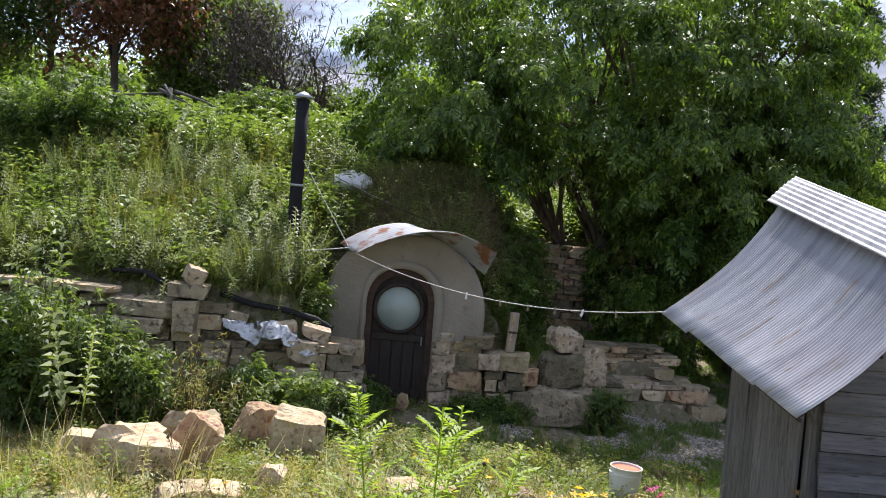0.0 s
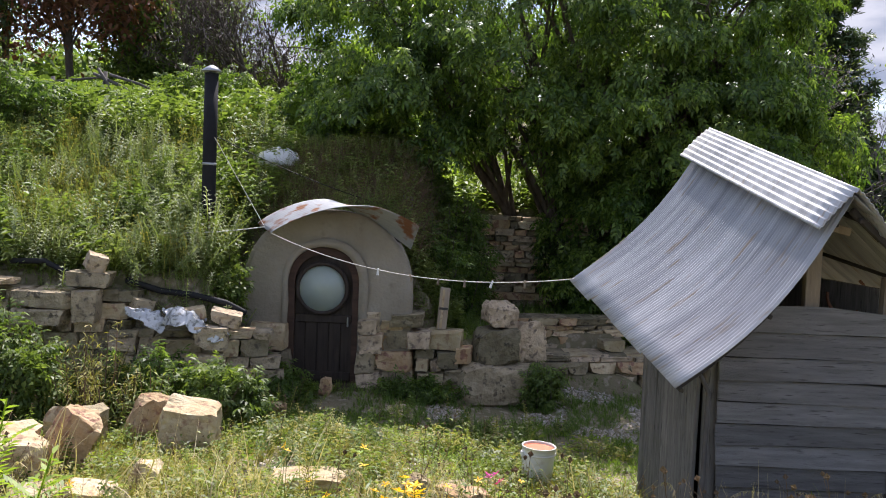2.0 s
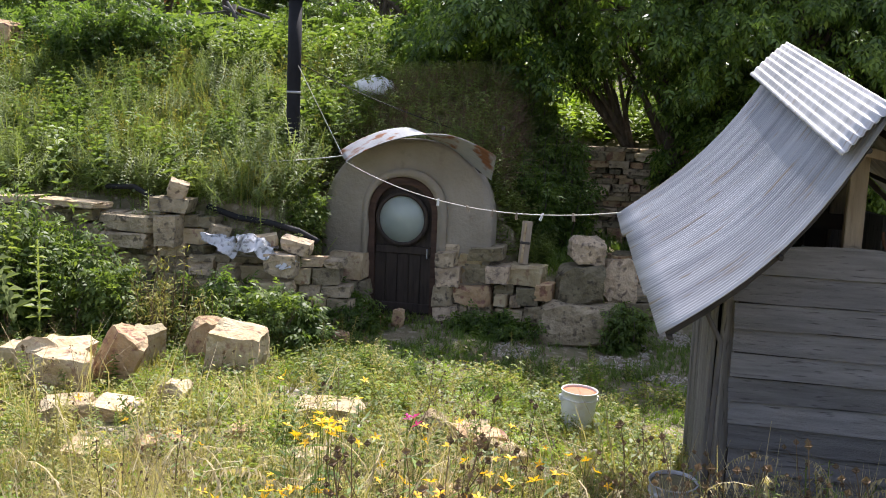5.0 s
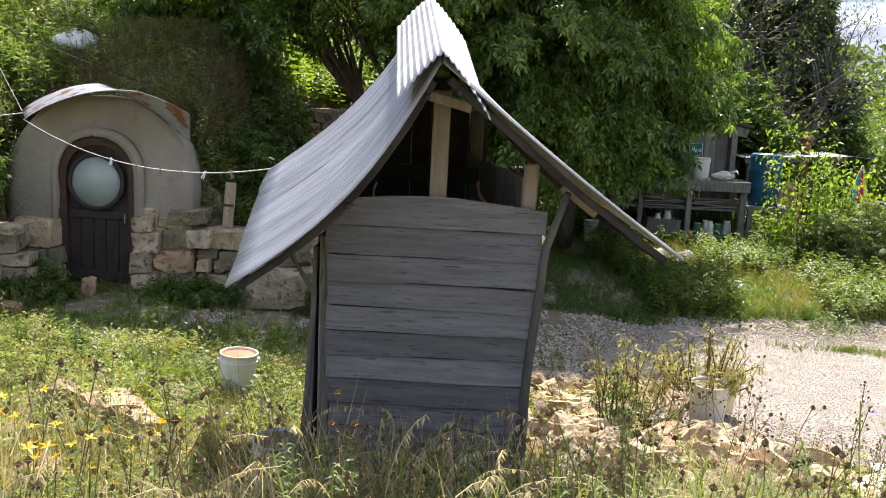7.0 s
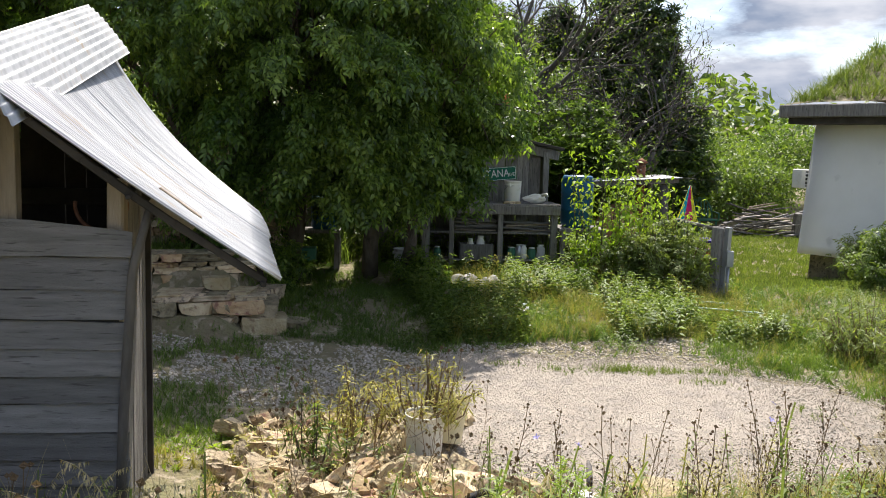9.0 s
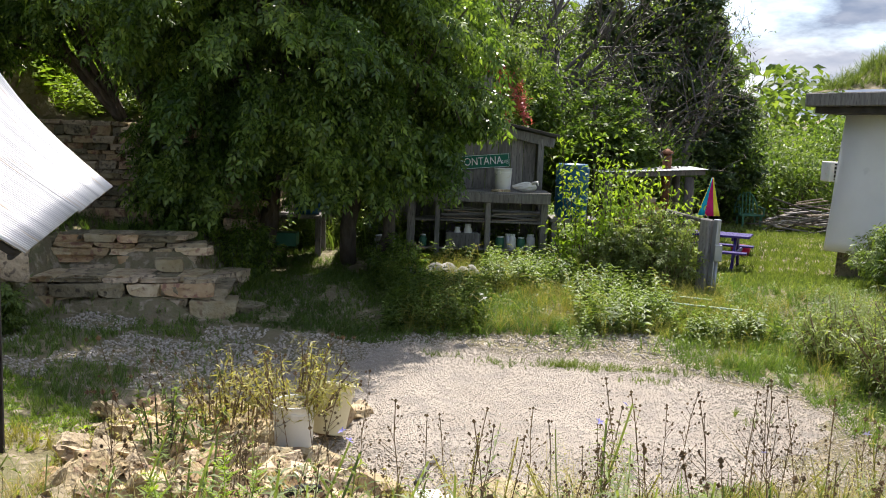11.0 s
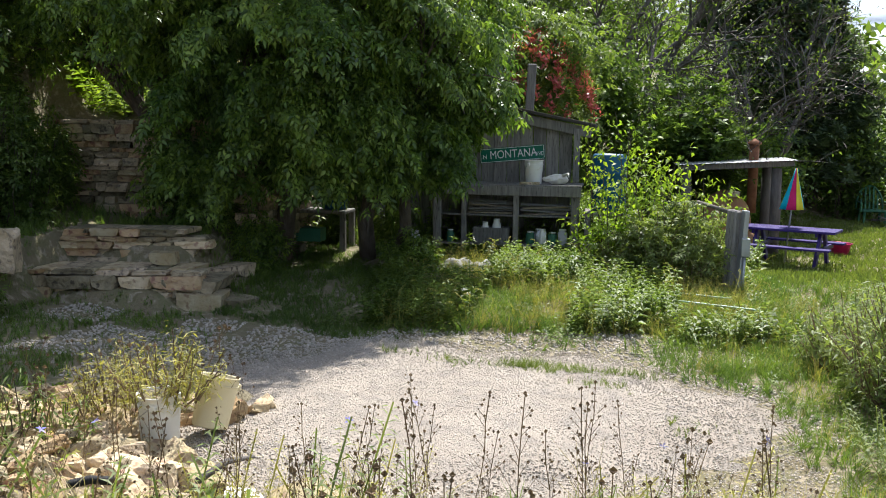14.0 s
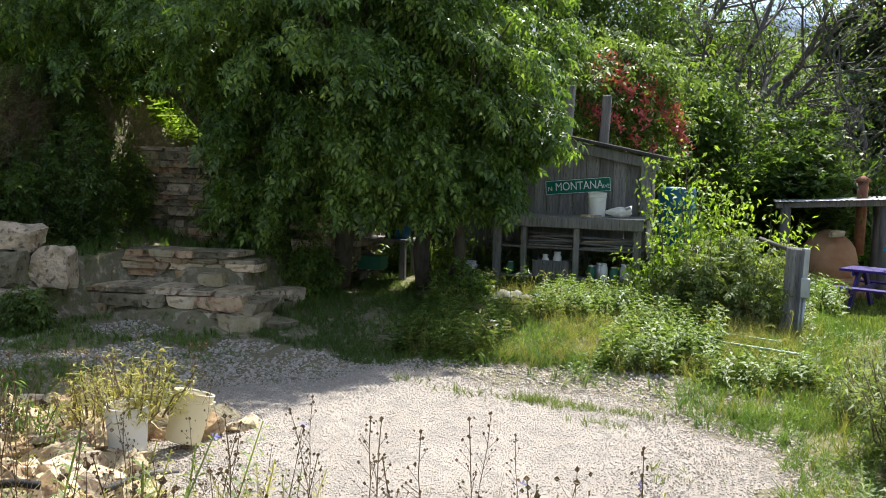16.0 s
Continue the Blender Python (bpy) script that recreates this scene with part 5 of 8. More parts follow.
def jar(at, r, h, m_, label):
    t = thing("jar", label, "jar", at, "jars under the bench")
    part("body", lathe([(r * 0.9, 0), (r, 0.01), (r, h * 0.75), (r * 0.7, h * 0.86), (r * 0.7, h * 0.92)], 16, at), m_, t, "", True)
    part("lid", lathe([(r * 0.76, h * 0.92), (r * 0.76, h), (0, h)], 16, at), M_WHITEPL, t)


for k, (x, z, m_) in enumerate(((7.12, 0.615, M_WHITEPL), (7.3, 0.615, M_WHITEPL), (7.85, 0.595, M_GREENPL), (8.05, 0.595, M_WHITEPL), (8.2, 0.595, M_GREENPL), (8.36, 0.595, M_GREYPL), (6.55, 0.595, M_GREENPL), (7.98, 0.595, M_STEEL))):
    jar((x, 17.05 + 0.04 * (k % 3), z), 0.06 + 0.01 * (k % 3), 0.2 + 0.05 * (k % 2) + (0.12 if k < 2 else 0), m_, "small lidded container standing under the bench")
bucket("white_pail", "white plastic pail on the work bench", (7.86, 17.28, 1.555), 0.15, 0.38, M_WHITEPL, (0, 0, 60))
skull = thing("animal_skull", "bleached animal skull lying on the work bench", "skull", (8.2, 17.15, 1.56))
bm = bmesh.new()
bmesh.ops.create_icosphere(bm, subdivisions=4, radius=1)
for v in bm.verts:
    c = v.co.copy()
    taper = 1 - 0.5 * max(0, -c.x)
    brow = 0.16 * math.exp(-((c.x - 0.25) / 0.16) ** 2) * abs(c.y)
    socket = 0.42 * math.exp(-((c.x - 0.02) / 0.2) ** 2 - ((abs(c.y) - 0.75) / 0.25) ** 2 - ((c.z - 0.45) / 0.35) ** 2)
    v.co = Vector((c.x * 0.21 + 8.22, c.y * 0.09 * (taper + brow - socket) + 17.15, c.z * 0.085 * (taper + brow - 0.6 * socket) + 1.64)) + noise.noise_vector(c * 3) * 0.015
part("cranium", bm, M_BONE, skull, "", True)
np_part("horn", tube([(8.34, 17.12, 1.70), (8.42, 17.05, 1.73), (8.44, 17.0, 1.68)], [0.03, 0.022, 0.006], 8), M_BONE, skull, "", True)
for k in range(3):
    tagged(stone(None, (7.72 + 0.1 * k, 17.0, 1.575), (0.12, 0.07, 0.045), (0, 0, 30 * k), "pale", "bone_piece"), "pale bone fragment on the bench edge", "bone")

sign = thing("street_sign", "green street name sign with white lettering on the shack", "street sign", (7.47, 17.78, 1.9))
SIGN_M = pose(7.45, 17.775, 2.015, 0, -5.5, 0)
bm = bmesh.new()
box(bm, (0, 0, 0), (1.09, 0.012, 0.24), (0, 0, 0), 0, 0.005)
bmesh.ops.transform(bm, matrix=SIGN_M, verts=bm.verts)
part("plate", bm, M_SIGN, sign, "green enamel plate")
bm = bmesh.new()
for c, s_ in (((0, -0.0075, 0.108), (1.06, 0.003, 0.007)), ((0, -0.0075, -0.108), (1.06, 0.003, 0.007)), ((-0.53, -0.0075, 0), (0.007, 0.003, 0.22)), ((0.53, -0.0075, 0), (0.007, 0.003, 0.22))):
    box(bm, c, s_)
bmesh.ops.transform(bm, matrix=SIGN_M, verts=bm.verts)
part("border", bm, M_LETTER, sign, "thin white border")


def lettering(text, size, at, parent, m_):
    cu = bpy.data.curves.new("lettering", "FONT")
    cu.body, cu.size, cu.extrude, cu.align_x, cu.align_y = text, size, 0.002, "CENTER", "CENTER"
    cu.materials.append(m_)
    ob = new("lettering", cu)
    ob.matrix_basis = at
    hang(ob, parent)
    return ob


lettering("MONTANA", 0.19, SIGN_M @ pose(0.02, -0.0095, 0.0, 90, 0, 0) @ Matrix.Diagonal((0.82, 1, 1, 1)), sign, M_LETTER)
lettering("N", 0.10, SIGN_M @ pose(-0.46, -0.0095, -0.02, 90, 0, 0), sign, M_LETTER)
lettering("AVE", 0.09, SIGN_M @ pose(0.455, -0.0095, -0.03, 90, 0, 0) @ Matrix.Diagonal((0.8, 1, 1, 1)), sign, M_LETTER)

stand = thing("barrel_stand", "low grey timber stand beside the bench", "stand", (9.1, 17.5, 0.4))
part("top", bm_box((9.1, 17.5, 1.10), (0.85, 0.8, 0.06), bevel=0.008), M_BOARD_V, stand)
for x, y in ((8.75, 17.15), (9.46, 17.15), (8.75, 17.85), (9.46, 17.85)):
    part("leg", beam((x, y, 0.28), (x, y, 1.07), 0.09, 0.09), M_BOARD_V, stand)


def barrel(at, r, h, label):
    t = thing("plastic_barrel", label, "barrel", at, "blue barrels")
    prof = [(r * 0.85, 0), (r * 0.93, 0.03), (r, 0.10 * h), (r * 0.985, 0.30 * h), (r * 1.02, 0.32 * h), (r * 1.02, 0.35 * h), (r * 0.985, 0.37 * h), (r * 0.985, 0.63 * h), (r * 1.02, 0.65 * h), (r * 1.02, 0.68 * h), (r * 0.985, 0.70 * h), (r, 0.9 * h), (r * 0.93, h - 0.02), (r * 0.85, h), (r * 0.82, h - 0.015), (0, h - 0.015)]
    part("shell", lathe(prof, 28, at), M_BLUE, t, "", True)
    for s_ in (-1, 1):
        part("bung", lathe([(0.035, 0), (0.035, 0.02), (0, 0.02)], 12, (at[0] + s_ * r * 0.5, at[1], at[2] + h - 0.015)), M_BLUE, t)


barrel((9.06, 17.5, 1.13), 0.285, 0.92, "blue plastic barrel on a timber stand")
table2 = thing("potting_table", "old grey potting table in deep shade under the tree", "table", (4.4, 16.9, 0.4))
part("top", bm_box((4.3, 16.9, 1.05), (1.2, 0.6, 0.05), bevel=0.008), M_BOARD_V, table2)
for x, y in ((3.8, 16.65), (4.85, 16.65), (3.8, 17.15), (4.85, 17.15)):
    part("leg", beam((x, y, 0.35), (x, y, 1.03), 0.09, 0.09), M_BOARD_V, table2)
part("drawer", bm_box((4.2, 16.66, 0.68), (0.62, 0.3, 0.22), bevel=0.01), M_GREENPL, table2, "dull green drawer")
barrel((4.62, 16.95, 1.075), 0.22, 0.55, "blue plastic barrel on the potting table")
bucket("old_pail", "dirty white pail in the shade under the tree", (5.95, 16.6, 0.42), 0.16, 0.38, M_GREYPL, (0, 0, 10))
tagged(part("blue_tarpaulin", lathe([(0.02, 0.2), (0.22, 0.16), (0.38, 0.02), (0.40, 0.0)], 14, (4.6, 18.2, 1.9), (5, 8, 0)), M_BLUETARP, None, "", True), "crumpled blue tarpaulin hung under the trees", "tarpaulin")
rack = thing("pole_rack", "dark timber rack holding the tarpaulin", "rack", (4.6, 18.2, 0.4))
for x in (4.1, 5.1):
    part("post", beam((x, 18.2, 0.4), (x, 18.2, 1.92), 0.09, 0.09), M_BOARD_V, rack)
part("rail", beam((3.9, 18.2, 1.9), (5.3, 18.2, 1.9), 0.07, 0.07), M_BOARD_V, rack)

# ---- the pair of posts with a meter box ----
post = thing("gate_post", "old wooden gate post with a galvanised post strapped beside it", "post", (10.7, 15.05, 0.3))
part("timber", beam((10.66, 15.02, 0.2), (10.70, 15.06, 1.40), 0.15, 0.14, 0.012, 0.02), M_BOARD_V, post)
part("metal_post", beam((10.79, 14.97, 0.2), (10.835, 14.99, 1.40), 0.10, 0.07, 0.0, 0.008), M_STEEL, post, "galvanised metal post")
part("box", bm_box((10.845, 14.91, 0.92), (0.11, 0.07, 0.24), bevel=0.008), M_STEEL, post, "small pale metal box")
np_part("conduit", tube([(10.845, 14.92, 0.8), (10.83, 14.92, 0.2)], 0.018, 10), M_STEEL, post, "", True)
np_part("rail", tube([(10.66, 15.05, 1.36), (10.3, 15.8, 1.44)], [0.03, 0.025], 8), M_BARK_GREY, post, "short bent rail", True)

# ---- oven shelter, picnic table and umbrella on the lawn ----
shelter = thing("oven_shelter", "open shelter with a pale sheet roof on rough posts", "shelter", (11.9, 24.4, -0.45))
ob = np_part("roof", grid_sheet(lambda u, v: (10.55 + 2.6 * u, 23.6 + 1.7 * v, 1.70 + 0.16 * u + 0.02 * v + 0.005 * np.sin(2 * np.pi * u * 26)), 156, 4), M_GALV, shelter, "pale corrugated roof sheet", True)
thicken(ob, 0.004)
part("beam", beam((10.6, 23.75, 1.62), (13.1, 23.75, 1.78), 0.08, 0.12), M_BOARD_V, shelter)
part("beam", beam((10.6, 25.15, 1.62), (13.1, 25.15, 1.78), 0.08, 0.12), M_BOARD_V, shelter)
for x, y in ((10.8, 23.8), (12.75, 23.8), (10.8, 25.1), (12.75, 25.1)):
    np_part("post", tube([(x, y, -0.5), (x + 0.02, y, 0.5), (x, y, 1.66)], [0.13, 0.12, 0.11], 10), M_BARK_GREY, shelter, "", True)
np_part("chimney", tube([(12.35, 24.5, 0.6), (12.35, 24.5, 2.2)], 0.11, 14), M_RUST, shelter, "rusty stove pipe", True)
part("chimney_cap", lathe([(0.16, 0), (0.15, 0.05), (0.0, 0.14)], 16, (12.35, 24.5, 2.18)), M_RUST, shelter, "", True)
oven = thing("cob_oven", "domed brown cob oven under the shelter", "oven", (11.8, 24.4, -0.45))
bm = bmesh.new()
bmesh.ops.create_icosphere(bm, subdivisions=3, radius=1)
for v in bm.verts:
    v.co = Vector((v.co.x * 0.60 + 11.75, v.co.y * 0.55 + 24.45, max(-0.6, v.co.z) * 0.70 + 0.38)) + noise.noise_vector(v.co * 2) * 0.10
part("dome", bm, M_CLAY, oven, "", True)
part("plinth", bm_box((11.75, 24.45, -0.2), (1.5, 1.2, 0.6), bevel=0.05, wobble=0.03), M_CLAY, oven)
tagged(stone(None, (11.85, 23.92, 1.06), (0.3, 0.2, 0.16), (0, 0, 10), "pale", "oven_stone"), "pale stone set on the cob oven", "stone")

picnic = thing("picnic_table", "purple painted wooden picnic table with benches on the lawn", "picnic table", (12.8, 22.2, -0.3))
PT = pose(12.8, 22.1, -0.28, 0, 0, -24)


def at_table(bm):
    bmesh.ops.transform(bm, matrix=PT, verts=bm.verts)
    return bm


for k in range(5):
    part("top_board", at_table(bm_box((0, -0.32 + 0.16 * k, 0.76), (1.85, 0.145, 0.05), bevel=0.005)), M_PURPLE, picnic)
for s_ in (-1, 1):
    for k in range(2):
        part("bench_board", at_table(bm_box((0, s_ * (0.68 + 0.13 * k), 0.45), (1.85, 0.12, 0.04), bevel=0.005)), M_PURPLE, picnic)
for x in (-0.62, 0.62):
    for s_ in (-1, 1):
        part("leg", at_table(beam((x, s_ * 0.62, 0.0), (x, s_ * 0.16, 0.74), 0.06, 0.14)), M_PURPLE, picnic)
    part("bench_beam", at_table(bm_box((x + 0.05, 0, 0.40), (0.04, 1.6, 0.09), bevel=0.004)), M_PURPLE, picnic)
    part("top_beam", at_table(bm_box((x - 0.05, 0, 0.70), (0.04, 0.75, 0.08), bevel=0.004)), M_PURPLE, picnic)

umbrella = thing("folded_umbrella", "half-folded rainbow striped garden umbrella in the picnic table", "umbrella", (12.85, 22.2, -0.3))
np_part("pole", tube([(12.72, 22.15, -0.28), (12.87, 22.3, 1.72)], 0.018, 8), M_STEEL, umbrella, "", True)
cols = (M_PINK, M_YELLOW, M_CYAN, M_PINK, M_YELLOW, M_PINK, M_YELLOW, M_CYAN)
for k in range(8):
    a0, a1 = k * math.pi / 4 - 2.2, (k + 1) * math.pi / 4 - 2.2
    bm = bmesh.new()
    rows_ = []
    for q in range(7):
        t = q / 6
        r_ = 0.02 + 0.24 * t ** 1.1
        rows_.append([bm.verts.new((12.865 - 0.06 * t + r_ * (1 - 0.22 * math.sin(math.pi * e)) * math.cos(a0 + (a1 - a0) * e), 22.28 - 0.08 * t + r_ * (1 - 0.22 * math.sin(math.pi * e)) * math.sin(a0 + (a1 - a0) * e), 1.72 - 0.84 * t)) for e in (0, 0.25, 0.5, 0.75, 1)])
    for p_, q_ in zip(rows_, rows_[1:]):
        for e in range(4):
            bm.faces.new((p_[e], p_[e + 1], q_[e + 1], q_[e]))
    thicken(part("panel", bm, cols[k], umbrella, "", True), 0.003)

tub = thing("magenta_tub", "magenta plastic tub on the lawn by the picnic table", "tub", (14.35, 24.5, -0.3))
part("tub", lathe([(0.2, 0.0), (0.25, 0.26), (0.27, 0.27), (0.26, 0.285), (0.235, 0.27), (0.19, 0.02), (0, 0.02)], 20, (14.35, 24.5, -0.32)), M_MAGENTA, tub, "", True)
part("rim", lathe([(0.26, 0.255), (0.285, 0.265), (0.285, 0.28), (0.26, 0.275), (0.26, 0.255)], 20, (14.35, 24.5, -0.32)), M_MAGENTA, tub, "", True)

# ---- far lawn: chair and wood pile ----
chair = thing("garden_chair", "green plastic garden chair on the far lawn", "chair", (17.2, 32.5, -0.3))
part("seat", bm_box((17.2, 32.5, 0.12), (0.75, 0.7, 0.06), bevel=0.02), M_GREENPL, chair)
an = np.linspace(0, math.pi, 13)
np_part("backrest", tube([(17.2 + 0.40 * math.cos(q), 32.85 + 0.12 * math.sin(q), 0.15 + 0.72 * math.sin(q)) for q in an], 0.03, 6), M_GREENPL, chair, "", True)
for x in (-0.24, -0.12, 0.0, 0.12, 0.24):
    part("slat", beam((17.2 + x, 32.83, 0.14), (17.2 + x, 32.95, 0.15 + 0.70 * math.cos(x * 3.2)), 0.05, 0.02), M_GREENPL, chair)
for x in (-0.4, 0.4):
    part("armrest", beam((17.2 + x, 32.2, 0.36), (17.2 + x, 32.9, 0.40), 0.07, 0.03), M_GREENPL, chair)
    part("arm_post", beam((17.2 + x, 32.22, 0.1), (17.2 + x, 32.22, 0.36), 0.05, 0.04), M_GREENPL, chair)
for x in (16.9, 17.5):
    for y in (32.2, 32.8):
        part("leg", beam((x, y, -0.45), (x, y, 0.1), 0.06, 0.06), M_GREENPL, chair)
random.seed(77)
pile = thing("wood_pile", "loose heap of weathered boards and branches", "wood pile", (18.9, 31.5, -0.4))
for k in range(46):
    cx, cy = random.gauss(18.9, 0.7), random.gauss(31.5, 0.5)
    hz = max(0.0, 1.25 - 0.75 * abs(cx - 18.9)) * random.random() - 0.3
    ln = random.uniform(0.9, 2.2)
    an, el = random.uniform(-0.9, 0.9), random.uniform(-0.3, 0.35)
    d_ = Vector((math.cos(an) * math.cos(el), math.sin(an) * 0.6, math.sin(el))) * ln / 2
    part("board", beam(Vector((cx, cy, hz)) - d_, Vector((cx, cy, hz)) + d_, random.uniform(0.08, 0.2), 0.04), random.choice((M_BOARD_V, M_POSTWOOD, M_BARK_GREY, M_WHITEPL if k % 9 == 0 else M_BOARD_V)), pile)
part("pallet", bm_box((20.0, 30.6, 0.1), (1.0, 0.2, 0.9), (8, 0, 10), bevel=0.01), M_BOARD_V, pile)

# ---- the white house with a turf roof ----
HM = pose(15.05, 20.9, 0, 0, 0, -58.7)
house = thing("turf_roof_house", "white rendered cottage with a grassy turf roof", "house", (18.5, 19.0, -0.3))


def at_house(bm):
    bmesh.ops.transform(bm, matrix=HM, verts=bm.verts)
    return bm


bm = bmesh.new()
lo = [bm.verts.new(p) for p in ((-0.12, -0.20, 0.35), (9, -0.20, 0.35), (9, 6.5, 0.35), (-0.12, 6.5, 0.35))]
hi = [bm.verts.new(p) for p in ((0, 0, 3.30), (9, 0, 3.30), (9, 6.5, 3.30), (0, 6.5, 3.30))]
for k in range(4):
    bm.faces.new((lo[k], lo[(k + 1) % 4], hi[(k + 1) % 4], hi[k]))
bm.faces.new(hi)
bm.faces.new(lo[::-1])
bmesh.ops.bevel(bm, geom=[e for e in bm.edges if abs(e.verts[0].co.z - e.verts[1].co.z) > 1], offset=0.12, segments=4, affect="EDGES")
bmesh.ops.subdivide_edges(bm, edges=[e for e in bm.edges if e.calc_length() > 2], cuts=14, use_grid_fill=True)
for v in bm.verts:
    v.co += noise.noise_vector(v.co * 0.9) * 0.025
part("wall", at_house(bm), M_WHITEWALL, house, "uneven white lime render", True)
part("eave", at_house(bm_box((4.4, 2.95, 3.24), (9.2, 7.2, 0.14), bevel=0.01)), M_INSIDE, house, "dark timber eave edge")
part("fascia", at_house(bm_box((4.4, 2.95, 3.44), (9.5, 7.5, 0.27), bevel=0.02)), M_BOARD_V, house, "dark fascia board")
part("plinth", at_house(bm_box((4.5, 3.2, 0.05), (8.8, 6.3, 0.66), bevel=0.05, wobble=0.03)), M_STONE, house, "dark rubble plinth")


def turf_local(u, v):
    du, dv = np.minimum(u, 1 - u) * 9.4, np.minimum(v, 1 - v) * 7.4
    return -0.3 + 9.4 * u, -0.75 + 7.4 * v, 3.56 + 1.25 * sst(0, 2.6, dv + 0.35) * sst(0, 1.5, du + 0.45)


def turf(u, v):
    x, y, z = turf_local(u, v)
    c, s_ = math.cos(radians(-58.7)), math.sin(radians(-58.7))
    return 15.05 + c * x - s_ * y, 20.9 + s_ * x + c * y, z


np_part("turf_roof", grid_sheet(turf, 24, 20), M_SOIL, house, "grassy turf mound", True)
ac = thing("air_conditioner", "white window air conditioner in the house wall", "air conditioner", (14.9, 21.3, 1.75))
ACX, ACY = 15.12, 21.3
part("case", bm_box((ACX, ACY, 1.98), (0.34, 0.44, 0.42), bevel=0.015), M_WHITEPL, ac)
part("grille", bm_box((ACX + 0.03, ACY - 0.223, 1.98), (0.2, 0.006, 0.34), bevel=0.001), M_BLACKPL, ac)
for k in range(4):
    part("louvre", bm_box((ACX + 0.03, ACY - 0.230, 1.85 + 0.085 * k), (0.2, 0.012, 0.025), bevel=0.002), M_WHITEPL, ac)
part("divider", bm_box((ACX + 0.03, ACY - 0.231, 1.98), (0.02, 0.012, 0.34), bevel=0.002), M_WHITEPL, ac)

# ---- trees and shrubs in the distance ----
def simple_tree(name, label, x, y, h, r, leaf_m, seed, clumps=170, per=40, leaf=0.22, spread=0.36, low=0.15, bark=None, tmpl=None, group="background trees", nlimb=24):
    z = zat(x, y)
    rg_ = np.random.default_rng(seed)
    blobs = [((x, y, z + h * (low + (1 - low) * 0.5)), (r, r, h * (1 - low) * 0.5), 2.0)]
    for _ in range(5):
        an, hh = rg_.uniform(0, 6.28), rg_.uniform(low + 0.15, 0.85)
        blobs.append(((x + 0.6 * r * math.cos(an), y + 0.6 * r * math.sin(an), z + h * hh), (r * 0.55, r * 0.55, h * 0.17), 0.8))
    return leafy_tree(name, label, "tree", (x, y, z - 0.1), (x + rg_.uniform(-0.3, 0.3), y, z + h * 0.9), 0.035 * h * 0.45, blobs, clumps, per, (spread, spread, spread * 0.8), leaf, tmpl or ONELEAF, leaf_m, seed, bark, 0.3, group, nlimb, 0.45)


def bare_tree(name, label, x, y, h, r, seed, leafm=None, nleaf=0, material=None):
    rg_ = np.random.default_rng(seed)
    z = zat(x, y)
    t = thing(name, label, "tree", (x, y, z), "background trees")
    out = []
    def grow(p, d_, ln, rad, depth):
        n = 5
        pts = [p]
        for q in range(n):
            d_ = d_ + rg_.normal(0, 0.10, 3) + np.array([0, 0, 0.02])
            d_ /= np.linalg.norm(d_)
            pts.append(pts[-1] + d_ * ln / n)
        out.append(tube(pts, np.linspace(rad, rad * 0.55, n + 1), 5 if depth < 2 else 3, False))
        tips.append(pts[-1])
        if depth < 5:
            for _ in range(3 if depth < 4 else 2):
                k = rg_.integers(2, n + 1)
                side = rg_.normal(0, 1, 3)
                side -= side.dot(d_) * d_
                side /= np.linalg.norm(side)
                nd = d_ * 0.78 + side * 0.62
                grow(pts[k], nd / np.linalg.norm(nd), ln * rg_.uniform(0.62, 0.8), rad * 0.52, depth + 1)
    tips = []
    for s_ in range(2):
        grow(np.array([x + rg_.normal(0, 0.25), y, z - 0.1]), np.array([rg_.normal(0, 0.22), rg_.normal(0, 0.1), 1.0]), h * 0.34, 0.02 * h, 0)
    np_part("crown_wood", join(out), material or M_BARK_GREY, t, "", True)
    if leafm is not None:
        T = np.array(tips)
        P_ = T[rg_.integers(0, len(T), nleaf)] + rg_.normal(0, 0.18, (nleaf, 3))
        np_part("leaves", scatter(ONELEAF, P_, 0.11, None, rg_.normal(0.4, 0.5, nleaf), rg_.normal(0, 0.5, nleaf)), leafm, t)
    nt_ = 700
    T = np.array(tips)
    P_ = T[rg_.integers(0, len(T), nt_)] + rg_.normal(0, 0.14, (nt_, 3))
    twigs = np_part("twig_stuff", scatter(NARROW, P_, 0.22, None, rg_.normal(-0.9, 0.5, nt_), rg_.normal(0, 0.5, nt_)), L_TWIG, t)
    tagged(twigs, kind="stuff")
    return t


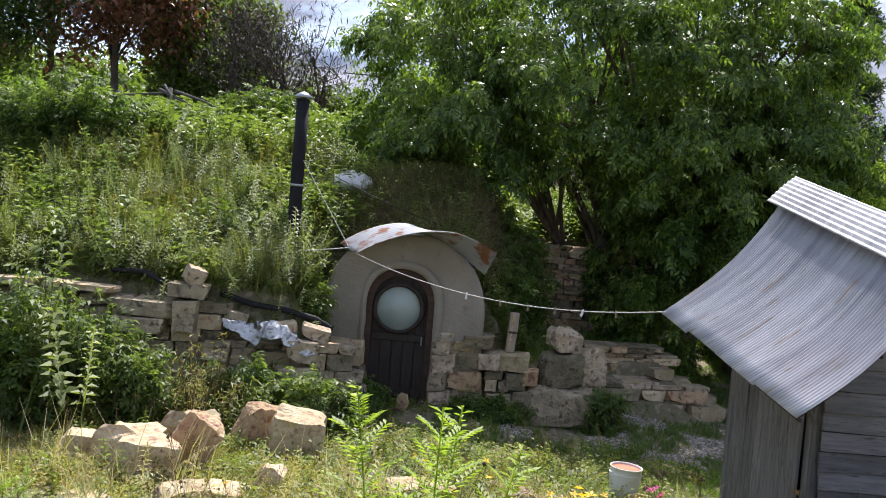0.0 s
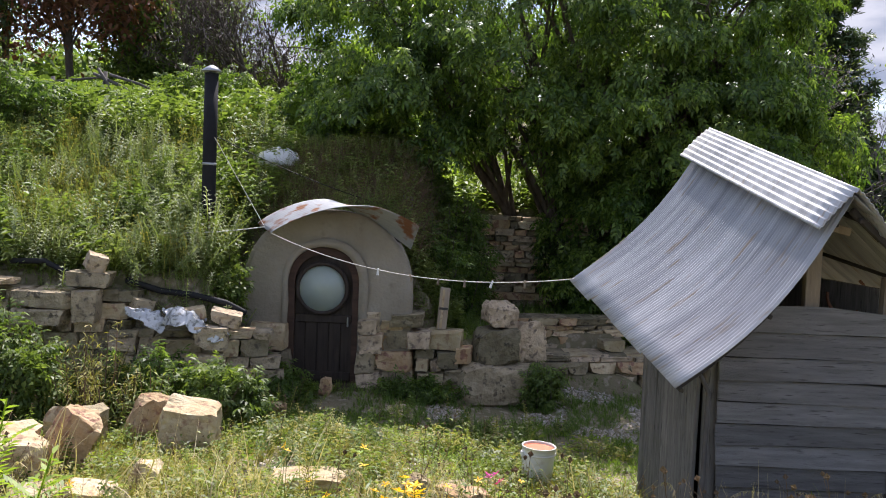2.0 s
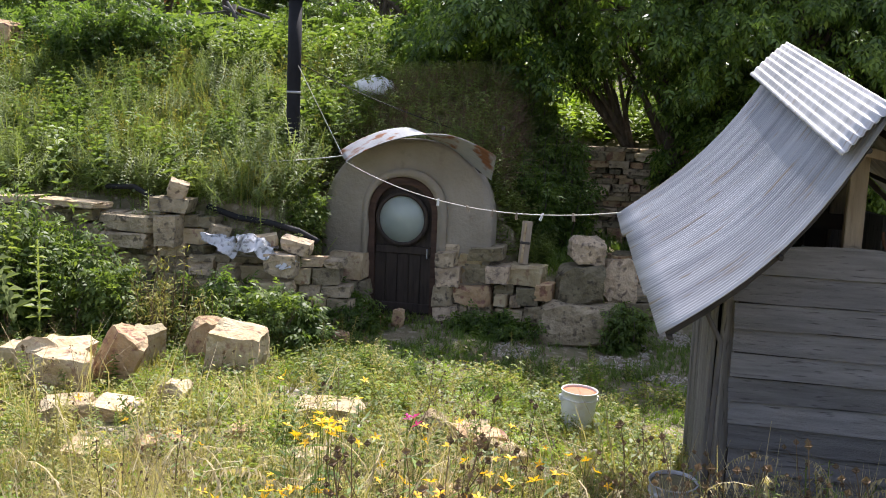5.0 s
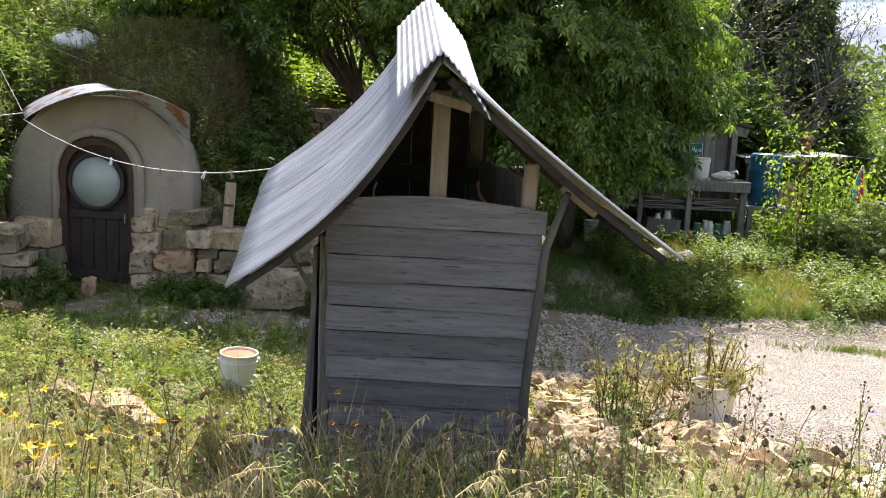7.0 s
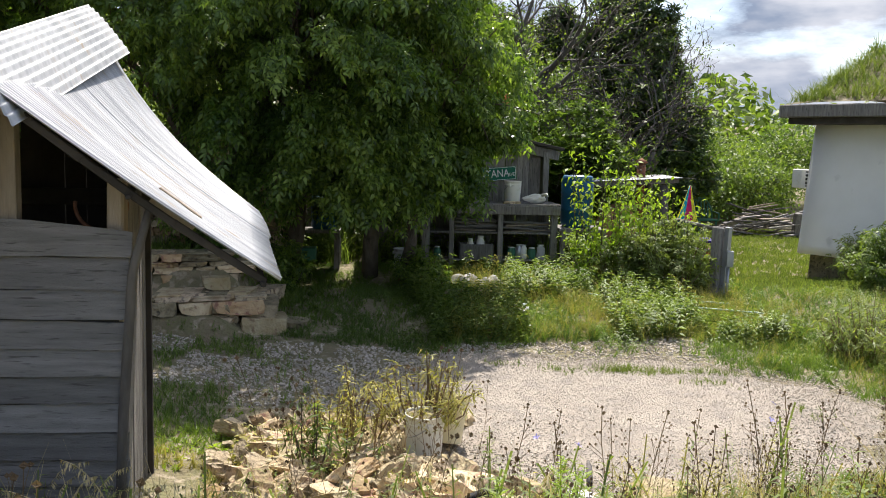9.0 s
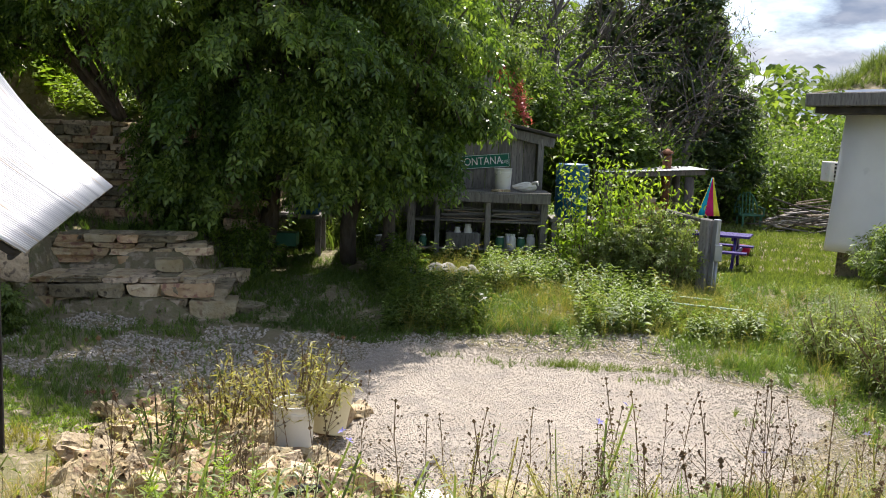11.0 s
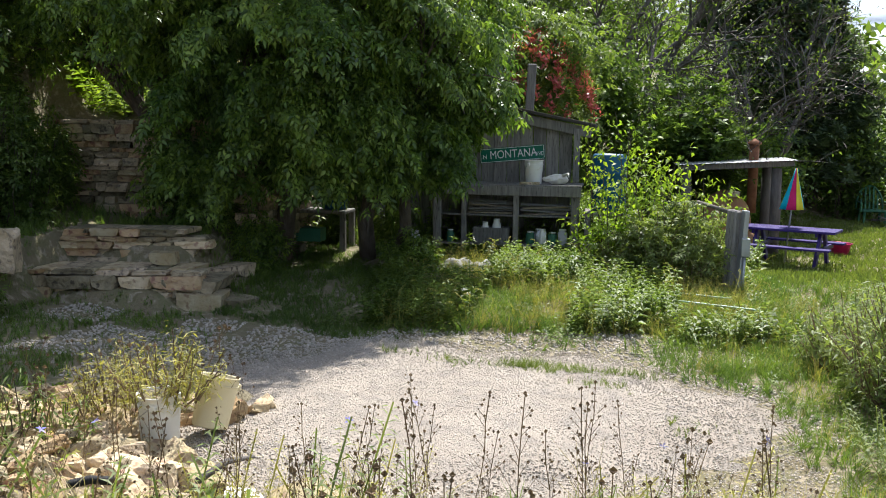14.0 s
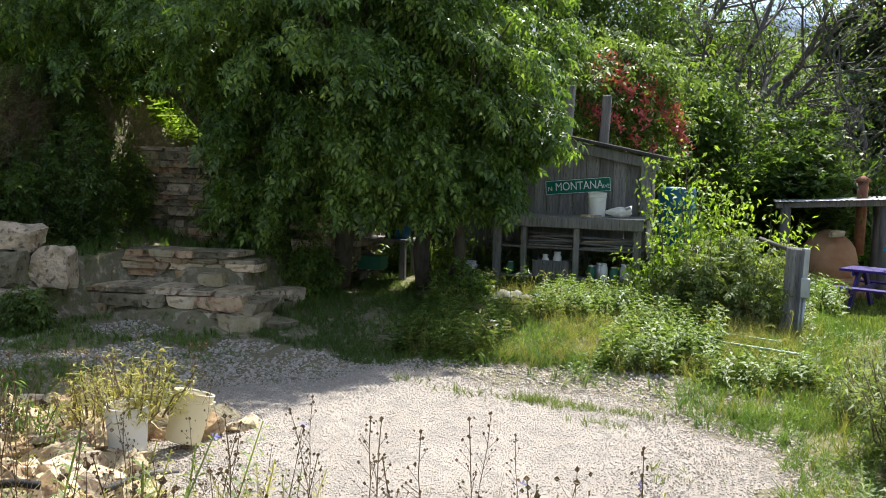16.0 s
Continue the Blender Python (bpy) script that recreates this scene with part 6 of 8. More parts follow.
def conifer(x, y, h, r, seed):
    z = zat(x, y)
    rg_ = np.random.default_rng(seed)
    t = thing("conifer_tree", "tall dark conifer with ragged open branches", "tree", (x, y, z), "background trees")
    out = [tube([(x, y, z - 0.2), (x, y, z + h * 0.5), (x, y, z + h)], [0.22, 0.13, 0.02], 8)]
    P_, Y_, S_ = [], [], []
    for k in range(95):
        hz = rg_.uniform(0.08, 0.98)
        an = rg_.uniform(0, 6.28)
        ln = r * (1.05 - hz) ** 0.75 * rg_.uniform(0.6, 1.15) + 0.15
        a_ = np.array([x, y, z + h * hz])
        e_ = a_ + np.array([math.cos(an) * ln, math.sin(an) * ln, 0.22 * ln * rg_.uniform(-0.6, 1.2)])
        out.append(tube([a_, (a_ + e_) / 2 + (0, 0, 0.06 * ln), e_], [0.035, 0.025, 0.008], 4, False))
        n = int(60 + 110 * ln / r)
        s_ = rg_.random(n) ** 0.7
        P_.append(a_ + s_[:, None] * (e_ - a_) + rg_.normal(0, 0.17, (n, 3)))
        Y_.append(an + rg_.normal(0, 0.7, n))
    P_, Y_ = np.concatenate(P_), np.concatenate(Y_)
    np_part("trunk", join(out), M_BARK, t, "", True)
    np_part("crown", scatter(TUFT5, P_, 0.24, Y_, rg_.normal(0.1, 0.4, len(P_)), rg_.normal(0, 0.5, len(P_))), L_CONIFER, t)


conifer(14.2, 32.5, 12.0, 2.5, 301)
conifer(15.7, 34.0, 7.0, 2.2, 302)
conifer(13.2, 38.5, 6.0, 2.4, 303)
bare_tree("thin_tree", "half-bare grey tree with fine twigs and few leaves", 9.6, 30.0, 10.0, 2.5, 311, L_WOODS, 2600)
bare_tree("thin_tree", "half-bare grey tree with fine twigs and few leaves", 11.4, 31.0, 10.0, 2.5, 312, L_WOODS, 1100)
bare_tree("thin_tree", "half-bare grey tree with fine twigs and few leaves", 12.6, 28.5, 9.0, 2.5, 313, L_WOODS, 1100)
bare_tree("thin_tree", "half-bare grey tree with fine twigs and few leaves", 7.8, 33.0, 9.0, 2.5, 314, L_WOODS, 2000)
bare_tree("bare_thicket", "bare brown leafless thicket on the hill crest", -4.4, 24.5, 5.0, 2, 315, None, 0, M_BARK)
bare_tree("bare_thicket", "bare brown leafless thicket on the hill crest", -5.6, 24.0, 5.0, 2, 316, None, 0, M_BARK)
bare_tree("bare_thicket", "bare brown leafless thicket on the hill crest", -3.6, 25.5, 4.2, 2, 317, None, 0, M_BARK)
bare_tree("bare_thicket", "bare brown leafless thicket on the hill crest", -6.4, 25.0, 4.4, 2, 318, L_WEED, 900, M_BARK)

GREEN_TREES = ((-13.5, 24.0, 7.5, 2.6, L_CONIFER), (-11.8, 25.5, 7.5, 2.0, L_DARK), (-8.2, 26.0, 5.6, 1.6, L_DARK), (-7.2, 27.5, 4.4, 1.4, L_WOODS), (-16.5, 23.0, 7.0, 2.6, L_DARK), (-20, 26.0, 8.0, 3.0, L_DARK),
               (-5.0, 27.0, 1.5, 1.4, L_WOODS), (-3.4, 27.5, 1.3, 1.4, L_WOODS), (0.5, 27.0, 6.0, 2.6, L_DARK), (4.0, 29.0, 7.5, 2.8, L_DARK), (8.6, 27.5, 2.8, 1.6, L_DARK), (10.2, 27.6, 2.6, 1.7, L_DARK), (12.4, 27.8, 3.2, 1.6, L_DARK), (10.9, 34, 3.8, 2.2, L_DARK), (8.5, 35, 4.0, 2.2, L_DARK),
               (17.4, 38.0, 3.2, 2.2, L_WOODS), (19.3, 40.0, 3.4, 2.4, L_WOODS), (21.8, 41.0, 3.2, 2.4, L_WOODS), (20.5, 37.0, 2.4, 1.8, L_WOODS), (18.2, 35.6, 2.3, 1.4, L_WOODS), (24.5, 43.0, 3.8, 2.6, L_DARK), (16.4, 33.6, 2.6, 1.5, L_DARK), (13.0, 30.0, 2.6, 1.4, L_DARK),
               (28, 44.0, 4.0, 3.0, L_WOODS), (33, 44.0, 4.0, 3.0, L_WOODS), (5.6, 30.0, 5.0, 2.4, L_DARK))
for k, (x, y, h, r, m_) in enumerate(GREEN_TREES):
    simple_tree("broadleaf_tree", "leafy green tree at the edge of the woods", x, y, h, r, m_, 400 + k, clumps=160 if h > 4 else 110, per=70, leaf=0.155, low=0.04)
simple_tree("brown_tree", "tree with dead reddish brown foliage", -9.4, 24.5, 7.2, 1.5, L_DEAD, 450, clumps=130, per=34, leaf=0.2, low=0.2)
simple_tree("brown_tree", "tree with dead reddish brown foliage", -8.3, 25.5, 5.6, 1.2, L_DEAD, 451, clumps=80, per=28, leaf=0.2, low=0.3)
simple_tree("young_pine", "small soft green young pine", 10.9, 26.0, 4.3, 0.95, L_DARK, 452, clumps=90, per=50, leaf=0.2, low=0.05, tmpl=TUFT5)
sumac = simple_tree("sumac_tree", "rounded sumac tree with crimson flower heads", 6.85, 23.2, 4.2, 1.75, L_WEED, 460, clumps=150, per=30, leaf=0.26, spread=0.28, low=0.15, tmpl=SPRIG)
rg = np.random.default_rng(461)
n_ = 240
an, u_ = rg.uniform(0, 6.28, n_), rg.uniform(0.0, 1, n_)
Pf = np.stack([6.9 + 1.75 * np.sqrt(1 - u_ ** 2) * np.cos(an), 23.2 + 1.7 * np.sqrt(1 - u_ ** 2) * np.sin(an), 2.75 + 1.85 * u_], -1)
Pf = clump_leaves(Pf[Pf[:, 1] < 23.9], 17, (0.06, 0.06, 0.10), 462)
np_part("red_bloom", scatter(ONELEAF, Pf, 0.12, None, rg.normal(-0.8, 0.5, len(Pf)), rg.normal(0, 0.6, len(Pf))), L_RED, sumac, "crimson flower heads")

# far belt of woods that closes the view
P = []
for k in range(300):
    an = rng.uniform(-math.pi, math.pi)
    rr_ = rng.uniform(52, 75)
    x, y = 4 + rr_ * math.sin(an), 6 + rr_ * math.cos(an)
    if y < -200:
        continue
    h = rng.uniform(1.2, 2.0) if y > 0 and -0.28 < x / y < -0.02 else rng.uniform(3.0, 5.0)
    n = 260
    d_ = rng.normal(0, 1, (n, 3))
    d_ /= np.linalg.norm(d_, axis=1)[:, None]
    P.append(np.array([x, y, zat(x, y) + h * 0.48]) + d_ * np.array([3.0, 3.0, h * 0.55]) * rng.uniform(0.7, 1.1, (n, 1)))
P = np.concatenate(P)
far_woods = np_part("far_woods", scatter(ONELEAF, P, 0.9, None, rng.normal(0, 0.6, len(P)), rng.normal(0, 0.6, len(P))), L_WOODS)
tagged(far_woods, "distant belt of green woodland", "woods", kind="stuff")

# ---- the weedy bank above the retaining wall ----
P = spots(6400, -9.5, -1.5, 10.45, 14.2)
plants("bank_weeds", "dense feathery green weeds covering the bank", "weeds", FEATHER, L_FERN, P, rng.uniform(0.32, 0.70, len(P)) * (0.7 + 0.6 * patchy(P[:, 0], P[:, 1], 1.4, 0.3)), 0.38)
P = spots(900, -9.5, -1.6, 10.6, 14.8, lambda x, y: patchy(x, y, 1.3, 6.0) > 0.42)
plants("bank_bushes", "low leafy bushes on the weedy bank", "weeds", BUSHLET, L_FERN, P, rng.uniform(0.25, 0.55, len(P)), 0.25)
P = spots(1900, -9.5, -1.3, 10.5, 17.5, lambda x, y: patchy(x, y, 0.7, 2) > 0.42)
plants("bank_weeds", "leafy green weeds on the bank", "weeds", WEEDS, L_WEED, P, rng.uniform(0.35, 0.8, len(P)))
P = spots(2600, -14, 0.3, 13.8, 23, lambda x, y: (x < -1.9) | (y > 14.6))
plants("hill_weeds", "tall mixed weeds on the hilltop", "weeds", WEEDS + LEAFY, L_WEED, P, rng.uniform(0.5, 1.0, len(P)))
P = spots(2400, -9.5, -1.5, 10.6, 14.5, lambda x, y: patchy(x, y, 0.9, 4) > 0.5)
plants("dry_weeds", "brownish dry weed stems on the bank", "weeds", WISPY + UMBEL, L_OLIVE, P, rng.uniform(0.4, 0.8, len(P)), 0.3)
P = spots(3400, -1.7, 1.2, 11.75, 14.6)
plants("turf_weeds", "shaggy weeds on the hut's turf roof", "weeds", FEATHER + WEEDS, L_FERN, P, rng.uniform(0.22, 0.48, len(P)))
P = spots(2400, -1.3, 0.75, 11.9, 13.4)
plants("dry_turf", "hanging brown dry grass on the turf roof", "grass", WISPY, L_BROWNSTEM, P, rng.uniform(0.32, 0.6, len(P)), 0.7)
P = spots(900, -0.5, 4.2, 15.6, 18.5)
plants("bank_weeds", "leafy weeds above the upper wall", "weeds", LEAFY + WEEDS, L_WEED, P[P[:, 0] > 1.2], rng.uniform(0.35, 0.7, int((P[:, 0] > 1.2).sum())))
# same weeds in a brighter leaf colour, painting the sunlit patch
P = P[P[:, 0] <= 1.2]
plants("bank_weeds", "weeds above the upper wall, coloured brighter as if sunlit", "weeds", LEAFY + WEEDS, L_BRIGHT, P, rng.uniform(0.35, 0.7, len(P)))


def shrub(name, label, x, y, rx, ry, h, m_, n, leaf, seed, tmpl=None, base=None, group="shrubs"):
    rg_ = np.random.default_rng(seed)
    z = zat(x, y) if base is None else base
    t = thing(name, label, "shrub", (x, y, z), group)
    ns = max(14, n // 45)
    an, rd = rg_.uniform(0, 6.28, ns), np.sqrt(rg_.random(ns))
    foot = np.stack([x + 0.55 * rx * rd * np.cos(an), y + 0.55 * ry * rd * np.sin(an), np.full(ns, z - 0.03)], -1)
    tip = np.stack([x + 1.05 * rx * rd * np.cos(an) + rg_.normal(0, 0.08 * rx, ns), y + 1.05 * ry * rd * np.sin(an), z + h * (1.08 - 0.55 * rd ** 2) * rg_.uniform(0.6, 1.08, ns)], -1)
    bow = rg_.normal(0, 0.06, (ns, 3)) * h
    stems = [tube(np.stack([foot[k], (foot[k] + tip[k]) / 2 + bow[k], tip[k]]), [0.010, 0.007, 0.003], 4, False) for k in range(ns)]
    w_ = rg_.integers(0, ns, n)
    s_ = rg_.uniform(0.06, 1.02, n)[:, None]
    P_ = foot[w_] * (1 - s_) + tip[w_] * s_ + bow[w_] * (4 * s_ * (1 - s_)) * 0.5 + rg_.normal(0, 0.035 + 0.03 * h, (n, 3)) * (1.1 - 0.7 * s_)
    P_ = P_[P_[:, 2] > z - 0.02]
    n = len(P_)
    tagged(np_part("framework", join(stems), L_BROWNSTEM if m_ in (L_OLIVE, L_FERN) else M_BARK, t, "", True), kind="stuff")
    np_part("leaves", scatter(tmpl or SPRIG, P_, leaf * rg_.uniform(0.7, 1.3, n), None, rg_.normal(0.1, 0.5, n), rg_.normal(0, 0.5, n)), m_, t)
    return t


shrub("dark_shrub", "dense rounded dark green shrub on the hill", -6.1, 14.2, 1.3, 0.9, 1.25, L_DARK, 4200, 0.17, 501)
shrub("dark_shrub", "dense rounded dark green shrub on the hill", -4.6, 15.2, 1.0, 0.8, 0.75, L_WEED, 3000, 0.17, 502)
shrub("dark_shrub", "dense rounded dark green shrub on the hill", -7.9, 15.2, 1.2, 0.9, 1.1, L_DARK, 4200, 0.17, 503)
shrub("dark_shrub", "dense rounded dark green shrub on the hill", -3.5, 17.0, 1.0, 0.8, 1.2, L_WOODS, 3000, 0.18, 504)
shrub("dark_shrub", "leafy shrub growing beside the stove pipe", -1.85, 11.2, 0.32, 0.3, 1.0, L_WEED, 1300, 0.15, 505, base=1.35)
shrub("dark_shrub", "leafy shrub growing beside the hut wall", -1.62, 11.0, 0.28, 0.3, 0.9, L_WEED, 1000, 0.14, 506, base=1.2)
shrub("understory_shrub", "dark leafy undergrowth at the tree's foot", 3.3, 14.75, 0.55, 0.5, 1.3, L_TREE, 2200, 0.15, 530)
shrub("understory_shrub", "dark leafy undergrowth at the tree's foot", 3.9, 15.0, 0.5, 0.45, 1.0, L_TREE, 1600, 0.15, 531)
shrub("understory_shrub", "dark leafy undergrowth at the tree's foot", 6.2, 15.6, 0.4, 0.4, 0.7, L_TREE, 1000, 0.13, 532)
shrub("understory_shrub", "dark leafy shrub beside the terrace post", 1.2, 13.5, 0.5, 0.4, 1.75, L_DARK, 2400, 0.15, 536)
for k, (x, y, h) in enumerate(((0.85, 12.5, 0.9), (0.95, 13.2, 1.3), (0.7, 13.9, 1.2), (1.0, 14.6, 1.3))):
    shrub("understory_shrub", "dark leafy shrub on the slope beside the hut", x, y, 0.42, 0.4, h, L_DARK, 1500, 0.14, 560 + k)
shrub("thicket", "dense dark thicket behind the potting table", 4.6, 20.3, 1.3, 0.8, 2.6, L_DARK, 4200, 0.2, 534)
shrub("thicket", "dense dark thicket behind the potting table", 6.4, 20.8, 1.4, 0.8, 2.4, L_DARK, 4200, 0.2, 535)
shrub("nettle_clump", "tall leafy green weeds in front of the retaining wall", -4.1, 9.2, 0.9, 0.7, 1.55, L_WEED, 3600, 0.17, 507)
shrub("nettle_clump", "tall leafy green weeds in front of the retaining wall", -3.2, 9.3, 0.5, 0.4, 0.95, L_WEED, 1700, 0.15, 508)
shrub("nettle_clump", "tall leafy green weeds in front of the retaining wall", -5.4, 8.9, 0.9, 0.7, 1.7, L_WEED, 3000, 0.18, 509)
shrub("seeding_weeds", "brownish seeding weeds before the retaining wall", -2.45, 9.35, 0.45, 0.35, 0.95, L_OLIVE, 1700, 0.075, 570, NARROW)
shrub("seeding_weeds", "thin green weeds before the retaining wall", -2.9, 9.6, 0.5, 0.3, 0.8, L_FERN, 1500, 0.09, 571, NARROW)
shrub("seeding_weeds", "thin green weeds before the retaining wall", -1.9, 9.3, 0.4, 0.3, 0.6, L_FERN, 1000, 0.09, 572, NARROW)
shrub("wall_shrub", "leafy green bush at the foot of the wall", -1.25, 9.5, 0.48, 0.4, 0.62, L_WEED, 2000, 0.14, 510)
shrub("wall_shrub", "leafy green bush at the foot of the wall", -1.95, 9.7, 0.6, 0.4, 0.75, L_DARK, 1800, 0.14, 511)
shrub("wall_shrub", "dark green bush beside the hut door", -1.12, 10.75, 0.34, 0.3, 0.62, L_DARK, 1600, 0.12, 512)
shrub("wall_shrub", "dark green bush beside the hut door", -0.72, 10.6, 0.26, 0.25, 0.40, L_DARK, 900, 0.11, 513)
shrub("wall_shrub", "low green weeds at the foot of the blocks", 0.75, 11.1, 0.6, 0.3, 0.32, L_DARK, 1300, 0.11, 514)
shrub("wall_shrub", "low green weeds beside the boulders", 2.2, 11.4, 0.32, 0.3, 0.55, L_WEED, 1000, 0.12, 515)
shrub("grey_green_shrub", "dense grey-green bush by the gate post", 10.05, 15.3, 0.75, 0.55, 1.25, L_FERN, 3800, 0.13, 520)
shrub("grey_green_shrub", "dense grey-green bush by the gate post", 9.4, 15.5, 0.5, 0.5, 0.85, L_FERN, 1500, 0.13, 521)
shrub("aster_clump", "big feathery grey-green weed clump beside the gravel", 11.85, 10.9, 0.85, 0.9, 1.25, L_FERN, 10000, 0.10, 522, NARROW)
shrub("aster_clump", "big feathery grey-green weed clump beside the gravel", 12.9, 12.0, 1.0, 0.95, 1.2, L_FERN, 9000, 0.10, 523, NARROW)
shrub("aster_clump", "big feathery grey-green weed clump beside the gravel", 11.6, 12.3, 0.6, 0.6, 0.75, L_FERN, 4600, 0.10, 524, NARROW)
shrub("house_weeds", "tall seeding weeds in front of the house", 15.6, 18.4, 1.3, 0.8, 1.25, L_FERN, 4200, 0.16, 525)
shrub("house_weeds", "tall seeding weeds in front of the house", 14.4, 16.0, 1.1, 0.9, 1.1, L_WEED, 3200, 0.15, 526)
shrub("house_weeds", "tall seeding weeds in front of the house", 17.5, 17.6, 1.4, 0.8, 1.4, L_WEED, 3200, 0.16, 527)


def sapling(x, y, h, n, seed, m_=None):
    rg_ = np.random.default_rng(seed)
    z = zat(x, y)
    t = thing("sapling", "slender sapling with bright yellow-green leaves", "sapling", (x, y, z), "saplings by the bench")
    out, P_ = [], []
    for _ in range(5):
        e_ = np.array([x + rg_.normal(0, 0.28), y + rg_.normal(0, 0.2), z + h * rg_.uniform(0.7, 1.0)])
        b_ = np.array([x + rg_.normal(0, 0.05), y + rg_.normal(0, 0.05), z - 0.05])
        s_ = np.linspace(0, 1, 6)[:, None]
        pts = b_ + s_ * (e_ - b_) + np.sin(s_ * 3) * rg_.normal(0, 0.08, 3)
        out.append(tube(pts, np.linspace(0.013, 0.003, 6), 5, False))
        s2 = rg_.uniform(0.25, 1.0, (n // 5, 1))
        P_.append(b_ + s2 * (e_ - b_) + np.sin(s2 * 3) * 0.02 + rg_.normal(0, 0.09, (n // 5, 3)))
    P_ = np.concatenate(P_)
    for o_ in out:
        np_part("stem", o_, M_BARK, t, "", True)
    np_part("leaves", scatter(ONELEAF, P_, 0.088 * rg_.uniform(0.7, 1.3, len(P_)), None, rg_.normal(0.35, 0.4, len(P_)), rg_.normal(0, 0.4, len(P_))), m_ or L_BRIGHT, t)


for k, (x, y, h) in enumerate(((8.95, 16.3, 2.2), (9.3, 16.2, 2.1), (9.7, 16.0, 2.0), (10.05, 16.3, 1.95), (9.5, 15.7, 1.5), (9.15, 15.9, 1.2), (10.5, 16.4, 1.5), (9.0, 15.6, 0.9))):
    sapling(x, y, h * 1.08, 330, 540 + k)

# ---- yard, drive edges and lawn ----
def off_drive(x, y):
    return ~in_drive(x, y, 0.05) & ~(strip_mask(x, y) & (rng.random(len(x)) < 0.88)) & ~((x > 2.8) & (x < 4.25) & (y > 6.55) & (y < 8.4))


P = spots(15000, -4, 4.8, 7.0, 12.8, lambda x, y: off_drive(x, y) & (patchy(x, y, 1.3, 1) + 0.35 * rng.random(len(x)) > 0.40))
plants("yard_grass", "short green grass and clover in the yard", "grass", GRASS, L_GRASS, P[P[:, 1] > 8.7], rng.uniform(0.06, 0.15, int((P[:, 1] > 8.7).sum())), 0.35)
plants("yard_dry_grass", "short yellowing grass in the sunny yard", "grass", GRASS + WISPY, L_OLIVE, P[P[:, 1] <= 8.7], rng.uniform(0.08, 0.2, int((P[:, 1] <= 8.7).sum())), 0.4)
P = spots(3200, -3, 4.4, 7.2, 10.2, lambda x, y: off_drive(x, y) & (patchy(x, y, 1.3, 3) > 0.4))
plants("yard_clover", "low bright green leafy groundcover", "groundcover", [TUFT5], L_BRIGHT, P, rng.uniform(0.05, 0.10, len(P)), 0.4)
P = spots(12000, 4.0, 11.4, 11.8, 17.0, lambda x, y: off_drive(x, y) & ((x - 4.0) * 0.3 + y > 13.2) & ~((x < 4.3) & (y > 12.4)) & ~((x < 6.2) & (rng.random(len(x)) < 0.75)) & (patchy(x, y, 1.7, 0.7) + 0.3 * rng.random(len(x)) > 0.35))
plants("rough_grass", "long green grass between drive and bench", "grass", GRASS, L_GRASS, P, rng.uniform(0.08, 0.22, len(P)) * (0.6 + 0.5 * sst(5.5, 7.5, P[:, 0])), 0.6)
# dark leaf colour here paints extra shade onto the grass
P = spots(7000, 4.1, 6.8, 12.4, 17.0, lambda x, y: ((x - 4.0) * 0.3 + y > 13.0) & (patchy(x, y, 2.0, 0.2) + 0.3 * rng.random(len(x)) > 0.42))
plants("shade_grass", "short grass under the tree, coloured darker to deepen its shade", "grass", GRASS, L_DARK, P, rng.uniform(0.05, 0.14, len(P)), 0.4)
P = spots(2600, 6.4, 11.0, 12.9, 16.2, lambda x, y: patchy(x, y, 1.3, 2.2) > 0.4)
plants("rough_dry_grass", "straw-coloured stems mixed in the long grass", "grass", WISPY, L_OLIVE, P, rng.uniform(0.2, 0.45, len(P)), 0.4)
P = spots(1300, 5.6, 11.2, 12.7, 16.4, lambda x, y: patchy(x, y, 1.6, 3.5) > 0.42)
plants("rough_bushes", "low leafy weeds mounding in the long grass", "weeds", BUSHLET, L_WEED, P, rng.uniform(0.08, 0.24, len(P)), 0.25)
P = spots(420, 6.4, 11.2, 12.9, 16.2, lambda x, y: patchy(x, y, 1.9, 1.5) > 0.4)
plants("rough_stems", "arching pale grass stems in the long grass", "grass", NODDING, L_OLIVE, P, rng.uniform(0.25, 0.55, len(P)), 0.3)
P = spots(2200, 6.0, 11.0, 12.9, 16.4, lambda x, y: patchy(x, y, 1.0, 0.5) > 0.5)
plants("rough_weeds", "leafy weeds in the long grass", "weeds", WEEDS, L_WEED, P, rng.uniform(0.2, 0.5, len(P)))
P = spots(1500, 10.2, 14.5, 7.5, 15.5, lambda x, y: ~in_drive(x, y, 0.15) & (patchy(x, y, 1.7, 4.0) > 0.4))
plants("verge_bushes", "low leafy weeds along the gravel edge", "weeds", BUSHLET, L_WEED, P, rng.uniform(0.08, 0.26, len(P)), 0.25)
P = spots(8000, 9.6, 14.5, 6.5, 15.5, lambda x, y: ~in_drive(x, y, -0.1))
plants("verge_grass", "bright green grass along the gravel edge", "grass", GRASS, L_GRASS, P, rng.uniform(0.07, 0.20, len(P)), 0.5)
P = spots(1700, 10.9, 15, 8.6, 14.0, lambda x, y: (patchy(x, y, 0.8, 1) > 0.35) & (y < 9.0 + 4.0 * (x - 10.6)))
P2 = spots(2600, 9.8, 14, 7.5, 15.0, lambda x, y: ~in_drive(x, y, 0.1) & (patchy(x, y, 1.5, 2.0) > 0.45))
plants("verge_dry_grass", "yellowing stems in the verge", "grass", WISPY, L_OLIVE, P2, rng.uniform(0.15, 0.4, len(P2)), 0.4)
plants("verge_weeds", "tall feathery weeds on the verge", "weeds", FEATHER, L_FERN, P, rng.uniform(0.3, 0.65, len(P)))
P = spots(27000, 10.8, 24, 15.5, 33)
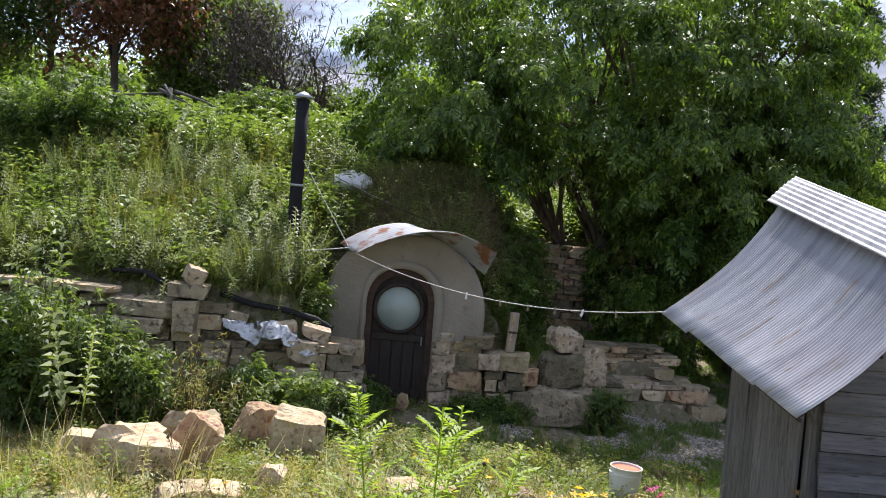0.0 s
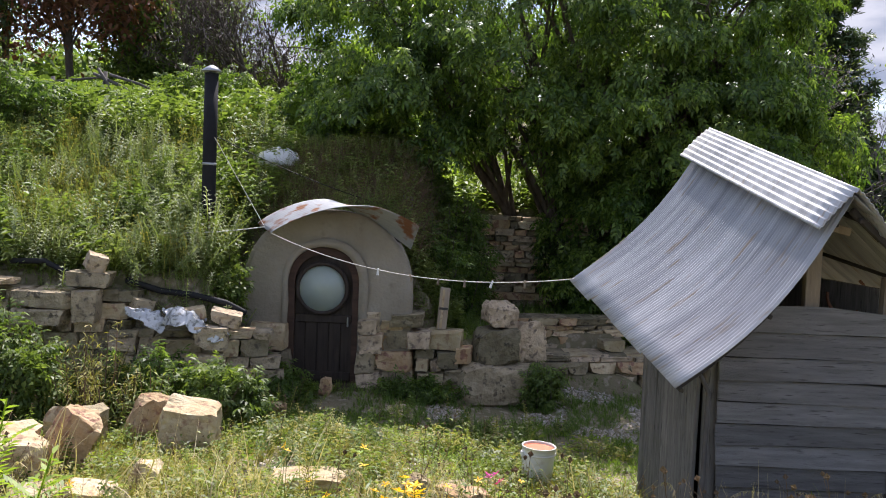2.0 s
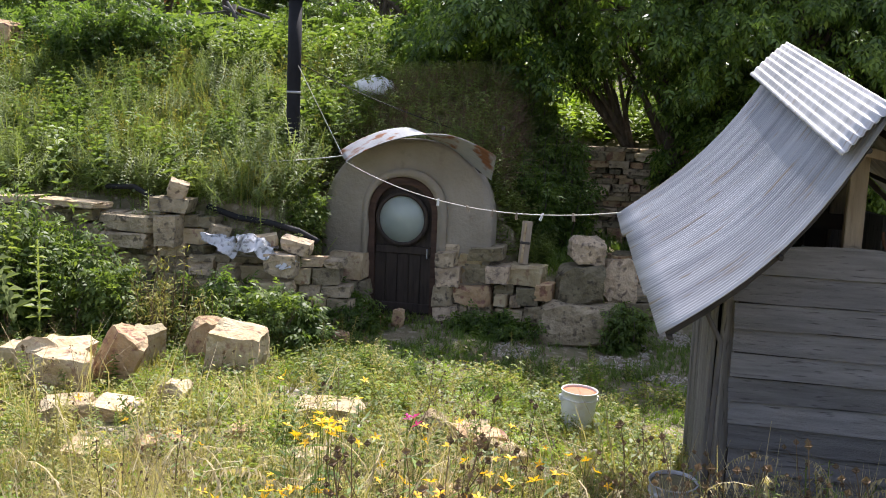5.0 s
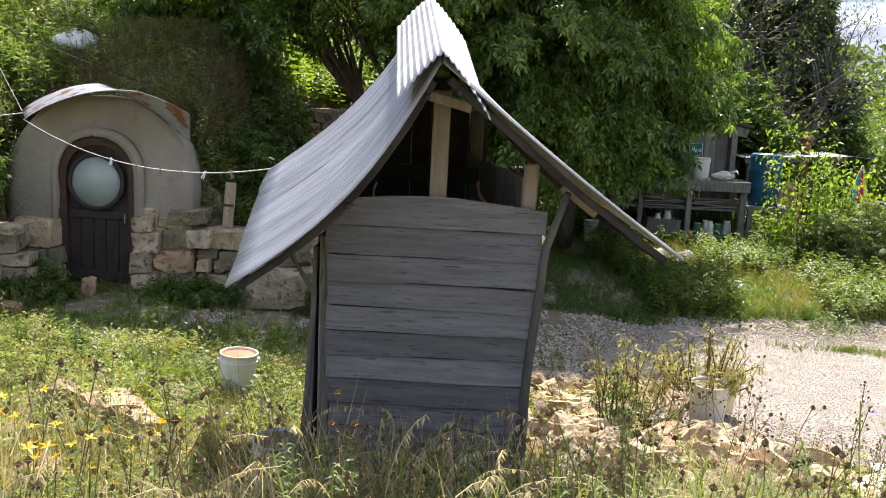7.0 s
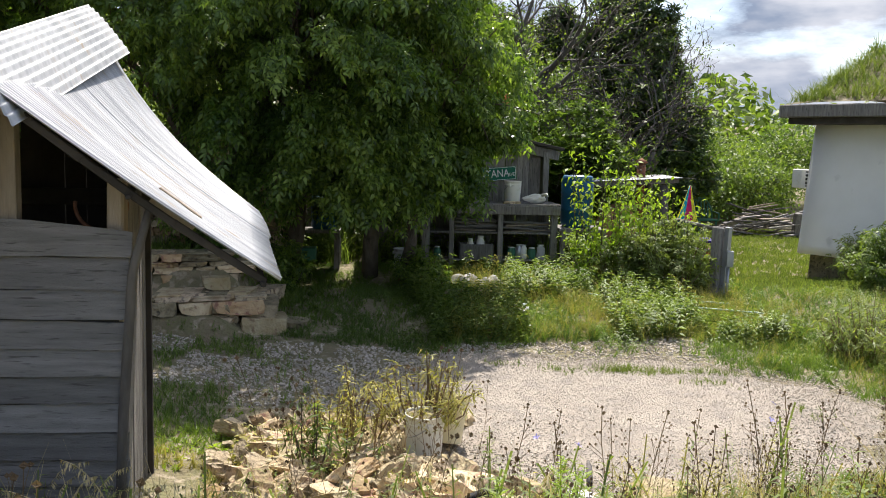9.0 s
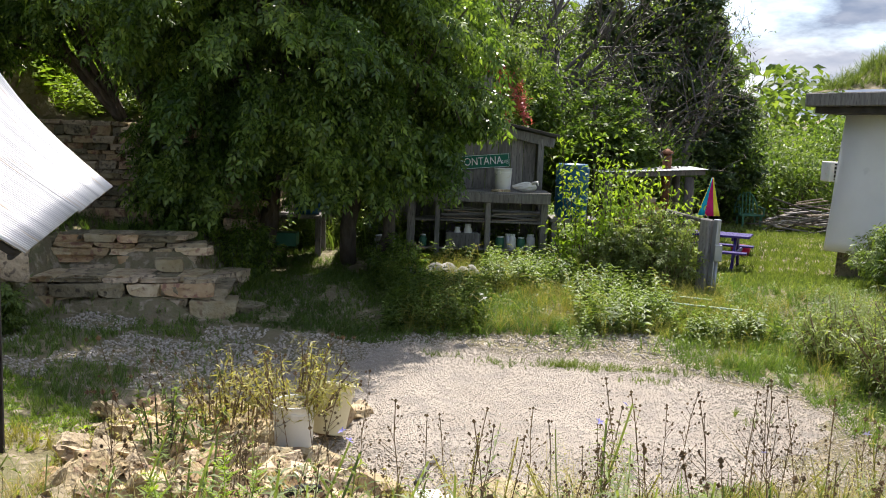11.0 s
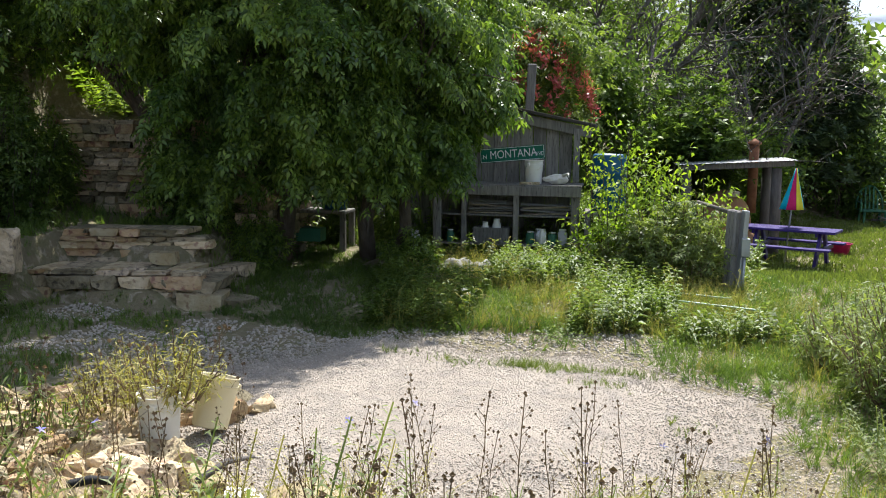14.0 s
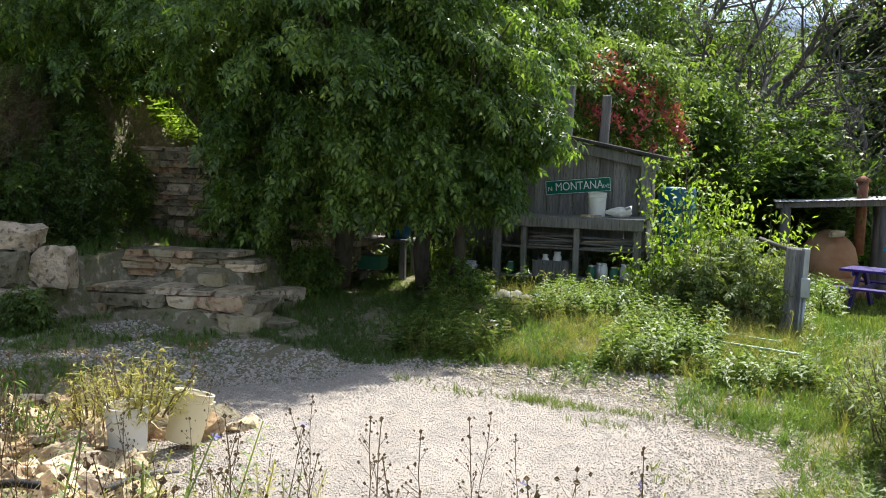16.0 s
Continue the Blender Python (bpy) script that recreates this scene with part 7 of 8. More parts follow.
plants("lawn", "mown sunny lawn", "lawn", GRASS_FAR, L_LAWN, P, rng.uniform(0.13, 0.22, len(P)), 0.35)
P = spots(3000, 4, 11.5, 17.2, 27)
plants("shade_weeds", "weeds around the shack", "weeds", WEEDS + GRASS, L_WEED, P, rng.uniform(0.3, 0.8, len(P)))
P = spots(1500, 0.4, 4.4, 11.8, 15.4)
plants("terrace_grass", "shaded grass on the terrace steps", "grass", GRASS, L_GRASS, P[(P[:, 1] > 13.9) | ((P[:, 0] < 1.9))], rng.uniform(0.10, 0.25, int(((P[:, 1] > 13.9) | (P[:, 0] < 1.9)).sum())), 0.3)
for cx, cy, n in ((8.4, 11.7, 130), (8.75, 11.55, 90), (9.3, 11.5, 70), (7.5, 11.6, 30), (9.1, 11.0, 26), (6.9, 11.75, 20), (9.8, 10.0, 16)):
    x, y = rng.normal(cx, 0.17, n), rng.normal(cy, 0.07, n)
    plants("drive_grass", "small green tuft growing in the gravel", "grass", GRASS, L_LAWN, np.stack([x, y, rough_z(x, y) + 0.015], -1), rng.uniform(0.05, 0.12, n), 0.4)

# turf on the house roof
uu_, vv_ = rng.random(9000), rng.random(9000)
tx, ty, tz = turf(uu_, vv_)
plants("turf_grass", "tall sunlit grass growing on the house roof", "grass", GRASS + WISPY, L_LAWN, np.stack([tx, ty, tz], -1), rng.uniform(0.2, 0.44, 9000), 0.4)

# thin grass on the rest of the bank and around
P = spots(10000, -12, 18, -8, 7.5, lambda x, y: (y - 0.32 * x < 2.4) | (x < -4.4) | (x > 10.6))
plants("short_grass", "thin short grass on the walked bank", "grass", GRASS_FAR + WISPY, L_OLIVE, P, rng.uniform(0.06, 0.13, len(P)), 0.4)

# ---- the bank in front: dry grass, seed heads, flowers ----
def front(x, y):
    al = y - 0.32 * x
    return (al > 1.7) & (al < 6.6) & off_drive(x, y) & ~((x > 4.4) & (x < 6.6) & (y > 7.3)) & ~((x > 2.4) & (x < 2.95) & (y > 6.35) & (y < 6.9))


P = spots(24000, -4.5, 6.2, 2.0, 8.4, lambda x, y: front(x, y) & (patchy(x, y, 1.5, 2.5) + 0.35 * rng.random(len(x)) > 0.36) & (y - 0.32 * x > 2.3))
plants("dry_grass", "golden dry grass on the sunny bank", "grass", WISPY, L_STRAW, P, rng.uniform(0.14, 0.36, len(P)), 0.3)
P = spots(11000, -4.5, 10.8, 2.0, 8.6, lambda x, y: front(x, y) & (patchy(x, y, 0.9, 5.5) > 0.30) & (y - 0.32 * x > 2.3))
plants("bank_grass", "mixed green and yellowing grass on the bank", "grass", GRASS, L_OLIVE, P, rng.uniform(0.10, 0.24, len(P)), 0.35)
P = spots(4500, -4.5, 11, 2.0, 8.6, lambda x, y: front(x, y) & (patchy(x, y, 1.2, 0.5) > 0.45) & (y - 0.32 * x > 2.3))
plants("bank_grass", "green grass tufts on the bank", "grass", GRASS, L_GRASS, P, rng.uniform(0.10, 0.26, len(P)), 0.35)
P = spots(900, -4.5, 10.5, 2.5, 7.6, lambda x, y: front(x, y) & (patchy(x, y, 1.0, 1.5) > 0.5))
plants("bank_weeds_low", "small leafy weeds among the dry grass", "weeds", WEEDS, L_WEED, P, rng.uniform(0.15, 0.38, len(P)))
P = spots(420, 5.6, 10.2, 4.6, 7.6, lambda x, y: (y - 0.32 * x > 2.2) & (y - 0.32 * x < 5.2))
plants("chicory_stems", "dry brown chicory stems with small seed buds", "wildflowers", CHICORY, L_BROWNSTEM, P[:115], rng.uniform(0.5, 0.95, min(115, len(P))), 0.13)
P2 = P[:34] + np.stack([rng.normal(0, 0.03, 34), rng.normal(0, 0.03, 34), rng.uniform(0.45, 0.8, 34)], -1)
plants("chicory_flowers", "pale violet-blue chicory flowers", "wildflowers", [TUFT5], L_BFLOWER, P2[:12], 0.035, 0.8)
P = spots(110, 1.2, 5.6, 4.0, 5.8, lambda x, y: (y - 0.32 * x > 2.4))
plants("seed_umbels", "dry wild carrot stems with brown seed heads", "wildflowers", UMBEL, L_BROWNSTEM, P, rng.uniform(0.6, 0.95, len(P)), 0.2)
P = spots(40, 4.6, 6.6, 6.8, 9.4)
plants("seed_umbels", "dry wild carrot stems with brown seed heads", "wildflowers", UMBEL, L_BROWNSTEM, P, rng.uniform(0.5, 0.9, len(P)), 0.25)
P = spots(420, 2.6, 5.2, 5.2, 6.4)
plants("grass_plumes", "tall pale dry grass plumes before the shed", "grass", WISPY, L_STRAW, P, rng.uniform(0.5, 0.85, len(P)), 0.25)
P = spots(110, -3.5, 2.6, 4.6, 7.5)
plants("grass_plumes", "tall pale dry grass plumes", "grass", WISPY, L_STRAW, P, rng.uniform(0.5, 0.9, len(P)), 0.25)


P = spots(3400, -3.8, 2.9, 4.6, 9.6, lambda x, y: off_drive(x, y) & (patchy(x, y, 1.5, 4.4) > 0.36))
plants("leafy_patches", "low bright green leafy weeds in the sunny yard", "weeds", BUSHLET, L_FERN, P[::2], rng.uniform(0.10, 0.30, len(P[::2])), 0.25)
plants("yellowing_patches", "low yellowing weeds in the sunny yard", "weeds", BUSHLET, L_OLIVE, P[1::2], rng.uniform(0.08, 0.24, len(P[1::2])), 0.25)
P = spots(500, -3.4, 2.8, 5.0, 8.8, lambda x, y: off_drive(x, y) & (patchy(x, y, 1.1, 2.4) > 0.45))
plants("leafy_patches", "low bright green leafy weeds in the sunny yard", "weeds", BUSHLET, L_BRIGHT, P, rng.uniform(0.08, 0.22, len(P)), 0.25)
P = spots(700, 4.4, 7.4, 5.2, 9.2, lambda x, y: off_drive(x, y) & (patchy(x, y, 1.3, 0.4) > 0.42))
plants("leafy_patches", "low yellow-green weeds among the rubble", "weeds", BUSHLET, L_OLIVE, P[:420], rng.uniform(0.10, 0.28, len(P[:420])), 0.25)
P = spots(150, 0.2, 6.4, 3.9, 6.3, lambda x, y: (y - 0.32 * x > 2.6) & off_drive(x, y))
plants("nodding_grass", "tall arching dry grass with hanging seed heads", "grass", NODDING, L_STRAW, P, rng.uniform(0.45, 0.85, len(P)), 0.15)
P = spots(60, 3.0, 5.2, 4.7, 6.3)
plants("nodding_grass", "tall arching dry grass before the shed", "grass", NODDING, L_STRAW, P, rng.uniform(0.45, 0.8, len(P)), 0.15)
P = spots(420, 3.0, 5.4, 4.5, 6.3)
plants("shed_weeds", "tall thin green weeds before the shed", "weeds", FEATHER + WISPY, L_FERN, P, rng.uniform(0.35, 0.8, len(P)), 0.25)
P = spots(26, -2.6, 0.4, 4.6, 6.4)
plants("nodding_grass", "tall arching dry grass with hanging seed heads", "grass", NODDING, L_STRAW, P, rng.uniform(0.4, 0.8, len(P)), 0.15)
P = np.array([(x, y, zat(x, y)) for x, y in zip(np.linspace(-4.8, -3.4, 9), 8.75 + 0.35 * np.sin(np.arange(9) * 2.3))])
plants("tall_leafy_weeds", "tall leafy weeds with yellow-green tops before the wall", "weeds", SMALL_LEAVED, L_FERN, P, rng.uniform(0.9, 1.6, 9), 0.22)


def goldenrod(x, y, h, seed, n=6):
    rg_ = np.random.default_rng(seed)
    z = zat(x, y)
    t = thing("goldenrod", "young bright green goldenrod plant", "wildflower", (x, y, z), "goldenrods")
    P_ = np.stack([x + rg_.normal(0, 0.03, n), y + rg_.normal(0, 0.03, n), np.full(n, z)], -1)
    pieces = [scatter(GOLD[k % 3], P_[k:k + 1], np.array([h * rg_.uniform(0.75, 1.0)]), None, rg_.normal(0, 0.09, 1), rg_.normal(0, 0.09, 1)) for k in range(n)]
    np_part("leaves", join(pieces), L_BRIGHT, t)
    for k in range(n):
        np_part("stem", tube([P_[k], P_[k] + np.array([0, 0, 0.06])], [0.006, 0.005], 5), L_GRASS, t)


goldenrod(-0.03, 2.35, 1.5, 601, 5)
goldenrod(-0.36, 2.9, 1.12, 602, 2)
goldenrod(-2.2, 4.6, 1.0, 603, 7)
goldenrod(6.2, 5.3, 0.9, 604, 5)


def blooms(name, label, cx, cy, sx, sy, n, h0, h1, m_, size, seed):
    rg_ = np.random.default_rng(seed)
    x, y = rg_.normal(cx, sx, n), rg_.normal(cy, sy, n)
    z = rough_z(x, y)
    h = rg_.uniform(h0, h1, n)
    t = thing(name, label, "wildflower", (cx, cy, zat(cx, cy)), "wildflowers")
    stems = [tube([(x[k], y[k], z[k]), (x[k] + 0.02, y[k], z[k] + h[k] * 0.6), (x[k] + 0.03, y[k], z[k] + h[k])], [0.0024, 0.002, 0.0015], 4, False) for k in range(n)]
    tagged(np_part("stalk_stuff", join(stems), L_GRASS, t), kind="stuff")
    P_ = np.stack([x + 0.03, y, z + h], -1)
    for k in range(n):
        np_part("flower_head", scatter(TUFT5, P_[k:k + 1], size * rg_.uniform(0.7, 1.2, 1), None, rg_.normal(0, 0.4, 1), rg_.normal(0, 0.4, 1)), m_, t)
    Pl = np.repeat(P_, 4, 0) - np.stack([rg_.normal(0, 0.03, 4 * n), rg_.normal(0, 0.03, 4 * n), np.repeat(h, 4) * rg_.uniform(0.1, 0.9, 4 * n)], -1)
    np_part("leaves", scatter(NARROW, Pl, 0.12, None, rg_.normal(-0.3, 0.3, 4 * n), rg_.normal(0, 0.3, 4 * n)), L_GRASS, t)


blooms("yellow_coneflowers", "cluster of bright yellow wildflowers", 0.82, 5.1, 0.07, 0.10, 16, 0.72, 0.9, L_YFLOWER, 0.054, 611)
blooms("yellow_coneflowers", "cluster of bright yellow wildflowers", 1.45, 5.1, 0.18, 0.15, 20, 0.35, 0.62, L_YFLOWER, 0.054, 612)
blooms("yellow_coneflowers", "cluster of bright yellow wildflowers", 0.75, 4.9, 0.20, 0.15, 28, 0.30, 0.50, L_YFLOWER, 0.054, 613)
blooms("yellow_coneflowers", "cluster of bright yellow wildflowers", 1.75, 5.4, 0.12, 0.15, 9, 0.5, 0.7, L_YFLOWER, 0.054, 614)
blooms("yellow_coneflowers", "cluster of bright yellow wildflowers", 2.1, 4.5, 0.2, 0.2, 7, 0.35, 0.6, L_YFLOWER, 0.04, 615)
blooms("purple_flower", "single magenta wildflower head", 1.32, 5.1, 0.02, 0.02, 4, 0.88, 0.93, L_PFLOWER, 0.045, 616)
blooms("white_flowers", "small white wildflowers in the grass", 7.4, 13.2, 0.10, 0.06, 5, 0.35, 0.45, L_WFLOWER, 0.045, 617)
P = spots(2400, 2.6, 10.2, 4.2, 7.6, lambda x, y: (y - 0.32 * x > 2.7) & (y - 0.32 * x < 5.0) & ~in_drive(x, y, 0.0) & ~((x > 2.8) & (x < 4.3) & (y > 6.45)) & (patchy(x, y, 1.1, 7.7) > 0.38))
plants("tall_dry_grass", "tall straw-coloured grass with loose seed heads", "grass", WISPY, L_STRAW, P[:350], rng.uniform(0.35, 0.75, len(P[:350])), 0.3)
plants("tall_weeds", "tall thin yellow-green weeds on the bank", "weeds", FEATHER, L_OLIVE, P[200:380], rng.uniform(0.3, 0.7, len(P[200:380])), 0.25)
plants("tall_weeds", "tall thin green weeds on the bank", "weeds", FEATHER, L_FERN, P[50:230], rng.uniform(0.3, 0.62, len(P[50:230])), 0.25)
plants("seed_umbels", "dry wild carrot stems with brown seed heads", "wildflowers", UMBEL, L_BROWNSTEM, P[10:50], rng.uniform(0.45, 0.85, len(P[10:50])), 0.2)
P = spots(800, -3.4, 2.6, 4.4, 7.2, lambda x, y: patchy(x, y, 1.2, 6.1) > 0.42)
plants("tall_weeds", "tall thin yellow-green weeds on the bank", "weeds", FEATHER, L_OLIVE, P[:120], rng.uniform(0.3, 0.6, len(P[:120])), 0.25)
plants("seed_umbels", "dry reddish brown stems with seed heads", "wildflowers", UMBEL + CHICORY, L_BROWNSTEM, P[60:100], rng.uniform(0.45, 0.8, len(P[60:100])), 0.2)
blooms("yellow_coneflowers", "loose scatter of bright yellow wildflowers", 0.4, 6.2, 0.7, 0.5, 22, 0.3, 0.6, L_YFLOWER, 0.045, 631)
blooms("yellow_coneflowers", "loose scatter of bright yellow wildflowers", 1.9, 6.1, 0.35, 0.3, 14, 0.35, 0.6, L_YFLOWER, 0.045, 632)
P = spots(700, 4.4, 8.0, 4.6, 7.2, lambda x, y: (y - 0.32 * x > 2.9) & (y - 0.32 * x < 4.5) & (patchy(x, y, 1.3, 1.9) > 0.35))
plants("tall_weeds", "tall feathery green weeds on the bank edge", "weeds", FEATHER, L_FERN, P[:150], rng.uniform(0.45, 0.9, len(P[:150])), 0.28)
plants("tall_dry_grass", "tall straw-coloured grass with loose seed heads", "grass", WISPY, L_STRAW, P[100:260], rng.uniform(0.4, 0.8, len(P[100:260])), 0.35)
P = spots(1100, -3.6, 2.5, 6.2, 10.2, lambda x, y: off_drive(x, y) & (patchy(x, y, 1.5, 9.1) > 0.45))
plants("yard_weeds", "leafy green weeds scattered over the yard", "weeds", WEEDS + FEATHER, L_WEED, P[:380], rng.uniform(0.12, 0.36, len(P[:380])), 0.3)
plants("yard_stems", "thin reddish brown seed stems in the yard", "wildflowers", UMBEL + CHICORY, L_BROWNSTEM, P[20:85], rng.uniform(0.3, 0.6, len(P[20:85])), 0.25)
plants("yard_weeds", "yellowing weeds scattered over the yard", "weeds", FEATHER, L_OLIVE, P[60:240], rng.uniform(0.15, 0.4, len(P[60:240])), 0.35)
shrub("bucket_weeds", "yellowing weeds growing out of the buckets", 5.85, 8.85, 0.42, 0.40, 0.50, L_OLIVE, 1500, 0.07, 621, NARROW, base=0.36)
shrub("bucket_weeds", "yellow flowering weeds beside the buckets", 5.25, 9.1, 0.45, 0.4, 0.75, L_OLIVE, 1500, 0.07, 622, NARROW)
shrub("bucket_weeds", "greenish weeds beside the rock heap", 5.0, 8.4, 0.45, 0.4, 0.55, L_WEED, 700, 0.09, 623, NARROW)

# ---- boulders, slabs and rubble ----
random.seed(9)


def boulder(at, size, rot, tone, label):
    x, y = at
    tagged(stone(None, (x, y, zat(x, y) + size[2] * 0.36), size, rot, tone, "boulder"), label, "boulder", "boulders in the yard")


for at, size, rot, tone in (((-1.26, 8.55), (0.54, 0.44, 0.52), (0, 4, 8), "pale"), ((-1.72, 8.85), (0.40, 0.34, 0.56), (0, 10, 25), "red"), ((-2.3, 8.55), (0.42, 0.38, 0.44), (0, -4, -10), "pale"), ((-2.66, 7.85), (0.54, 0.42, 0.42), (0, 3, 12), "pale"),
                            ((-2.15, 8.0), (0.40, 0.28, 0.60), (8, 24, 10), "red"), ((-2.45, 7.55), (0.55, 0.45, 0.40), (0, 0, 20), "pale"), ((-3.1, 7.9), (0.4, 0.35, 0.3), (0, 8, 40), "pale")):
    boulder(at, size, rot, tone, "rough pale sandstone boulder sitting in the weeds")
for at, size, rot, tone in (((-0.06, 7.7), (0.62, 0.4, 0.14), (3, -3, 5), "pale"), ((-1.3, 7.5), (0.24, 0.2, 0.24), (10, 10, 20), "pale"), ((-1.9, 6.9), (0.42, 0.34, 0.26), (5, 0, 30), "pale"), ((-1.6, 7.15), (0.4, 0.3, 0.14), (4, 6, 10), "pale"),
                            ((1.1, 7.75), (0.4, 0.34, 0.13), (0, -6, 15), "pale"), ((1.25, 7.5), (0.42, 0.34, 0.22), (6, 10, 40), "red"), ((1.5, 7.4), (0.34, 0.28, 0.2), (10, 15, 70), "pale"), ((0.85, 7.55), (0.2, 0.18, 0.3), (0, 25, 10), "pale"), ((0.9, 7.85), (0.38, 0.3, 0.1), (0, 3, 0), "red"),
                            ((-0.4, 7.0), (0.34, 0.26, 0.1), (0, 4, 40), "red"), ((0.2, 6.7), (0.3, 0.26, 0.1), (0, -4, 10), "pale"), ((-0.9, 6.6), (0.36, 0.28, 0.12), (3, 4, 60), "red"), ((-1.3, 6.3), (0.3, 0.3, 0.12), (0, 5, 15), "pale"), ((0.4, 6.2), (0.36, 0.26, 0.12), (0, 5, 75), "pale"),
                            ((-2.6, 6.7), (0.4, 0.3, 0.14), (0, 5, 75), "pale"), ((1.2, 6.5), (0.26, 0.22, 0.1), (0, 5, 15), "red"), ((-0.35, 10.9), (0.14, 0.13, 0.26), (0, 5, 10), "red"), ((-0.72, 9.9), (0.2, 0.18, 0.16), (0, 5, 10), "red"),
                            ((7.35, 7.55), (0.42, 0.34, 0.24), (4, -8, 35), "pale"), ((6.05, 7.85), (0.36, 0.26, 0.26), (20, 25, 30), "pale"), ((6.45, 8.0), (0.34, 0.2, 0.12), (0, 4, 15), "red"), ((5.7, 7.75), (0.4, 0.3, 0.2), (6, 18, 60), "red"),
                            ((8.75, 16.35), (0.26, 0.2, 0.22), (0, 15, 30), "pale"), ((9.0, 15.1), (0.28, 0.2, 0.14), (5, 25, 30), "pale"), ((7.2, 15.0), (0.5, 0.3, 0.1), (5, 5, 10), "pale"), ((6.7, 15.1), (0.4, 0.3, 0.1), (0, 5, 40), "grey")):
    boulder(at, size, rot, tone, "loose sandstone block lying on the ground")
heap = thing("rubble_heap", "loose heap of broken pale sandstone rubble beside the gravel", "stone heap", (5.4, 8.2, 0.1))
rg = np.random.default_rng(12)
for k in range(330):
    x, y = rg.normal(5.15, 0.55), rg.uniform(7.3, 9.8)
    if x > 6.3 or (abs(x - 5.95) < 0.40 and abs(y - 8.9) < 0.45) or x < 4.25:
        continue
    s_ = rg.uniform(0.07, 0.26) * (1.15 if k % 6 == 0 else 0.9)
    hz = 0.2 * math.exp(-((x - 5.2) ** 2 + (y - 8.2) ** 2) / 0.6)
    stone(heap, (x, y, zat(x, y) + hz * rg.random() + s_ * 0.2), (s_ * rg.uniform(0.9, 1.6), s_, s_ * rg.uniform(0.4, 0.75)), (rg.normal(0, 24), rg.normal(0, 24), rg.uniform(0, 360)), ("pale", "red", "pale", "grey")[k % 4], "rock")
for k in range(60):
    x, y = rg.normal(6.05, 0.28), rg.normal(7.8, 0.36)
    s_ = rg.uniform(0.09, 0.27)
    stone(heap, (x, y, zat(x, y) + 0.05 * rg.random() + s_ * 0.15), (s_ * rg.uniform(0.9, 1.5), s_, s_ * rg.uniform(0.4, 0.8)), (rg.normal(0, 22), rg.normal(0, 22), rg.uniform(0, 360)), ("pale", "red", "pale", "grey")[k % 4], "rock")

# scattered rubble and gravel
def pebbles(name, label, P, s0, s1, material):
    n = len(P)
    oct_ = np.array([(1, 0, 0.1), (0.1, 0.8, 0), (-0.9, 0.1, -0.1), (0, -0.85, 0.05), (0.05, 0, 0.55), (0, 0.1, -0.5)])
    F_ = np.array([(0, 1, 4), (1, 2, 4), (2, 3, 4), (3, 0, 4), (1, 0, 5), (2, 1, 5), (3, 2, 5), (0, 3, 5)])
    ob = np_part(name, scatter((oct_, F_), P, rng.uniform(s0, s1, n), None, rng.normal(0, 0.5, n), rng.normal(0, 0.5, n)), material)
    tagged(ob, label, "gravel", kind="stuff")


P = spots(60000, 4.8, 11.4, 7.4, 12.8, lambda x, y: in_drive(x, y, 0.0), -0.028)
P[:, 2] += 0.012 * np.sin(3 * P[:, 0]) * np.sin(2.3 * P[:, 1])
pebbles("gravel", "loose pale limestone gravel", P[:32000], 0.005, 0.0145, M_PEBBLE)
P = spots(26000, 0.0, 11.0, 9.8, 13.6, lambda x, y: strip_mask(x, y) | (in_drive(x, y, 0.35) & ~in_drive(x, y, -0.1)), -0.004)
pebbles("gravel", "coarser pale gravel along the edge of the drive", P, 0.010, 0.031, M_PEBBLE)
P = spots(5000, -4, 6.5, 5.0, 9.0, lambda x, y: off_drive(x, y) & (patchy(x, y, 1.4, 3.3) > 0.55), 0.0)
pebbles("rubble", "small stones scattered in the grass", P[:2600], 0.012, 0.05, M_PEBBLE)

# ---- clutter ----
plank = thing("split_plank", "short split piece of pale timber standing on the wall", "plank", (1.0, 11.6, 1.1))
part("timber", bm_box((1.0, 11.6, 1.36), (0.12, 0.05, 0.52), (0, 4, 10), bevel=0.008, wobble=0.006), M_POSTWOOD, plank)
part("strip", bm_box((0.985, 11.568, 1.36), (0.03, 0.012, 0.48), (0, 4, 10), bevel=0.003), M_STONE_LIGHT, plank, "pale bare strip")
part("strip", bm_box((1.0, 11.565, 1.36), (0.11, 0.012, 0.03), (0, 4, 10), bevel=0.003), M_INSIDE, plank)


def crumpled(u, v, x0, y0, z0, lx, ly):
    z = z0 - 0.10 * u - 0.42 * np.clip(0.35 - v, 0, 1) ** 1.3
    return x0 + lx * u, y0 + ly * v, z


for x0, y0, z0, lx, ly in ((-2.42, 10.06, 1.44, 0.36, 0.26), (-2.05, 10.0, 1.40, 0.46, 0.30), (-1.62, 10.04, 1.27, 0.30, 0.24)):
    ob = np_part("plastic_sheet", grid_sheet(lambda u, v: crumpled(u, v, x0, y0, z0, lx, ly), 30, 26), M_TARP, None)
    for v in ob.data.vertices:
        c = v.co.copy()
        v.co += noise.noise_vector(c * 5.0) * 0.10 + noise.noise_vector(c * 13.0) * 0.045 + noise.noise_vector(c * 30.0) * 0.010
    thicken(ob, 0.003)
    tagged(ob, "torn white plastic sheeting draped over the stones", "plastic sheet", "torn plastic on the wall")
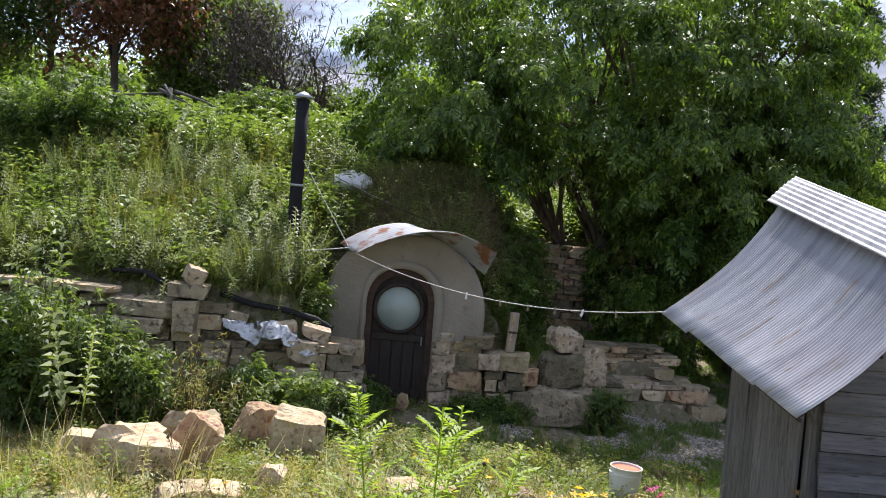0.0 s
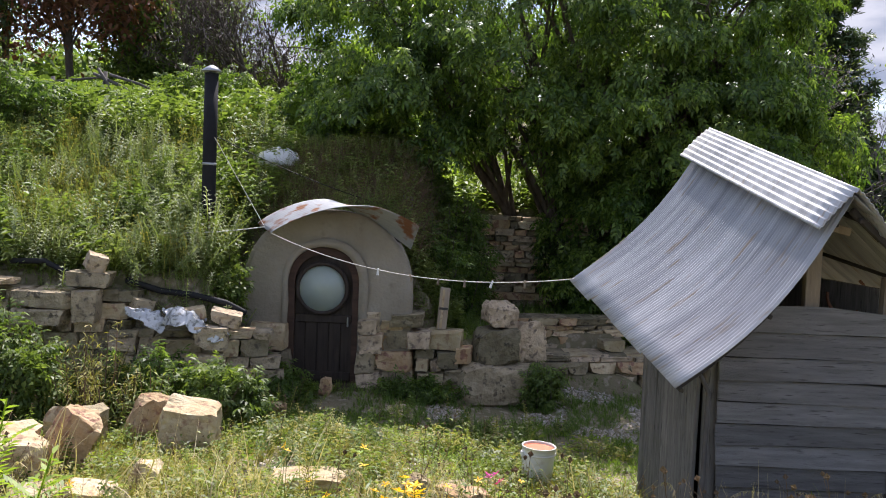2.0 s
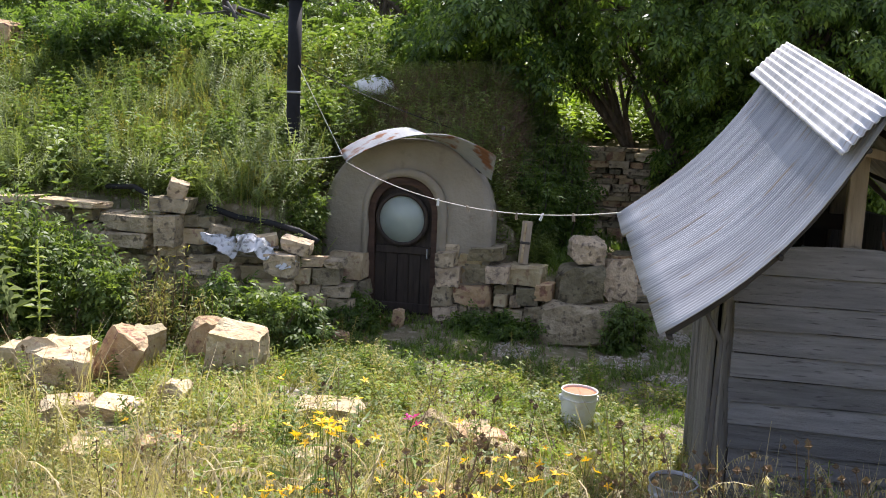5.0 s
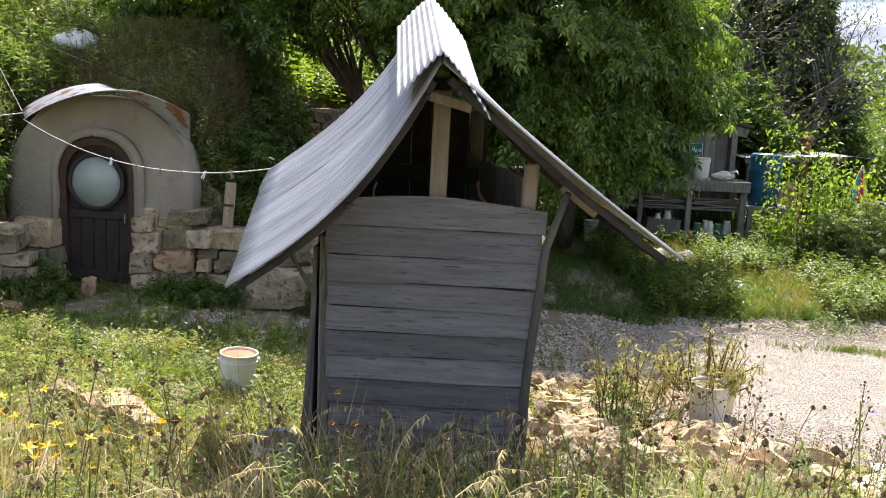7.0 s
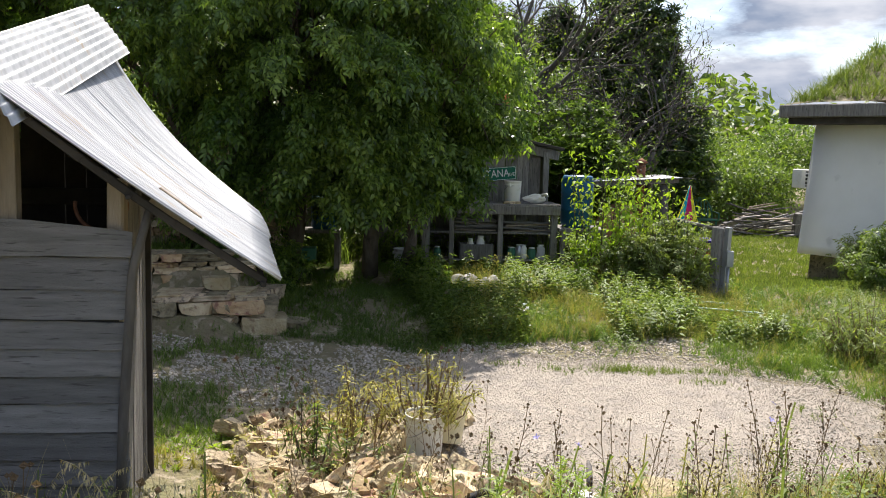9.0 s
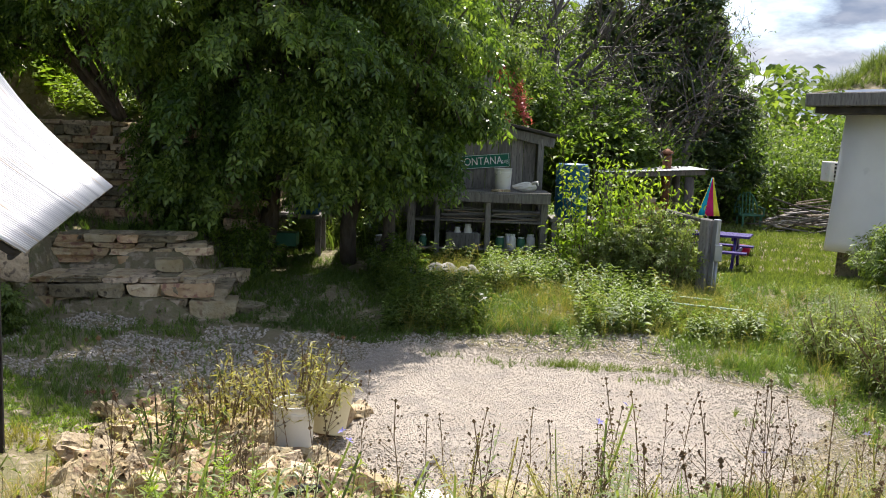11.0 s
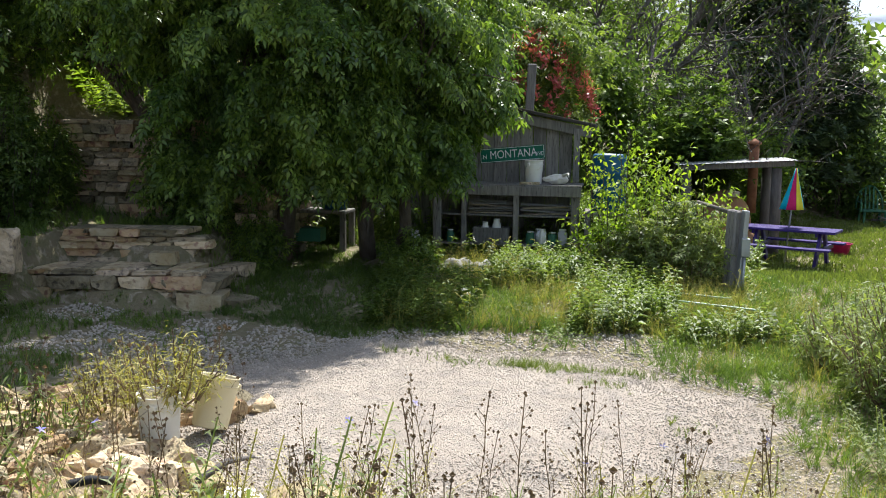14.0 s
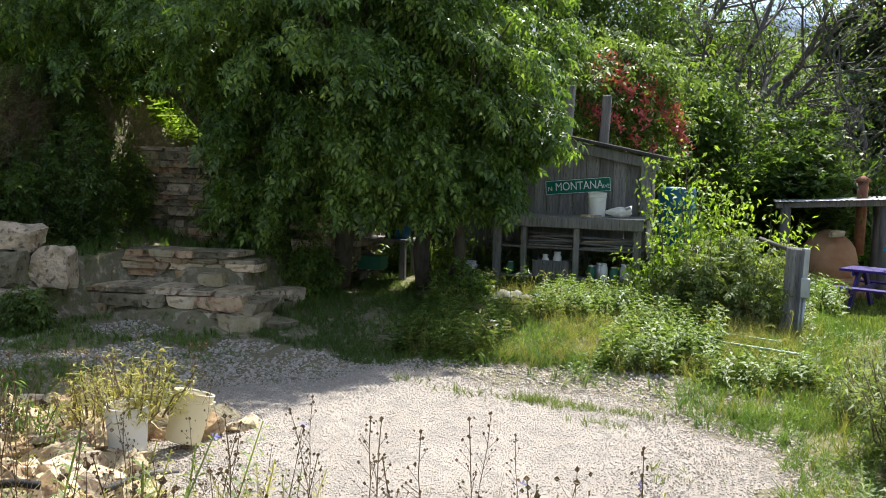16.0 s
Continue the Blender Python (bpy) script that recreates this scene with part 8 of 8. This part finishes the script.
for pts, r_ in ((((-2.6, 10.55, 1.67), (-2.2, 10.5, 1.57), (-1.8, 10.45, 1.54), (-1.45, 10.5, 1.46), (-1.25, 10.6, 1.34)), 0.036), (((-3.9, 10.5, 1.84), (-3.5, 10.45, 1.86), (-3.2, 10.45, 1.72)), 0.032)):
    q = np.array(pts)
    t = np.linspace(0, len(q) - 1, 90)
    c = np.stack([np.interp(t, np.arange(len(q)), q[:, k]) for k in range(3)], -1)
    tagged(np_part("drain_pipe", tube(c, r_ * (1 + 0.07 * np.sin(np.arange(90) * 2.2)), 10), M_BLACKPL, None, "", True), "black corrugated plastic drain pipe along the wall top", "pipe", "drain pipes")
q = np.array(((6.05, 7.28, 0.32), (6.15, 7.36, 0.33), (6.24, 7.46, 0.29)))
c = np.stack([np.interp(np.linspace(0, 2, 60), np.arange(3), q[:, k]) for k in range(3)], -1)
tagged(np_part("drain_pipe", tube(c, 0.026 * (1 + 0.08 * np.sin(np.arange(60) * 2.2)), 10), M_BLACKPL, None, "", True), "black corrugated plastic drain pipe among the rubble", "pipe", "drain pipes")
for k, (x, y, rz, w, d_) in enumerate(((6.75, 7.55, 20, 0.34, 0.2), (6.95, 7.4, 70, 0.3, 0.22), (7.05, 7.62, 130, 0.22, 0.16), (6.62, 7.35, 50, 0.26, 0.18), (6.9, 7.75, 15, 0.18, 0.12))):
    tagged(part("broken_tile", bm_box((x, y, zat(x, y) + 0.05 + 0.015 * k), (w, d_, 0.02), (random.uniform(-12, 12), random.uniform(-14, 14), rz), 0.012, 0.004), M_WHITEWALL, None), "broken white painted board fragment on the bank", "board fragment", "broken white fragments")
tagged(np_part("dead_branch", tube([(6.84, 7.32, 0.40), (6.9, 7.58, 0.42), (6.96, 7.84, 0.36)], [0.022, 0.02, 0.012], 7), M_BARK_GREY, None, "", True), "weathered grey branch lying on the fragments", "branch")
for x, y in ((7.25, 5.9), (4.95, 5.4), (0.35, 4.2)):
    z = zat(x, y)
    tagged(part("stake", beam((x, y, z - 0.05), (x + 0.01, y, z + 0.34), 0.035, 0.03), M_INSIDE, None), "short dark wooden stake in the grass", "stake", "stakes on the bank")
cord("garden_hose", "pale green garden hose lying through the grass", "hose", [(8.6, 14.6, 0.42), (9.2, 14.2, 0.36), (10.0, 13.9, 0.35), (10.9, 13.7, 0.32)], 0.0, 0.014, M_HOSE, 8)
cord("garden_hose", "pale green garden hose lying through the grass", "hose", [(9.0, 14.9, 0.45), (9.8, 14.4, 0.38), (10.6, 14.2, 0.36)], 0.0, 0.012, M_HOSE, 8)
for k, (x, y, w) in enumerate(((6.4, 15.7, 0.5), (6.9, 15.8, 0.6), (7.3, 15.6, 0.4))):
    ob = np_part("old_sack", grid_sheet(lambda u, v: (x + w * (u - 0.5), y + 0.3 * (v - 0.5), zat(x, y) + 0.05 + 0.13 * np.sin(np.pi * u) * np.sin(np.pi * v) + 0.03 * np.sin(13 * u + 7 * v + k)), 16, 10), M_SACK, None, "", True)
    tagged(thicken(ob, 0.01), "crumpled dirty white sack in the grass", "sack", "sacks before the bench")
tagged(part("red_cup", lathe([(0.035, 0), (0.045, 0.1), (0.04, 0.1), (0.03, 0.01), (0, 0.01)], 16, (5.9, 16.0, zat(5.9, 16.0))), M_REDBIT, None, "", True), "small red plastic cup in the shade", "cup")

# fence of old poles on the hilltop
fence = thing("pole_fence", "ramshackle fence of grey poles on the hill", "fence", (-5.4, 16.9, 3.4))
for x, y, h, lean in ((-5.45, 16.9, 1.05, 0.05), (-6.4, 17.1, 0.9, -0.06), (-7.4, 17.2, 0.95, 0.02), (-5.2, 16.9, 0.8, 0.12), (-4.4, 17.1, 0.6, 0.0)):
    z = zat(x, y)
    np_part("post", tube([(x, y, z - 0.1), (x + lean, y, z + h)], [0.05, 0.04], 8), M_BARK_GREY, fence, "", True)
for a_, b_ in (((-7.5, 17.1, 0.62), (-5.4, 16.9, 0.95)), ((-7.6, 17.2, 0.4), (-3.9, 17.0, 0.45)), ((-5.6, 16.85, 1.0), (-4.6, 16.9, 0.5)), ((-6.6, 17.0, 0.75), (-5.9, 16.95, 0.3)), ((-5.5, 16.8, 1.1), (-5.0, 16.8, 0.35)), ((-5.3, 16.85, 1.0), (-4.2, 17.0, 0.55))):
    np_part("rail", tube([(a_[0], a_[1], zat(a_[0], a_[1]) + a_[2]), ((a_[0] + b_[0]) / 2, a_[1] - 0.05, (zat(a_[0], a_[1]) + zat(b_[0], b_[1])) / 2 + (a_[2] + b_[2]) / 2 + 0.04), (b_[0], b_[1], zat(b_[0], b_[1]) + b_[2])], [0.03, 0.026, 0.02], 7), M_BARK_GREY, fence, "", True)
tagged(stone(None, (-8.4, 14.2, zat(-8.4, 14.2) + 0.5), (0.7, 0.6, 0.7), (0, 5, 10), "red", "boulder"), "reddish boulder showing above the hill shrubs", "boulder")
